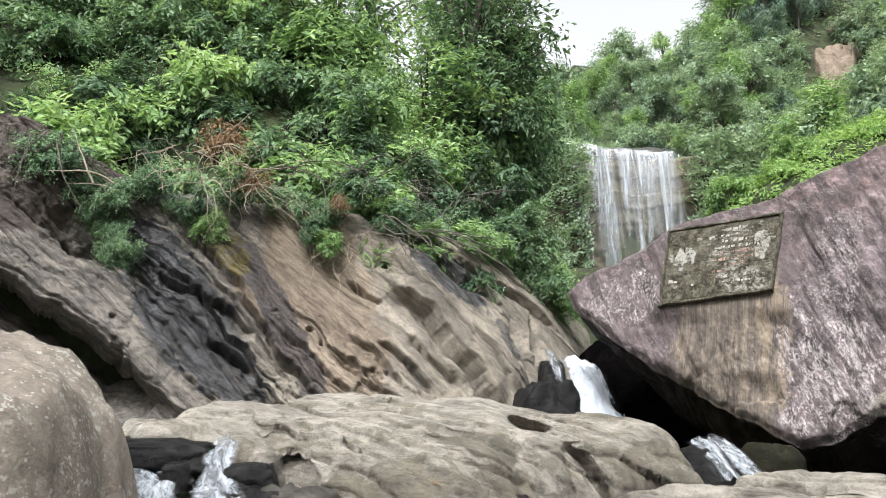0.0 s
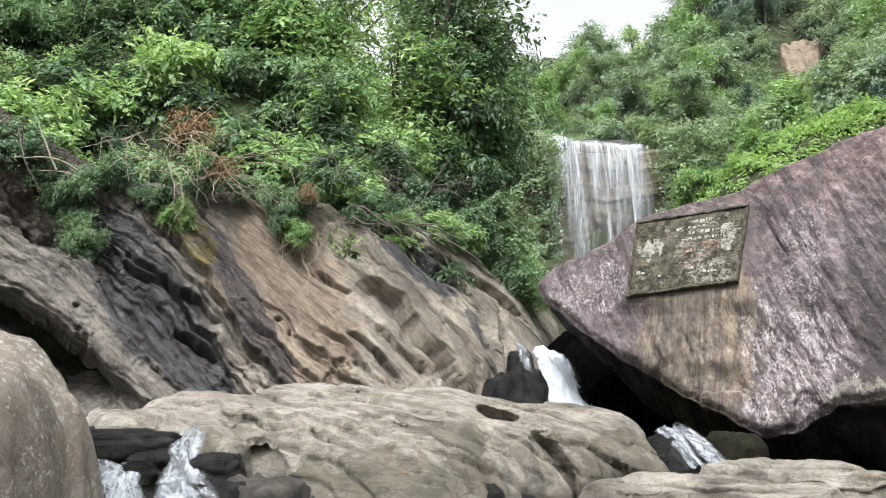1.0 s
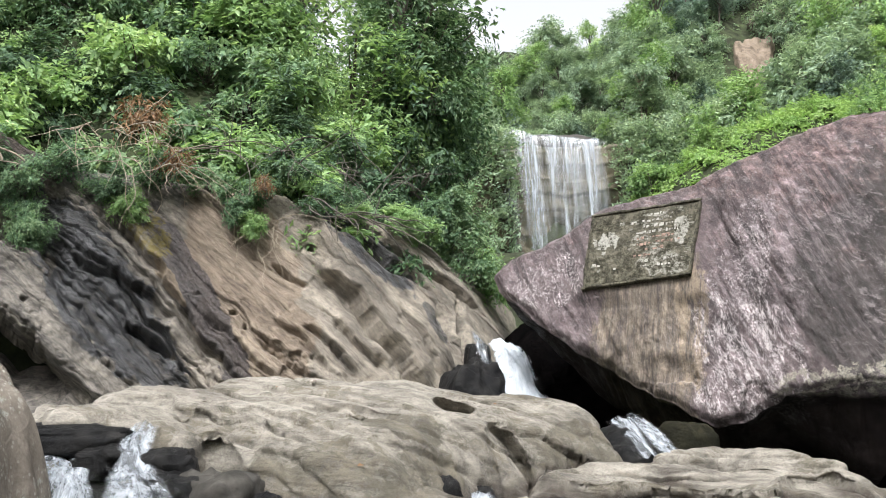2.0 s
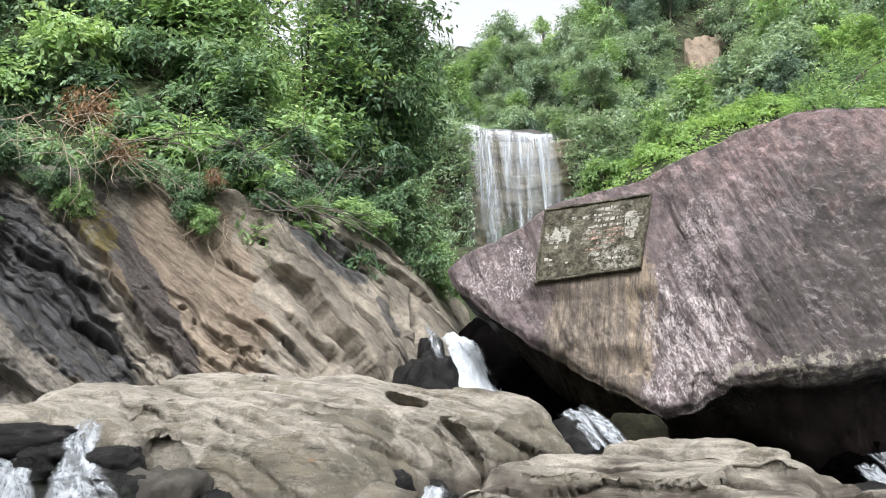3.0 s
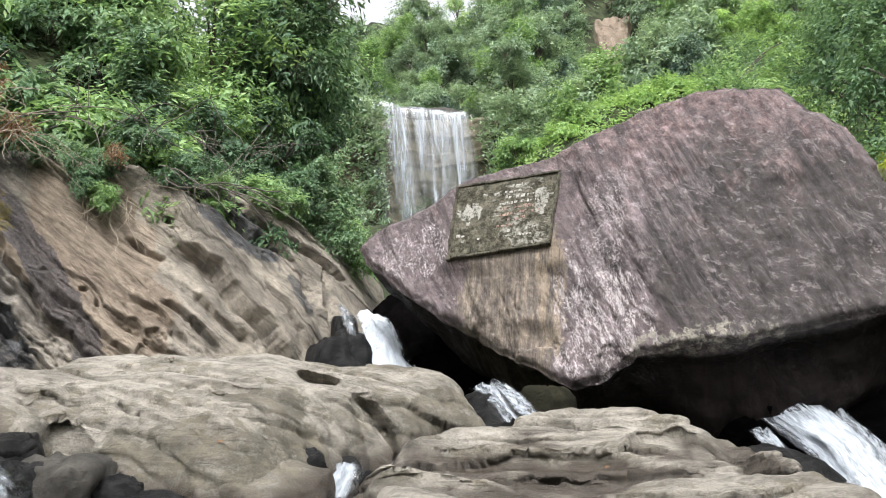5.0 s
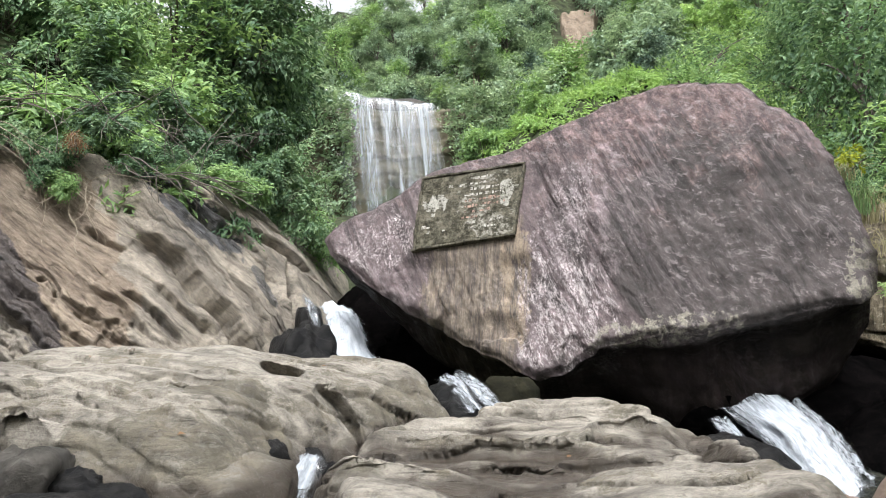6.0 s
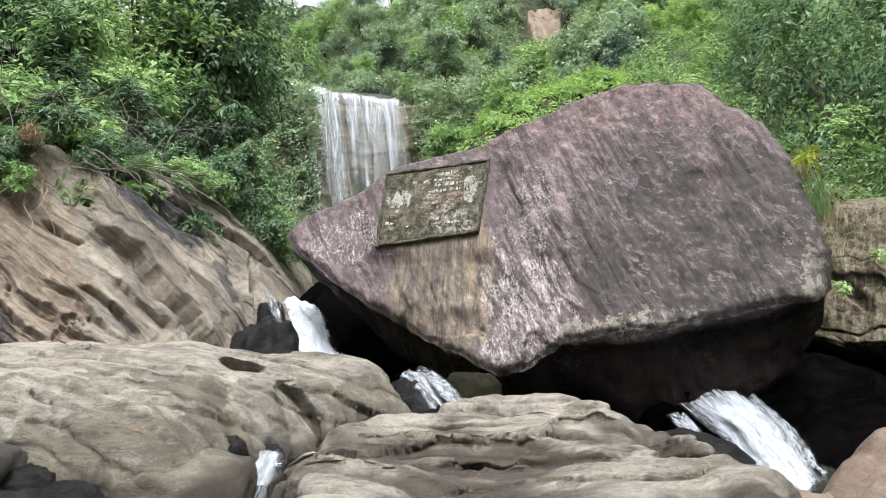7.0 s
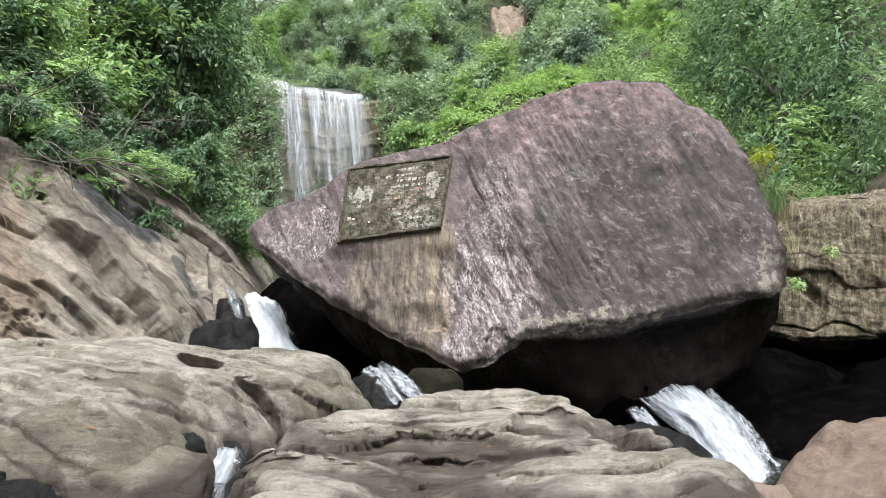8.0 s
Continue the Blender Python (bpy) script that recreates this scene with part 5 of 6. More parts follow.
small_rock("shade_rock", 8.3, 9.9, -0.6, 2.4, 1.5, 0.9, 0.1, HOLLOW_SHADE, "near-black rock added for the shade behind the foaming fall", 29)
small_rock("shade_rock", 8.7, 7.7, -1.0, 2.3, 1.8, 0.88, 0.3, HOLLOW_SHADE, "low near-black rock added for the shade beside the foaming fall", 27)
small_rock("shade_rock", 11.2, 14.2, 0.4, 3.2, 2.2, 2.4, 0.6, HOLLOW_SHADE, "near-black rock added for the shade at the back of the hollow", 22)
small_rock("shade_rock", 6.6, 12.6, 0.2, 2.4, 1.6, 1.5, -0.5, HOLLOW_SHADE, "near-black rock added for the shade under the big boulder", 23)
small_rock("shade_rock", 3.5, 14.6, 0.5, 1.1, 0.8, 1.1, 0.2, HOLLOW_SHADE, "near-black rock added for the shade behind the chute", 28)
small_rock("shade_rock", 4.4, 12.9, 0.2, 1.5, 1.2, 1.2, 0.2, HOLLOW_SHADE, "near-black rock added for the shade behind the big boulder", 24)
small_rock("shade_rock", 14.5, 7.2, 0.0, 2.5, 3.0, 2.2, 0.2, HOLLOW_SHADE, "near-black rock closing the hollow, added for its shade", 25)


# ---- stream water ----
def thick_of(me, body, across, down, seed=0.0):
    """Stores how full the water runs at each vertex, and its place across and down the flow in metres."""
    me.attributes.new("flow", "FLOAT_VECTOR", "POINT").data.foreach_set("vector", np.stack(np.broadcast_arrays(across, down, seed), -1).astype(np.float32).ravel())
    me.attributes.new("body", "FLOAT", "POINT").data.foreach_set("value", np.asarray(body, np.float32).ravel())


def sheet(name, left, right, mat, n=60, m=24, bulge=0.08, label="", seed=0.0, rough=0.025):
    """Water running down between two edge lines, rounded across."""
    s, w = np.meshgrid(np.linspace(0, 1, n), np.linspace(0, 1, m), indexing="ij")
    A, B = along(left, s), along(right, s)
    P = A * (1 - w[..., None]) + B * w[..., None]
    nrm = np.cross(np.gradient(P, axis=1), np.gradient(P, axis=0))
    nrm /= np.linalg.norm(nrm, axis=-1, keepdims=True) + 1e-9
    nrm *= np.where(nrm[..., 1:2] > 0, -1, 1)
    d = bulge * np.sin(np.pi * w) + rough * fbm(w * 6 + seed, s * 4, seed, 4)
    me = mesh_of(name, (P + nrm * d[..., None]).reshape(-1, 3), quads(n, m), mat)
    wide = np.linalg.norm(np.asarray(left[0]) - right[0])
    long = np.linalg.norm(np.asarray(left[0]) - left[-1])
    thick_of(me, smooth(0, 0.3, w) * smooth(1, 0.7, w) * (0.75 + 0.25 * smooth(0, 0.15, s)), w * wide, s * long, seed * 3.7)
    return tagged(part(name, me), label, "waterfall")


sheet("chute_fall", [(1.85, 13.4, 1.12), (1.88, 12.7, 1.04), (1.82, 12.3, 0.75), (1.8, 12.05, 0.3), (1.8, 11.9, -0.2)], [(2.45, 13.4, 1.12), (2.5, 12.7, 1.02), (2.6, 12.3, 0.66), (2.72, 12.05, 0.3), (2.85, 11.9, -0.2)], CHUTE_WATER, bulge=0.12, label="white foaming chute of the stream between rocks", rough=0.05)
sheet("side_trickle", [(1.55, 12.8, 1.3), (1.6, 12.4, 1.15), (1.7, 12.2, 0.8)], [(1.72, 12.8, 1.3), (1.8, 12.4, 1.2), (1.85, 12.2, 0.8)], CASCADE_WATER, n=24, m=10, label="thin white trickle beside the chute", rough=0.05)
def pour(name, label, strands):
    """A fall made of a main sheet and side strands."""
    root = tagged(new(name), label, "waterfall")
    for k, (left, right, mat, n, m, bulge, rough) in enumerate(strands):
        ob = sheet("water_strand", left, right, mat, n, m, bulge, "", 5.0 + k, rough)
        ob.parent = root
        del ob["category"]


pour("right_fall", "broad white fall pouring out from under the boulder",
     [([(6.05, 8.6, -0.09), (5.6, 7.2, -0.25), (5.3, 6.5, -0.42), (5.15, 6.1, -0.53), (5.05, 5.9, -0.7)], [(7.45, 8.8, 0.0), (6.85, 7.5, -0.26), (6.45, 6.8, -0.4), (6.2, 6.3, -0.5), (6.1, 6.0, -0.7)], BROAD_WATER, 90, 70, 0.04, 0.03),
      ([(6.2, 8.5, -0.05), (5.8, 7.2, -0.2), (5.5, 6.5, -0.36), (5.35, 6.1, -0.48), (5.3, 5.9, -0.7)], [(7.1, 8.6, 0.04), (6.55, 7.4, -0.15), (6.2, 6.7, -0.3), (6.0, 6.2, -0.45), (5.9, 5.9, -0.7)], BROAD_WATER, 80, 50, 0.05, 0.03),
      ([(6.9, 8.5, -0.02), (6.6, 7.6, -0.2), (6.3, 7.0, -0.34), (6.1, 6.5, -0.46)], [(7.4, 8.6, 0.0), (7.0, 7.6, -0.24), (6.7, 7.0, -0.4), (6.45, 6.5, -0.52)], CASCADE_WATER, 60, 30, 0.02, 0.05),
      ([(5.55, 8.1, -0.12), (5.3, 7.4, -0.2), (5.05, 6.8, -0.32), (4.95, 6.4, -0.46), (4.95, 6.1, -0.7)], [(5.95, 8.1, -0.12), (5.65, 7.4, -0.22), (5.4, 6.8, -0.36), (5.25, 6.4, -0.5), (5.2, 6.1, -0.7)], CASCADE_WATER, 60, 30, 0.02, 0.02)])
pour("thin_cascade", "thin white cascade over a black rock",
     [([(3.0, 9.6, 0.41), (3.0, 9.0, 0.28), (3.0, 8.4, 0.1), (3.1, 8.0, -0.2)], [(3.25, 9.6, 0.41), (3.3, 9.0, 0.3), (3.38, 8.4, 0.1), (3.5, 8.0, -0.2)], CASCADE_WATER, 50, 14, 0.03, 0.02),
      ([(2.75, 9.4, 0.36), (2.8, 9.0, 0.24), (2.85, 8.5, 0.06)], [(3.08, 9.4, 0.38), (3.1, 9.0, 0.27), (3.12, 8.5, 0.09)], CASCADE_WATER, 40, 16, 0.03, 0.03)])
pour("left_cascade", "broken white cascade running down between black stones",
     [([(-2.75, 6.66, 0.5), (-2.65, 6.4, 0.46), (-2.5, 6.1, 0.44), (-2.4, 5.7, 0.36), (-2.3, 5.2, 0.15)], [(-2.15, 6.6, 0.46), (-2.0, 6.4, 0.42), (-1.85, 6.1, 0.42), (-1.7, 5.7, 0.32), (-1.55, 5.2, 0.12)], CASCADE_WATER, 110, 60, 0.05, 0.022),
      ([(-1.98, 6.95, 0.66), (-1.95, 6.5, 0.58), (-1.92, 6.2, 0.42), (-1.9, 5.8, 0.34), (-1.85, 5.3, 0.22)], [(-1.66, 6.95, 0.62), (-1.6, 6.5, 0.54), (-1.45, 6.2, 0.4), (-1.2, 5.8, 0.3), (-1.0, 5.3, 0.12)], CASCADE_WATER, 100, 50, 0.05, 0.022)])
pour("gap_cascade", "thin white run of water between two slabs",
     [([(0.9, 7.7, 0.14), (0.76, 7.22, 0.1), (0.7, 7.0, 0.0), (0.6, 6.8, -0.14), (0.5, 6.5, -0.22)], [(1.3, 7.7, 0.14), (1.2, 7.32, 0.1), (1.12, 6.95, 0.0), (1.0, 6.75, -0.14), (0.9, 6.4, -0.22)], CASCADE_WATER, 60, 18, 0.02, 0.015),
      ([(0.8, 7.05, 0.03), (0.72, 6.9, -0.06), (0.62, 6.7, -0.16)], [(1.1, 6.97, 0.03), (1.04, 6.85, -0.06), (0.96, 6.65, -0.16)], RUSH_WATER, 30, 12, 0.04, 0.02)])
px, py = np.meshgrid(np.linspace(-8, 6.6, 130), np.linspace(-6, 9.4, 120), indexing="ij")
pz = -0.5 + 0.02 * fbm(px * 2, py * 2, 1.0, 3)
tagged(part("stream", mesh_of("stream", np.stack([px, py, pz], -1).reshape(-1, 3), quads(130, 120), POOL)), "dark clear stream water with foam between rocks", "stream", kind="structure")


# ---- the far waterfall and its cliff ----
def build_fall_cliff():
    line = [(2, 57, 0), (5.5, 56.0, 0), (7.5, 56.2, 0), (9.5, 57.2, 0), (13.5, 57.8, 0), (17.0, 57.0, 0), (18.2, 56.0, 0), (19.5, 56.5, 0), (22, 59, 0)]
    nu, nv = 260, 120
    s, r = np.meshgrid(np.linspace(0, 1, nu), np.linspace(0, 1, nv), indexing="ij")
    P = along(line, s)
    z = 2.0 + r * 13.2
    x, y = P[..., 0], P[..., 1]
    beds = np.floor(z * 0.9 + 0.4 * fbm(x * 0.3, z * 0.2, 2.0, 2))
    y = y + 0.35 * hash3(beds.astype(np.int64), beds.astype(np.int64) * 0, beds.astype(np.int64) * 0) + 0.5 * fbm(x * 0.4, z * 0.4, 3.0, 4) + 1.2 * (1 - r) * -0.6
    over = smooth(0.95, 1.0, r)
    V = np.stack([x, y + over * 2.5, z], -1)
    ob = part("fall_cliff", mesh_of("fall_cliff", V.reshape(-1, 3), quads(nu, nv), FALL_STONE))
    tagged(ob, "layered tan cliff behind the tall waterfall", "cliff", kind="structure")


build_fall_cliff()


def build_far_fall():
    fall = tagged(new("waterfall"), "tall white waterfall in thin veils over a cliff", "waterfall")
    for k, (w0, w1, out, full) in enumerate(((0.0, 1.0, 0.0, 0.82), (0.04, 0.2, 0.25, 0.85), (0.2, 0.44, 0.3, 1.06), (0.44, 0.64, 0.22, 0.9), (0.6, 0.8, 0.3, 0.86), (0.76, 0.99, 0.28, 1.0))):
        n, m = 90, 60
        s, w = np.meshgrid(np.linspace(0, 1, n), np.linspace(w0, w1, m), indexing="ij")
        lip = 15.95 - 1.1 * w + 0.1 * fbm(w * 9, w * 0, 1.0, 3)
        drop = np.clip(s - 0.12, 0, 1) / 0.88
        y = 57.6 - 0.7 * w - np.sqrt(drop) * (1.2 + out) + np.clip(0.12 - s, 0, 1) * 22 + 0.22 * fbm(w * 12, s * 0.8, 2.0 + k, 3) - out * 0.3
        z = lip - drop ** 1.15 * 11.0 + np.clip(0.12 - s, 0, 1) * 3
        x = 8.1 + w * 8.8 + (1.6 - 1.1 * w) * drop
        e = (w - w0) / (w1 - w0)
        me = mesh_of("veil", np.stack([x, y, z], -1).reshape(-1, 3), quads(n, m), FALL_WATER)
        thick_of(me, full * (1.1 - 0.22 * drop) * smooth(0, 0.2, e) * smooth(1, 0.8, e), x, z, k * 5.3)
        part("veil", me, fall)


build_far_fall()
# solid black rock in place of the cliff's shaded hollow
small_rock("fall_rock", 19.4, 56.3, 12.4, 0.9, 0.8, 1.5, 0.2, WET_STONE, "black rock standing in for a shaded hollow beside the tall waterfall", 34, 0.3)
small_rock("rock_lip", 14.6, 61.0, 15.2, 3.2, 1.6, 1.1, 0.0, DAMP_STONE, "smooth brown rock lip above the waterfall", 31)


def build_scar():
    """A bare wedge of rock on the hillside, wide above and pointed below."""
    n, m = 60, 80
    u, v = np.meshgrid(np.linspace(0, 1, n), np.linspace(0, 1, m), indexing="ij")
    rag = 0.25 * fbm(v * 5, u * 0, 3.0, 4)
    x = (36.0 - 1.9 * v) * (1 - u) + (42.0 - 6.3 * v) * u + rag * (2 * np.abs(u - 0.5))
    y = (77.0 - 7.6 * v) * (1 - u) + (78.7 - 9.0 * v) * u
    t = v * 4.5 + 0.6 * fbm(u * 3, v * 3, 2.0, 3)
    edge = np.minimum(np.minimum(u, 1 - u), np.minimum(v, 1 - v))
    z = height(x, y) + 1.5 * smooth(0, 0.08, edge) - 0.4 + 0.3 * terrace(t) + 0.25 * fbm(u * 7, v * 9, 1.0, 4)
    ob = part("rock_scar", mesh_of("rock_scar", np.stack([x, y, z], -1).reshape(-1, 3), quads(n, m), SCAR_STONE))
    tagged(ob, "bare tan rock scar on the wooded hill", "rock")


build_scar()
small_rock("rock_outcrop", 41.6, 80.0, 32.6, 1.6, 1.4, 2.2, 0.1, WALL_STONE, "grey rock outcrop above the bare scar", 33, 0.35)


# ---- plants ----
def foliage(rng, tips, per, spread, size, droop=0.35, slim=0.42):
    """Leaves set to both sides of short twigs at the branch tips: arrays for leaves_mesh."""
    n = len(tips)
    out = tips - tips.mean(0)
    out = out / (np.linalg.norm(out, axis=1, keepdims=True) + 1e-6)
    d = out * 0.9 + rng.normal(size=(n, 3)) * 0.55
    d /= np.linalg.norm(d, axis=1, keepdims=True)
    flat = rng.normal(size=(n, 3)) * 0.4 + out * 0.35 + [0, 0, 0.9]
    side = np.cross(d, flat)
    side /= np.linalg.norm(side, axis=1, keepdims=True) + 1e-9
    s = np.tile(np.linspace(-0.9, 1.3, per), n) + rng.normal(size=n * per) * 0.12
    hand = np.tile(np.where(np.arange(per) % 2, 1.0, -1.0), n) * rng.uniform(0.5, 1.2, n * per)
    d, side, flat = np.repeat(d, per, 0), np.repeat(side, per, 0), np.repeat(flat, per, 0)
    pos = np.repeat(tips, per, 0) + d * (s * spread * 1.5)[:, None] + rng.normal(size=(n * per, 3)) * spread * 0.3
    pos[:, 2] -= droop * spread * 0.5 * (s + 0.9) ** 2
    way = d * 0.6 + side * hand[:, None] + rng.normal(size=(n * per, 3)) * 0.2
    way[:, 2] -= droop * 0.8
    L = size * rng.uniform(0.6, 1.25, n * per) * (1.1 - 0.22 * s)
    return pos, way, flat + rng.normal(size=(n * per, 3)) * 0.2, L, L * slim * rng.uniform(0.8, 1.2, n * per)


def crown_points(rng, n, radii, low=-0.45, lumps=13):
    """Tips near the surface of an uneven crown made of lumps."""
    c = rng.normal(size=(lumps, 3))
    c /= np.linalg.norm(c, axis=1, keepdims=True)
    c *= rng.uniform(0.35, 0.86, (lumps, 1))
    c[:, 2] = np.maximum(c[:, 2], low * 0.6)
    k = rng.integers(0, lumps, n)
    d = rng.normal(size=(n, 3))
    d /= np.linalg.norm(d, axis=1, keepdims=True)
    p = c[k] + d * rng.uniform(0.12, 0.36, (n, 1))
    p[:, 2] = np.maximum(p[:, 2], low - rng.uniform(0, 0.15, n))
    return p * radii


def make_shrub(seed, leaf, wood, radii, tips, per, spread, size, slim=0.42, name="shrub", droop=0.35, stems=18):
    rng = np.random.default_rng(seed)
    root = new(name)
    pts = crown_points(rng, tips, radii)
    pts[:, 2] += radii[2] * 0.5
    paths = []
    for p in pts[:: max(1, tips // stems)]:
        k = np.linspace(0, 1, 5)[:, None]
        bend = rng.normal(size=3) * 0.12 * radii[0]
        line = k * p + np.sin(k * np.pi) * bend
        paths.append((line, np.linspace(0.018, 0.005, 5) * (radii[2] / 0.8)))
    part("woody_stem", mesh_of("woody_stem", *tubes(paths, 4), wood), root)
    part("foliage", mesh_of("foliage", *leaves_mesh(*foliage(rng, pts, per, spread, size, droop, slim)), leaf), root)
    return root


def make_tree(seed, leaf, wood, tall, crown, tips, per, spread, size, name="tree", trunk=0.16, bare=0.3, centre=0.6):
    rng = np.random.default_rng(seed)
    root = new(name)
    k = np.linspace(0, 1, 9)[:, None]
    lean = rng.normal(size=2) * 0.05 * tall
    line = np.concatenate([k * lean + np.sin(k * 5) * 0.015 * tall, k * tall * (0.5 * centre + 0.42)], 1)
    pts = crown_points(rng, tips, crown, -0.9, 18)
    pts[:, 2] += tall * centre
    pts[:, :2] += lean
    paths = [(line, trunk * (1 - 0.75 * k[:, 0]))]
    for p in pts[:: max(1, tips // 16)]:
        s = np.clip(p[2] / (tall * 0.88) - rng.uniform(0.05, 0.2), bare, 0.95)
        a = np.array([np.interp(s, k[:, 0], line[:, c]) for c in range(3)])
        q = np.linspace(0, 1, 5)[:, None]
        limb = a + (p - a) * q
        limb[:, 2] += np.sin(q[:, 0] * np.pi) * 0.04 * tall
        paths.append((limb, np.linspace(trunk * 0.35, trunk * 0.08, 5)))
    part("trunk", mesh_of("trunk", *tubes(paths, 6), wood), root)
    part("crown", mesh_of("crown", *leaves_mesh(*foliage(rng, pts, per, spread, size, 0.3)), leaf), root)
    return root


def planted(x, y, turn, size, rng, lean=0.0, lift=0.0, at_z=None, tall=1.0):
    z = float(height(np.array([x]), np.array([y]))[0]) + lift if at_z is None else at_z
    return Matrix.Translation((x, y, z)) @ pose(0, 0, 0, lean * 60, 0, 0) @ pose(0, 0, 0, 0, 0, turn) @ Matrix.Diagonal((size, size, size * tall * rng.uniform(0.9, 1.1), 1))


class Kinds:
    """Models that are set down by copying; the model itself takes the first place."""
    def __init__(self, models, labels, category, group):
        self.models, self.used = models, set()
        for m, label in zip(models, labels):
            tagged(m, label, category, group)

    def put(self, i, m, label=""):
        ob = self.models[i]
        if i not in self.used:
            self.used.add(i)
            ob.matrix_world = m
        else:
            ob = copy_thing(ob, m)
        return tagged(ob, label) if label else ob


def scatter(name, places, per, spread, size, leaf, label, seed, slim=0.45):
    """Uncountable low growth as one mesh."""
    r = np.random.default_rng(seed)
    me = mesh_of(name, *leaves_mesh(*foliage(r, np.asarray(places), per, spread, size, 0.2, slim)), leaf)
    return tagged(part(name, me), label, "undergrowth", kind="stuff")


rng = np.random.default_rng(11)
GREEN, YOUNG, DARK, FINE, LANCE, LIGHT, LIME = range(7)
shrubs = Kinds([make_shrub(1, LEAF, BARK, (1.15, 1.1, 1.0), 170, 11, 0.14, 0.19), make_shrub(2, LEAF_BRIGHT, BARK, (1.05, 1.05, 0.95), 160, 11, 0.14, 0.19),
                make_shrub(3, LEAF_DARK, BARK, (1.2, 1.15, 1.05), 170, 11, 0.14, 0.18), make_shrub(4, LEAF, BARK, (1.25, 1.2, 0.9), 200, 13, 0.15, 0.11, 0.5),
                make_shrub(5, LEAF_DARK, BARK, (1.0, 1.0, 1.3), 190, 12, 0.13, 0.19, 0.28), make_shrub(6, LEAF_BRIGHT, BARK, (1.15, 1.15, 1.0), 200, 13, 0.15, 0.1, 0.45), make_shrub(7, LEAF_LIME, BARK, (1.2, 1.1, 0.9), 180, 12, 0.15, 0.17)],
               ("broad-leaved green shrub on the steep bank", "fresh light green shrub on the bank", "dark green broad-leaved shrub on the bank", "fine-leaved green shrub on the bank",
                "dark shrub with long narrow leaves", "pale green fine-leaved bush", "lime green bush on the slope behind the boulder"), "shrub", "bank shrubs")


def bank_line(s):
    """Points along the upper rim of the bedrock bank."""
    rim = [(-11, 9.2), (-8.6, 10.4), (-6.1, 11.3), (-4.6, 12.3), (-2.6, 12.7), (-0.7, 13.0), (0.4, 13.7), (1.3, 14.6), (2.3, 15.6), (3.0, 17.6)]
    return along(rim, s)


for row, (back, n, size) in enumerate(((0.5, 30, 0.75), (1.2, 26, 0.9), (2.0, 24, 1.0), (3.0, 22, 1.1), (4.2, 20, 1.2), (5.6, 18, 1.3), (7.2, 15, 1.4))):
    for k in range(n):
        s = (k + rng.uniform(0, 1)) / n
        x, y = bank_line(np.array(s))
        x, y = float(x - 0.45 * back + rng.normal() * 0.2), float(y + 0.9 * back + rng.normal() * 0.25)
        kind = int(rng.choice(6, p=[0.3, 0.16, 0.2, 0.14, 0.1, 0.1]))
        if x < -3.5 and height(np.array([x]), np.array([y]))[0] < 3.0:
            continue
        shrubs.put(kind, planted(x, y, rng.uniform(0, 360), size * rng.uniform(0.8, 1.2), rng, 0.25, -0.15))
# plants that hang over the bedrock
for x, y, z, kind, size, tall in ((-5.5, 10.9, 3.85, FINE, 0.6, 0.9), (-5.0, 11.0, 3.5, LANCE, 0.45, 0.9), (-4.65, 10.95, 3.2, GREEN, 0.42, 1.0), (-4.45, 11.0, 2.55, FINE, 0.3, 1.5), (-4.2, 11.4, 3.6, FINE, 0.5, 0.9), (-3.6, 11.45, 3.3, LANCE, 0.45, 0.9),
                                  (-3.4, 11.55, 2.95, YOUNG, 0.3, 1.0), (-2.9, 11.7, 3.5, DARK, 0.5, 0.9), (-2.3, 11.7, 3.4, GREEN, 0.42, 1.0), (-1.8, 11.6, 3.15, GREEN, 0.42, 1.1), (-1.65, 11.6, 2.8, YOUNG, 0.3, 0.9), (-1.2, 12.1, 3.7, DARK, 0.6, 0.9),
                                  (-0.7, 12.4, 3.3, FINE, 0.5, 0.7), (-0.2, 12.8, 3.15, LIGHT, 0.4, 0.7), (0.5, 13.1, 3.1, YOUNG, 0.42, 0.8), (0.9, 13.4, 2.9, YOUNG, 0.4, 0.8), (1.15, 14.2, 3.3, GREEN, 0.6, 1.0), (1.5, 15.4, 3.1, DARK, 0.8, 1.2),
                                  (-4.75, 11.5, 2.75, FINE, 0.32, 1.3), (-4.85, 11.5, 3.1, FINE, 0.36, 1.0), (-4.6, 11.5, 2.55, FINE, 0.22, 1.3), (-3.75, 11.6, 3.25, LIGHT, 0.34, 0.9), (-3.3, 11.6, 3.15, LIGHT, 0.3, 0.9), (-1.9, 11.6, 2.95, GREEN, 0.32, 1.0), (-1.55, 11.6, 3.25, GREEN, 0.36, 1.0),
                                  (2.0, 16.4, 2.6, FINE, 0.8, 1.1), (2.6, 17.6, 2.2, LIGHT, 0.8, 1.0), (2.9, 19.2, 2.2, LIGHT, 1.0, 1.0)):
    k = 1.0
    for turn in range(3):
        k = (bank_face_y(x * k, 1.5 + (z - 1.5) * k) - 0.25) / y
    shrubs.put(kind, planted(x * k, y * k, rng.uniform(0, 360), size * 1.1 * k, rng, 0.35, 0, 1.5 + (z - 1.5) * k, tall))
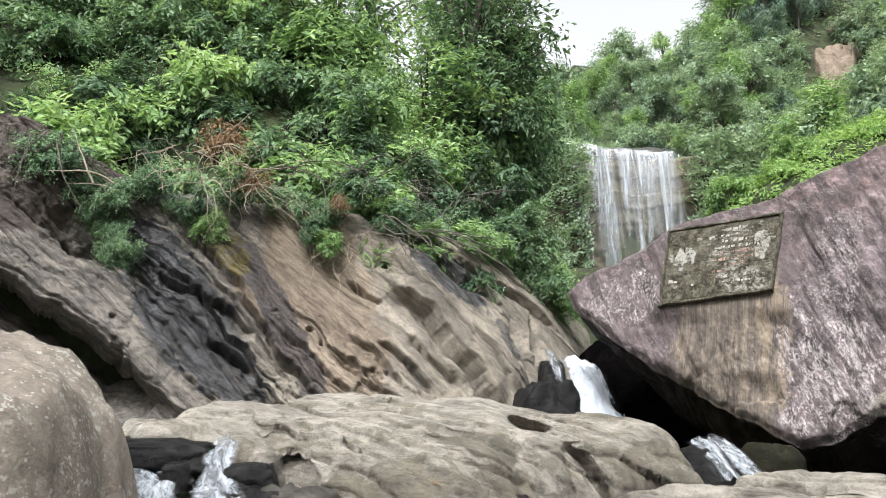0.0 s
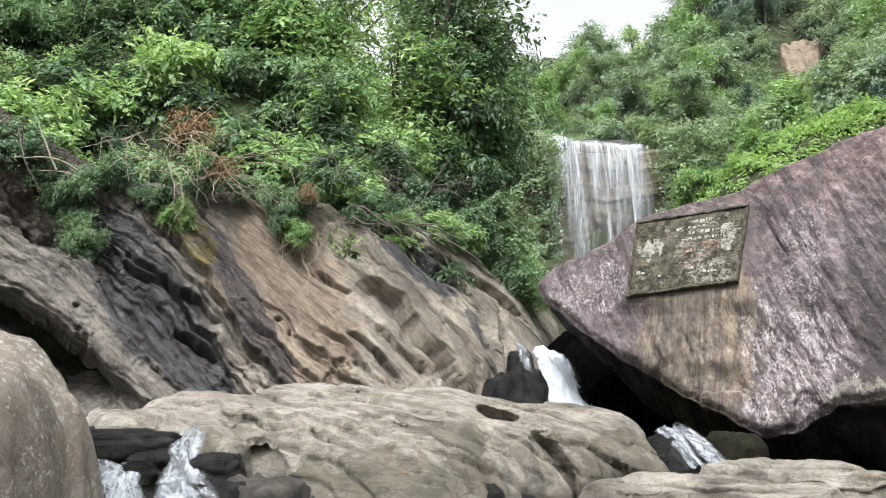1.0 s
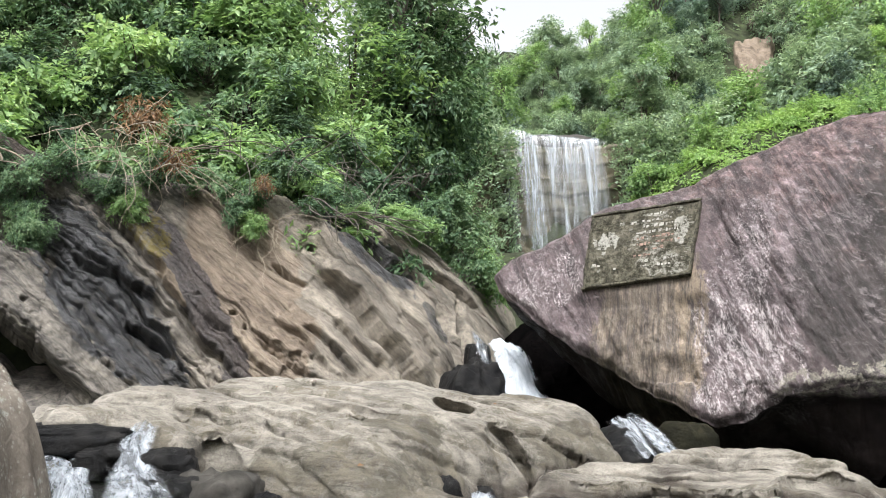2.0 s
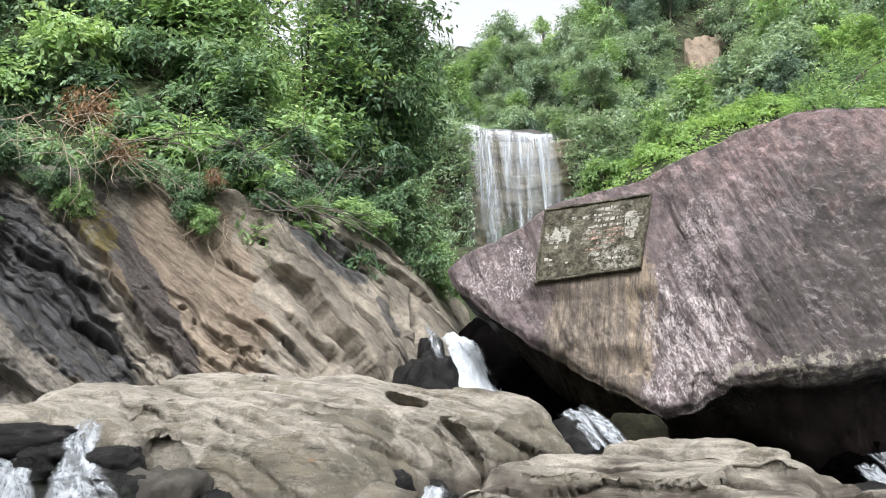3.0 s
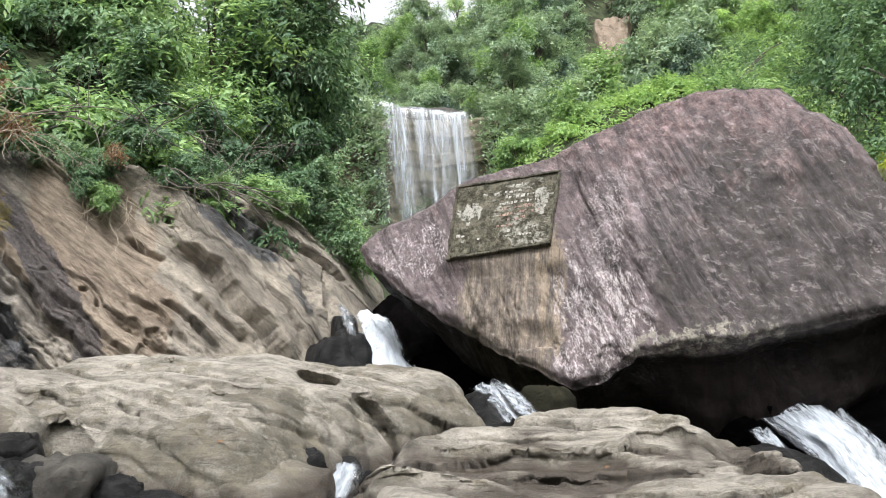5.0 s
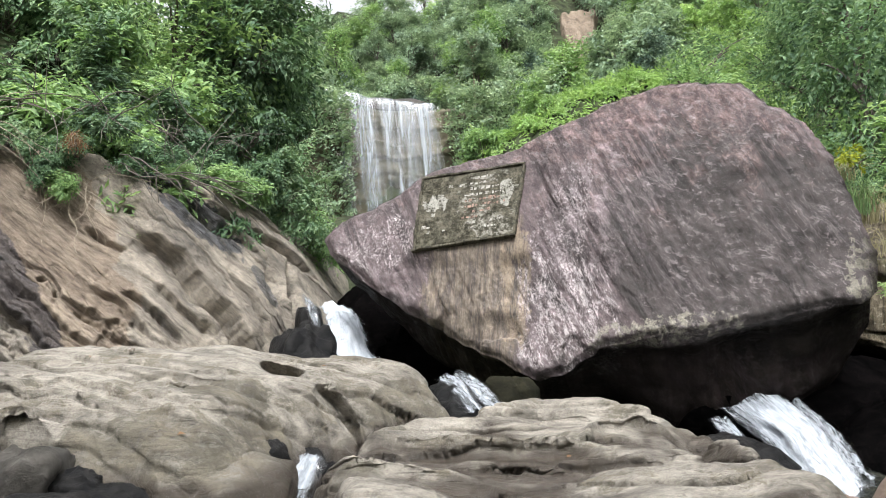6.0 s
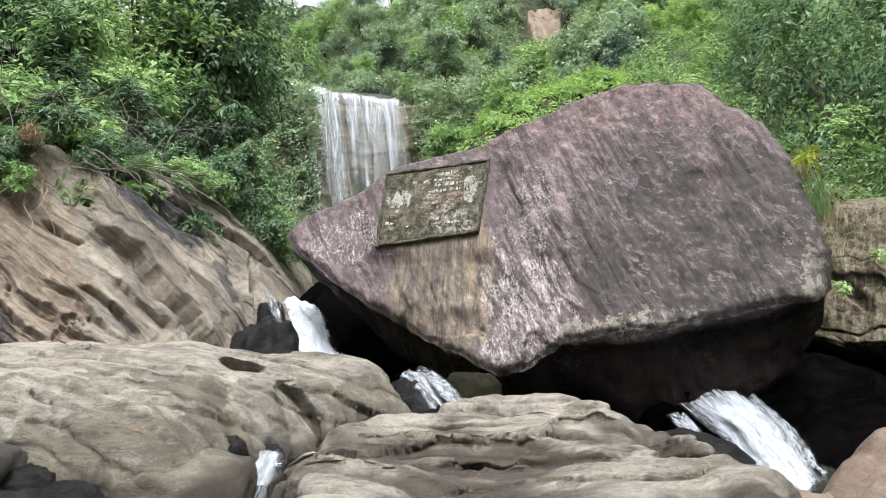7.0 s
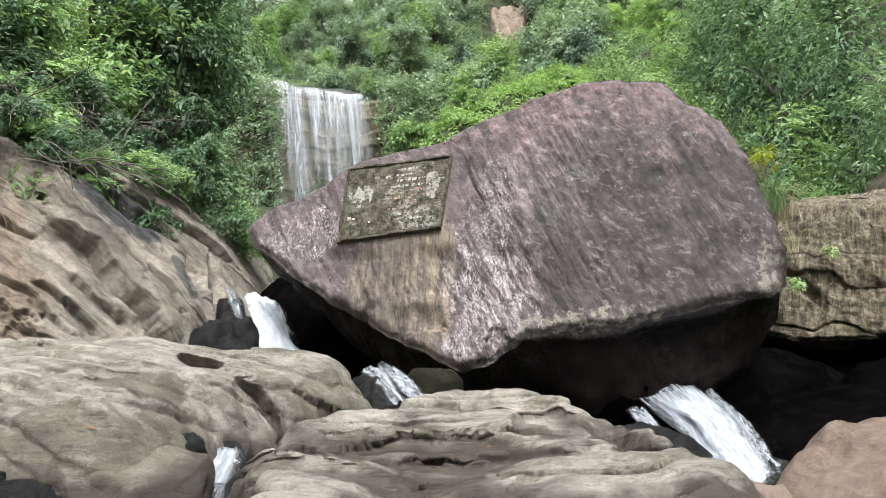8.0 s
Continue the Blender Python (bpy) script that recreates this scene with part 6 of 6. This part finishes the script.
# tall thicket at the corner of the gorge
for x, y, z, kind, size, tall in ((0.9, 16.6, 4.2, DARK, 1.1, 1.4), (1.5, 17.2, 3.6, FINE, 0.9, 1.3), (1.2, 17.6, 6.2, DARK, 1.1, 1.4), (1.9, 18.2, 4.6, GREEN, 0.8, 1.3), (2.1, 20.5, 3.5, FINE, 1.0, 1.4), (1.7, 20.5, 6.0, DARK, 1.2, 1.5), (2.2, 24, 4.0, FINE, 1.2, 1.5), (2.2, 25, 7.0, DARK, 1.3, 1.5), (2.9, 29, 5, FINE, 1.4, 1.5),
                                  (2.5, 21.5, 2.0, LIGHT, 0.8, 1.0), (3.1, 24.5, 1.8, LIGHT, 0.9, 1.0), (3.9, 28.0, 1.8, YOUNG, 1.0, 1.0)):
    shrubs.put(kind, planted(x, y, rng.uniform(0, 360), size, rng, 0.1, 0, z, tall))

trees = Kinds([make_tree(41, LEAF, BARK, 6.5, (2.2, 2.2, 2.7), 330, 13, 0.26, 0.19), make_tree(42, LEAF_DARK, BARK, 8, (1.7, 1.7, 3.4), 330, 13, 0.24, 0.17),
               make_tree(43, LEAF_BRIGHT, BARK, 5.5, (2.2, 2.0, 2.3), 330, 13, 0.26, 0.17)],
              ("leafy broad-leaved tree on the bank", "tall dark green tree on the bank", "young light green tree on the bank"), "tree", "bank trees")
for x, y, kind, size in ((-9.5, 15.5, 0, 1.0), (-6.6, 16.8, 1, 1.1), (-4.2, 17.0, 0, 1.0), (-2.4, 17.2, 2, 1.0), (-0.4, 17.8, 2, 0.95), (0.9, 18.6, 0, 0.9), (-7.5, 20, 1, 1.2), (-4.5, 21, 1, 1.15), (-1.5, 22, 0, 0.9),
                         (1.5, 19.4, 1, 0.95), (1.9, 22.4, 1, 0.9), (1.2, 18.3, 1, 0.95), (1.9, 20.6, 1, 1.2), (0.6, 19.6, 0, 0.9), (1.7, 21.0, 1, 0.9), (-12, 17, 1, 1.2), (2.0, 31, 1, 1.0), (2.5, 41, 0, 1.1)):
    trees.put(kind, planted(x, y, rng.uniform(0, 360), size, rng, 0, -1.6))

# right bank
for k in range(110):
    x, y = rng.uniform(9.5, 22), rng.uniform(8.5, 24)
    if (y < 11.5 and x < 13) or bank_distance(RIGHT_BANK, np.array([x]), np.array([y]), -1)[0] < 0.4:
        continue
    shrubs.put(int(rng.choice([GREEN, YOUNG, LIGHT, LIGHT, FINE, YOUNG])), planted(x, y, rng.uniform(0, 360), rng.uniform(0.9, 1.45), rng, 0.1, -0.1))
for x, y, kind, size in ((12.6, 13.6, 0, 0.7), (13.4, 16.8, 2, 0.95), (16.5, 14.0, 0, 0.95), (14.2, 20.0, 2, 1.0), (18.5, 18.5, 0, 1.1), (20, 14, 1, 1.1), (16.5, 24, 2, 1.1), (21.5, 23, 0, 1.2), (23, 18, 1, 1.2), (14.8, 11.6, 0, 0.8), (12.0, 15.2, 2, 0.9), (11.3, 14.4, 2, 1.0), (12.3, 17.2, 2, 1.25), (13.6, 18.6, 2, 1.3), (10.8, 12.6, 2, 0.7), (14.6, 15.0, 2, 1.0)):
    trees.put(kind, planted(x, y, rng.uniform(0, 360), size, rng, 0, -1.2))
for k in range(46):
    y = rng.uniform(17, 46)
    x = y * rng.uniform(0.52, 0.95) + 1.5
    if x > 13.5:
        trees.put(int(rng.choice([0, 2, 2, 2])), planted(x, y, rng.uniform(0, 360), rng.uniform(0.8, 1.2), rng, 0, -1.4))
# light green growth in the gorge behind the boulder
for k in range(30):
    y = rng.uniform(16, 50)
    x = rng.uniform(0.24, 0.5) * y
    shrubs.put(int(rng.choice([YOUNG, LIGHT, LIGHT, YOUNG, GREEN])), planted(x, y, rng.uniform(0, 360), rng.uniform(0.8, 1.5), rng, 0, 0.0))

for k in range(24):
    x = rng.uniform(9.7, 17)
    shrubs.put(LIME, planted(x, 27.5 + rng.normal() * 1.6, rng.uniform(0, 360), rng.uniform(0.55, 0.9), rng, 0.1, -0.25))

sx, sy = rng.uniform(8.8, 18, 700), 27.3 + rng.normal(size=700) * 2.2
scatter("lime_undergrowth", np.column_stack([sx, sy, height(sx, sy) + rng.uniform(0, 0.35, 700)]), 14, 0.2, 0.17, LEAF_LIME, "lime green undergrowth on the slope behind the boulder", 9)

# hill trees
hill = Kinds([make_tree(51, LEAF_HAZE, BARK, 9, (3.4, 3.4, 3.0), 330, 14, 0.36, 0.33, trunk=0.16), make_tree(52, LEAF_BRIGHT, BARK, 9, (2.8, 2.8, 3.6), 330, 14, 0.36, 0.32, trunk=0.16),
              make_tree(53, LEAF_HAZE, BARK, 7, (3.4, 3.4, 2.6), 330, 14, 0.36, 0.32, trunk=0.14), make_tree(54, LEAF_MIST, BARK, 10, (3.2, 3.2, 4.0), 340, 14, 0.36, 0.34, trunk=0.18), make_tree(55, LEAF_LIME, BARK, 8, (2.8, 2.8, 3.0), 330, 14, 0.34, 0.3, trunk=0.14)],
             ("leafy tree on the wooded hill", "tall leafy tree on the wooded hill", "low spreading tree on the wooded hill", "dark green tree on the wooded hill", "lime green tree on the wooded hill"), "tree", "hill trees")


def hill_spot(r, near=57.0, far=125.0, low=False):
    """A place on the wooded hill, away from the stream and the bare scar."""
    while True:
        az, d = radians(r.uniform(6, 44)), r.uniform(near, far)
        x, y = d * math.sin(az), d * math.cos(az)
        side = bank_distance(RIGHT_BANK, np.array([x]), np.array([y]), -1)[0]
        if y < 58.5 and side < 2.5 or 8.5 < x < 18 and y < 64 or 18 < x < 24 and y < 62 or not low and abs(x - (19 + (y - 57) * 2.1)) < 3.5 and y < 66 and x > 19 or (abs(x / y - 0.5) < 0.03 + 0.0015 * (y - 69) if low else abs(x / y - 0.497) < 0.055) and (69 if low else 58) < y < 80:
            continue
        return x, y


for k in range(165):
    x, y = hill_spot(rng, 58, 104)
    hill.put(int(rng.choice(4, p=[0.38, 0.08, 0.22, 0.32])), planted(x, y, rng.uniform(0, 360), rng.uniform(0.75, 1.2) * (0.68 if x / y < 0.33 else 1.0), rng, 0, -1.0))
for x, y, kind, size in ((33, 78, 3, 1.25), (36.5, 80, 3, 1.35), (39.5, 83, 3, 1.3), (34.5, 84, 3, 1.3), (38, 87, 3, 1.4), (49, 86, 0, 1.2), (52, 90, 0, 1.3), (21.3, 60.5, 0, 0.8), (24, 64, 2, 0.9), (44, 94, 0, 1.3), (56, 92, 1, 1.2),
                         (16.5, 99, 0, 1.15), (18.5, 100, 3, 1.25), (21, 101, 0, 1.2), (23.5, 100, 3, 1.15), (26, 101, 0, 0.9), (28.5, 100, 1, 0.75), (20, 97, 1, 0.8), (25, 96, 0, 0.7), (30.5, 99, 0, 0.85),
                         (30.5, 76, 3, 1.2), (32.5, 80, 3, 1.5), (28.5, 77, 3, 1.1), (34, 81, 3, 1.4), (27, 74, 3, 0.9),
                         (34, 45, 4, 0.8), (37, 48, 4, 0.9), (33, 43, 4, 0.7), (36.5, 52, 4, 0.9), (31, 42, 4, 0.65), (39, 46, 4, 0.8), (35, 48, 4, 0.75)):
    hill.put(kind, planted(x, y, rng.uniform(0, 360), size, rng, 0, -0.5))
spots = np.array([hill_spot(rng, 40, 110, True) for k in range(4200)])
lane = rng.uniform(59, 69, 700)
spots = np.concatenate([spots, np.column_stack([lane * rng.uniform(0.435, 0.56, 700), lane])])
side = rng.uniform(69, 80, 500)
spots = np.concatenate([spots, np.column_stack([side * (0.5 + np.where(rng.uniform(size=500) < 0.5, -1, 1) * (0.034 + 0.0015 * (side - 69) + rng.uniform(0, 0.03, 500))), side])])
spots = spots[~((np.abs(spots[:, 0] / spots[:, 1] - 0.502) < 0.032) & (spots[:, 1] > 64) & (spots[:, 1] < 70))]
scatter("hill_undergrowth", np.column_stack([spots, height(spots[:, 0], spots[:, 1]) + rng.uniform(0, 0.8, len(spots))]), 16, 0.55, 0.36, LEAF_HAZE, "mixed green undergrowth covering the hillside", 5)
s = rng.uniform(0, 1, 3000)
back = rng.uniform(-0.1, 7.5, 3000)
back = np.where(s < 0.42, back * 0.8 + 1.6, back)
p = bank_line(s) + np.column_stack([-0.45 * back, 0.9 * back])
p = p[(p[:, 0] > -3.5) | (height(p[:, 0], p[:, 1]) > 3.0)]
scatter("bank_undergrowth", np.column_stack([p, height(p[:, 0], p[:, 1]) + rng.uniform(0, 0.35, len(p))]), 11, 0.17, 0.14, LEAF_DARK, "dark leafy undergrowth on the bank", 6)
q = np.concatenate([np.column_stack([rng.uniform(5.5, 10.3, 900), rng.uniform(55.0, 57, 900), rng.uniform(4, 15.6, 900)]), np.column_stack([rng.uniform(17.0, 22, 900), rng.uniform(53.5, 56.0, 900), rng.uniform(5, 16, 900)])])
scatter("cliff_plants", q, 9, 0.35, 0.34, LEAF_HAZE, "hanging green plants on the waterfall cliff", 7)

# the pale tree over the waterfall
pale_tree = tagged(make_tree(61, LEAF_HAZE, PALE_BARK, 7.0, (2.4, 2.2, 1.1), 150, 14, 0.34, 0.3, "pale_tree", 0.12, 0.6, 0.9), "slender pale-trunked tree with a flat crown above the waterfall", "tree")
pale_tree.matrix_world = Matrix.Translation((20.9, 60.0, 14.4))


# ---- the tablet on the boulder's face ----
def on_tablet(u, v):
    """Face axes of a place on the tablet; u to the right, v up, both 0..1."""
    a, b, c, d = np.array((-1.14, -0.45)), np.array((0.29, -0.29)), np.array((0.38, 0.74)), np.array((-1.1, 0.62))
    u, v = np.asarray(u, float)[..., None], np.asarray(v, float)[..., None]
    return (a * (1 - u) + b * u) * (1 - v) + (d * (1 - u) + c * u) * v


def tablet_block(boxes):
    """Blocks (u0, v0, u1, v1, back, front), depth out of the face in metres."""
    V, F = [], []
    for u0, v0, u1, v1, lo, hi in boxes:
        n = len(V)
        for dep, in_ in ((lo, 0.0), (hi, 0.004)):
            for u, v in ((u0, v0), (u1, v0), (u1, v1), (u0, v1)):
                x, z = on_tablet(u, v)
                V.append((x, -dep, z))
        F += [(n + i, n + (i + 1) % 4, n + 4 + (i + 1) % 4, n + 4 + i) for i in range(4)] + [(n + 4, n + 5, n + 6, n + 7), (n + 3, n + 2, n + 1, n)]
    return np.array(V), np.array(F)


def worn_bar(u0, v0, u1, v1, front):
    """One bar of the frame, its section rounded and its edges crumbled."""
    n, k = 60, 9
    s, w = np.meshgrid(np.linspace(0, 1, n), np.linspace(0, 1, k), indexing="ij")
    flat = u1 - u0 > v1 - v0
    u, v = (u0 + (u1 - u0) * s, v0 + (v1 - v0) * w) if flat else (u0 + (u1 - u0) * w, v0 + (v1 - v0) * s)
    p = on_tablet(u, v)
    out = -0.05 + (front + 0.05) * np.clip(np.sin(np.pi * np.clip(w, 0.0, 1.0)) * 2.2, 0, 1)
    out = out + 0.016 * fbm(p[..., 0] * 7, p[..., 1] * 7, 5.0, 4) * (out > 0)
    x = p[..., 0] + 0.007 * fbm(p[..., 0] * 9, p[..., 1] * 9, 2.0, 3)
    z = p[..., 1] + 0.007 * fbm(p[..., 0] * 9, p[..., 1] * 9, 8.0, 3)
    return mesh_of("edge_moulding", np.stack([x, -out, z], -1).reshape(-1, 3), quads(n, k)[:, ::-1] if flat else quads(n, k), TABLET_EDGE)


tablet = tagged(new("tablet"), "old mossy cement tablet with worn lettering set in the boulder", "tablet")
tablet.matrix_world = FACE
nu, nv = 70, 50
tu, tv = np.meshgrid(np.linspace(0, 1, nu), np.linspace(0, 1, nv), indexing="ij")
txz = on_tablet(tu, tv)
ty = -0.035 + 0.006 * fbm(txz[..., 0] * 6, txz[..., 1] * 6, 2.0, 4)
ty = np.where((tu == 0) | (tu == 1) | (tv == 0) | (tv == 1), 0.06, ty)
panel = part("panel", mesh_of("panel", np.stack([txz[..., 0], ty, txz[..., 1]], -1).reshape(-1, 3), quads(nu, nv)[:, ::-1], TABLET), tablet)
for u0, v0, u1, v1, front in ((-0.01, -0.035, 1.01, 0.02, 0.085), (-0.005, 0.975, 1.005, 1.02, 0.06), (-0.012, 0.02, 0.022, 0.975, 0.055), (0.975, 0.02, 1.01, 0.975, 0.055)):
    part("edge_moulding", worn_bar(u0, v0, u1, v1, front), tablet, "weathered cement edge")
text_rng = np.random.default_rng(3)
for k, (v, u0, u1, mat) in enumerate(((0.9, 0.5, 0.92, TEXT_WHITE), (0.82, 0.28, 0.88, TEXT_WHITE), (0.74, 0.5, 0.9, TEXT_WHITE), (0.66, 0.45, 0.86, TEXT_WHITE), (0.58, 0.4, 0.8, TEXT_RED), (0.5, 0.42, 0.86, TEXT_RED), (0.42, 0.42, 0.72, TEXT_RED),
                                      (0.34, 0.44, 0.66, TEXT_RED), (0.26, 0.4, 0.86, TEXT_WHITE), (0.18, 0.42, 0.8, TEXT_WHITE), (0.36, 0.1, 0.24, TEXT_WHITE), (0.28, 0.06, 0.26, TEXT_WHITE), (0.2, 0.12, 0.3, TEXT_WHITE))):
    boxes, u = [], u0
    while u < u1:
        w = text_rng.uniform(0.012, 0.045)
        h = text_rng.uniform(0.008, 0.024)
        dv = text_rng.normal() * 0.006
        if text_rng.uniform() < 0.8:
            boxes.append((u, v - h + dv, min(u + w, u1), v + h + dv, 0.02, 0.0375))
        u += w + text_rng.uniform(0.004, 0.02)
    for box in boxes:
        part("lettering_bar", mesh_of("lettering_bar", *tablet_block([box]), mat, True), panel)


# ---- bare twigs, roots and branches on the bank ----
def twig(rng, start, way, length, thick, sag=0.5, wander=0.25, n=14):
    p, d, out = np.array(start, float), np.array(way, float), []
    d /= np.linalg.norm(d)
    for k in range(n):
        out.append(p.copy())
        d = d + rng.normal(size=3) * wander / n * 3 + np.array((0, 0, -sag / n))
        d /= np.linalg.norm(d)
        p = p + d * length / n
    return np.array(out), np.linspace(thick, thick * 0.35, n)


def twig_bundle(name, seed, starts, way, length, thick, count, sag, wander, mat, label):
    r = np.random.default_rng(seed)
    root = tagged(new(name), label, "branch")
    for k in range(count):
        s = np.array(starts[k % len(starts)]) + r.normal(size=3) * (0.12, 0.06, 0.06)
        w = np.array(way) + r.normal(size=3) * 0.45
        part("twig", mesh_of("twig", *tubes([twig(r, s, w, length * r.uniform(0.5, 1.2), thick * r.uniform(0.6, 1.2), sag, wander)], 5), mat), root)
    return root


twig_bundle("hanging_twigs", 1, [(-1.9, 12.3, 2.96), (-1.62, 12.3, 2.92), (-1.41, 12.35, 2.97)], (0.15, -0.5, -0.5), 1.35, 0.009, 20, 1.5, 1.3, PALE_BARK, "tangle of bare pale twigs hanging over the bedrock")
twig_bundle("dead_branch", 2, [(-4.6, 10.9, 3.62)], (-1.0, -0.25, -0.1), 1.0, 0.015, 3, 0.3, 0.6, PALE_BARK, "bare bleached branch sticking out of the bank")
twig_bundle("hanging_roots", 3, [(-5.9, 10.5, 4.3), (-5.5, 10.6, 4.3), (-5.2, 10.7, 4.2)], (-0.15, -0.1, -1), 1.5, 0.011, 7, 0.3, 0.5, BARK, "thin hanging roots over bare soil")
twig_bundle("bare_branches", 4, [(-0.9, 12.0, 3.3), (-0.4, 12.3, 3.2), (0.1, 12.6, 3.1)], (0.8, -0.5, -0.25), 1.3, 0.012, 12, 0.5, 0.6, BARK, "bare thin branches along the foot of the shrubs")
twig_bundle("dry_thicket", 5, [(-3.6, 11.4, 4.2), (-3.2, 11.5, 4.3), (-2.9, 11.4, 4.0), (-4.0, 11.3, 4.2), (-2.6, 11.4, 3.7), (-3.4, 11.3, 3.8)], (0.3, -0.5, -0.1), 1.2, 0.008, 48, 0.9, 0.8, PALE_BARK, "dry tangled stems among the shrubs")
twig_bundle("bare_thicket", 6, [(-2.0, 11.6, 4.0), (-1.2, 11.8, 3.9), (-0.4, 12.2, 3.9), (0.3, 12.6, 3.7)], (0.1, -0.4, 0.2), 1.3, 0.009, 40, 0.8, 0.6, BARK, "thin brown stems among the shrubs")
dry = Kinds([make_shrub(71, LEAF_DRY, PALE_BARK, (0.5, 0.4, 0.4), 60, 9, 0.09, 0.11, 0.25, "dry_plant", 0.9, 24)], ("withered brown plant on the bank",), "dry plant", "withered plants")
for x, y, z, size in ((-3.3, 11.75, 4.35, 0.9), (-2.75, 11.7, 3.75, 0.7), (-1.6, 12.1, 3.5, 0.5)):
    dry.put(0, planted(x, y, rng.uniform(0, 360), size, rng, 0.3, 0, z))


# ---- grass and moss by the boulder's end ----
def grass_tuft(seed, x, y, z, count, tall, spread, mat, label):
    r = np.random.default_rng(seed)
    root = tagged(new("grass_tuft"), label, "grass")
    for k in range(count):
        a = r.uniform(0, 2 * np.pi)
        out = np.array((math.cos(a), math.sin(a), 0)) * spread * r.uniform(0.3, 1)
        t = np.linspace(0, 1, 6)[:, None]
        line = np.array((x, y, z)) + r.normal(size=3) * (0.1, 0.1, 0.02) + t * np.array((0, 0, tall)) * r.uniform(0.6, 1.1) + t ** 2 * out - t ** 3 * np.array((0, 0, tall * 0.5))
        part("grass_blade", mesh_of("grass_blade", *tubes([(line, np.linspace(0.006, 0.002, 6))], 3), mat), root)


grass_tuft(1, 8.35, 8.55, 2.3, 60, 1.0, 0.6, LEAF_BRIGHT, "tall light green grass beside the boulder")
grass_tuft(2, 8.7, 8.75, 2.2, 60, 0.9, 0.6, LEAF_STRAW, "dry straw-coloured grass beside the boulder")
grass_tuft(3, 8.55, 8.65, 1.75, 40, 0.6, 0.45, LEAF_STRAW, "hanging dry grass in the gap beside the boulder")
grass_tuft(4, 8.2, 8.6, 2.75, 40, 0.6, 0.5, LEAF_STRAW, "dry grass tuft on the edge of the boulder")
yellow = tagged(new("moss_tuft"), "bright yellow moss tuft on the boulder edge", "moss")
r8 = np.random.default_rng(8)
part("fronds", mesh_of("fronds", *leaves_mesh(*foliage(r8, np.array((8.0, 8.35, 3.02)) + r8.normal(size=(26, 3)) * (0.09, 0.06, 0.06), 9, 0.03, 0.06, 0.1)), LEAF_YELLOW), yellow)
fern = Kinds([make_shrub(81, LEAF_BRIGHT, BARK, (0.2, 0.16, 0.16), 16, 9, 0.05, 0.1, 0.3, "small_fern", 0.5, 6)], ("small green fern growing on the rock wall",), "fern", "wall ferns")
for x, y, z in ((9.75, 9.55, 1.25), (10.2, 9.3, 1.75)):
    fern.put(0, planted(x, y, rng.uniform(0, 360), 0.8, rng, 0.3, 0, z))


# ---- small litter on the slabs ----
def litter_leaf(seed, x, y, z, size, mat, label):
    r = np.random.default_rng(seed)
    a = r.uniform(0, 6.28)
    v, f = leaves_mesh(np.array([[x, y, z]]), np.array([[math.cos(a), math.sin(a), 0.15]]), np.array([[0.1, -0.3, 1.0]]), np.array([size]), np.array([size * 0.5]), 0.2)
    tagged(part("fallen_leaf", mesh_of("fallen_leaf", v, f, mat)), label, "leaf")


for k, (x, y, z, size) in enumerate(((-0.02, 6.35, 0.42, 0.09), (0.15, 6.2, 0.2, 0.1), (-0.9, 8.2, 0.88, 0.08), (2.6, 5.4, 0.22, 0.06), (1.2, 7.9, 0.72, 0.05))):
    litter_leaf(k, x, y, z, size, LEAF_DRY, "dry fallen leaf lying on the slab")
small_rock("pebble", -0.55, 8.35, 0.92, 0.03, 0.025, 0.02, 0.2, LICHEN_STONE, "small loose pebble lying on the slab", 51)
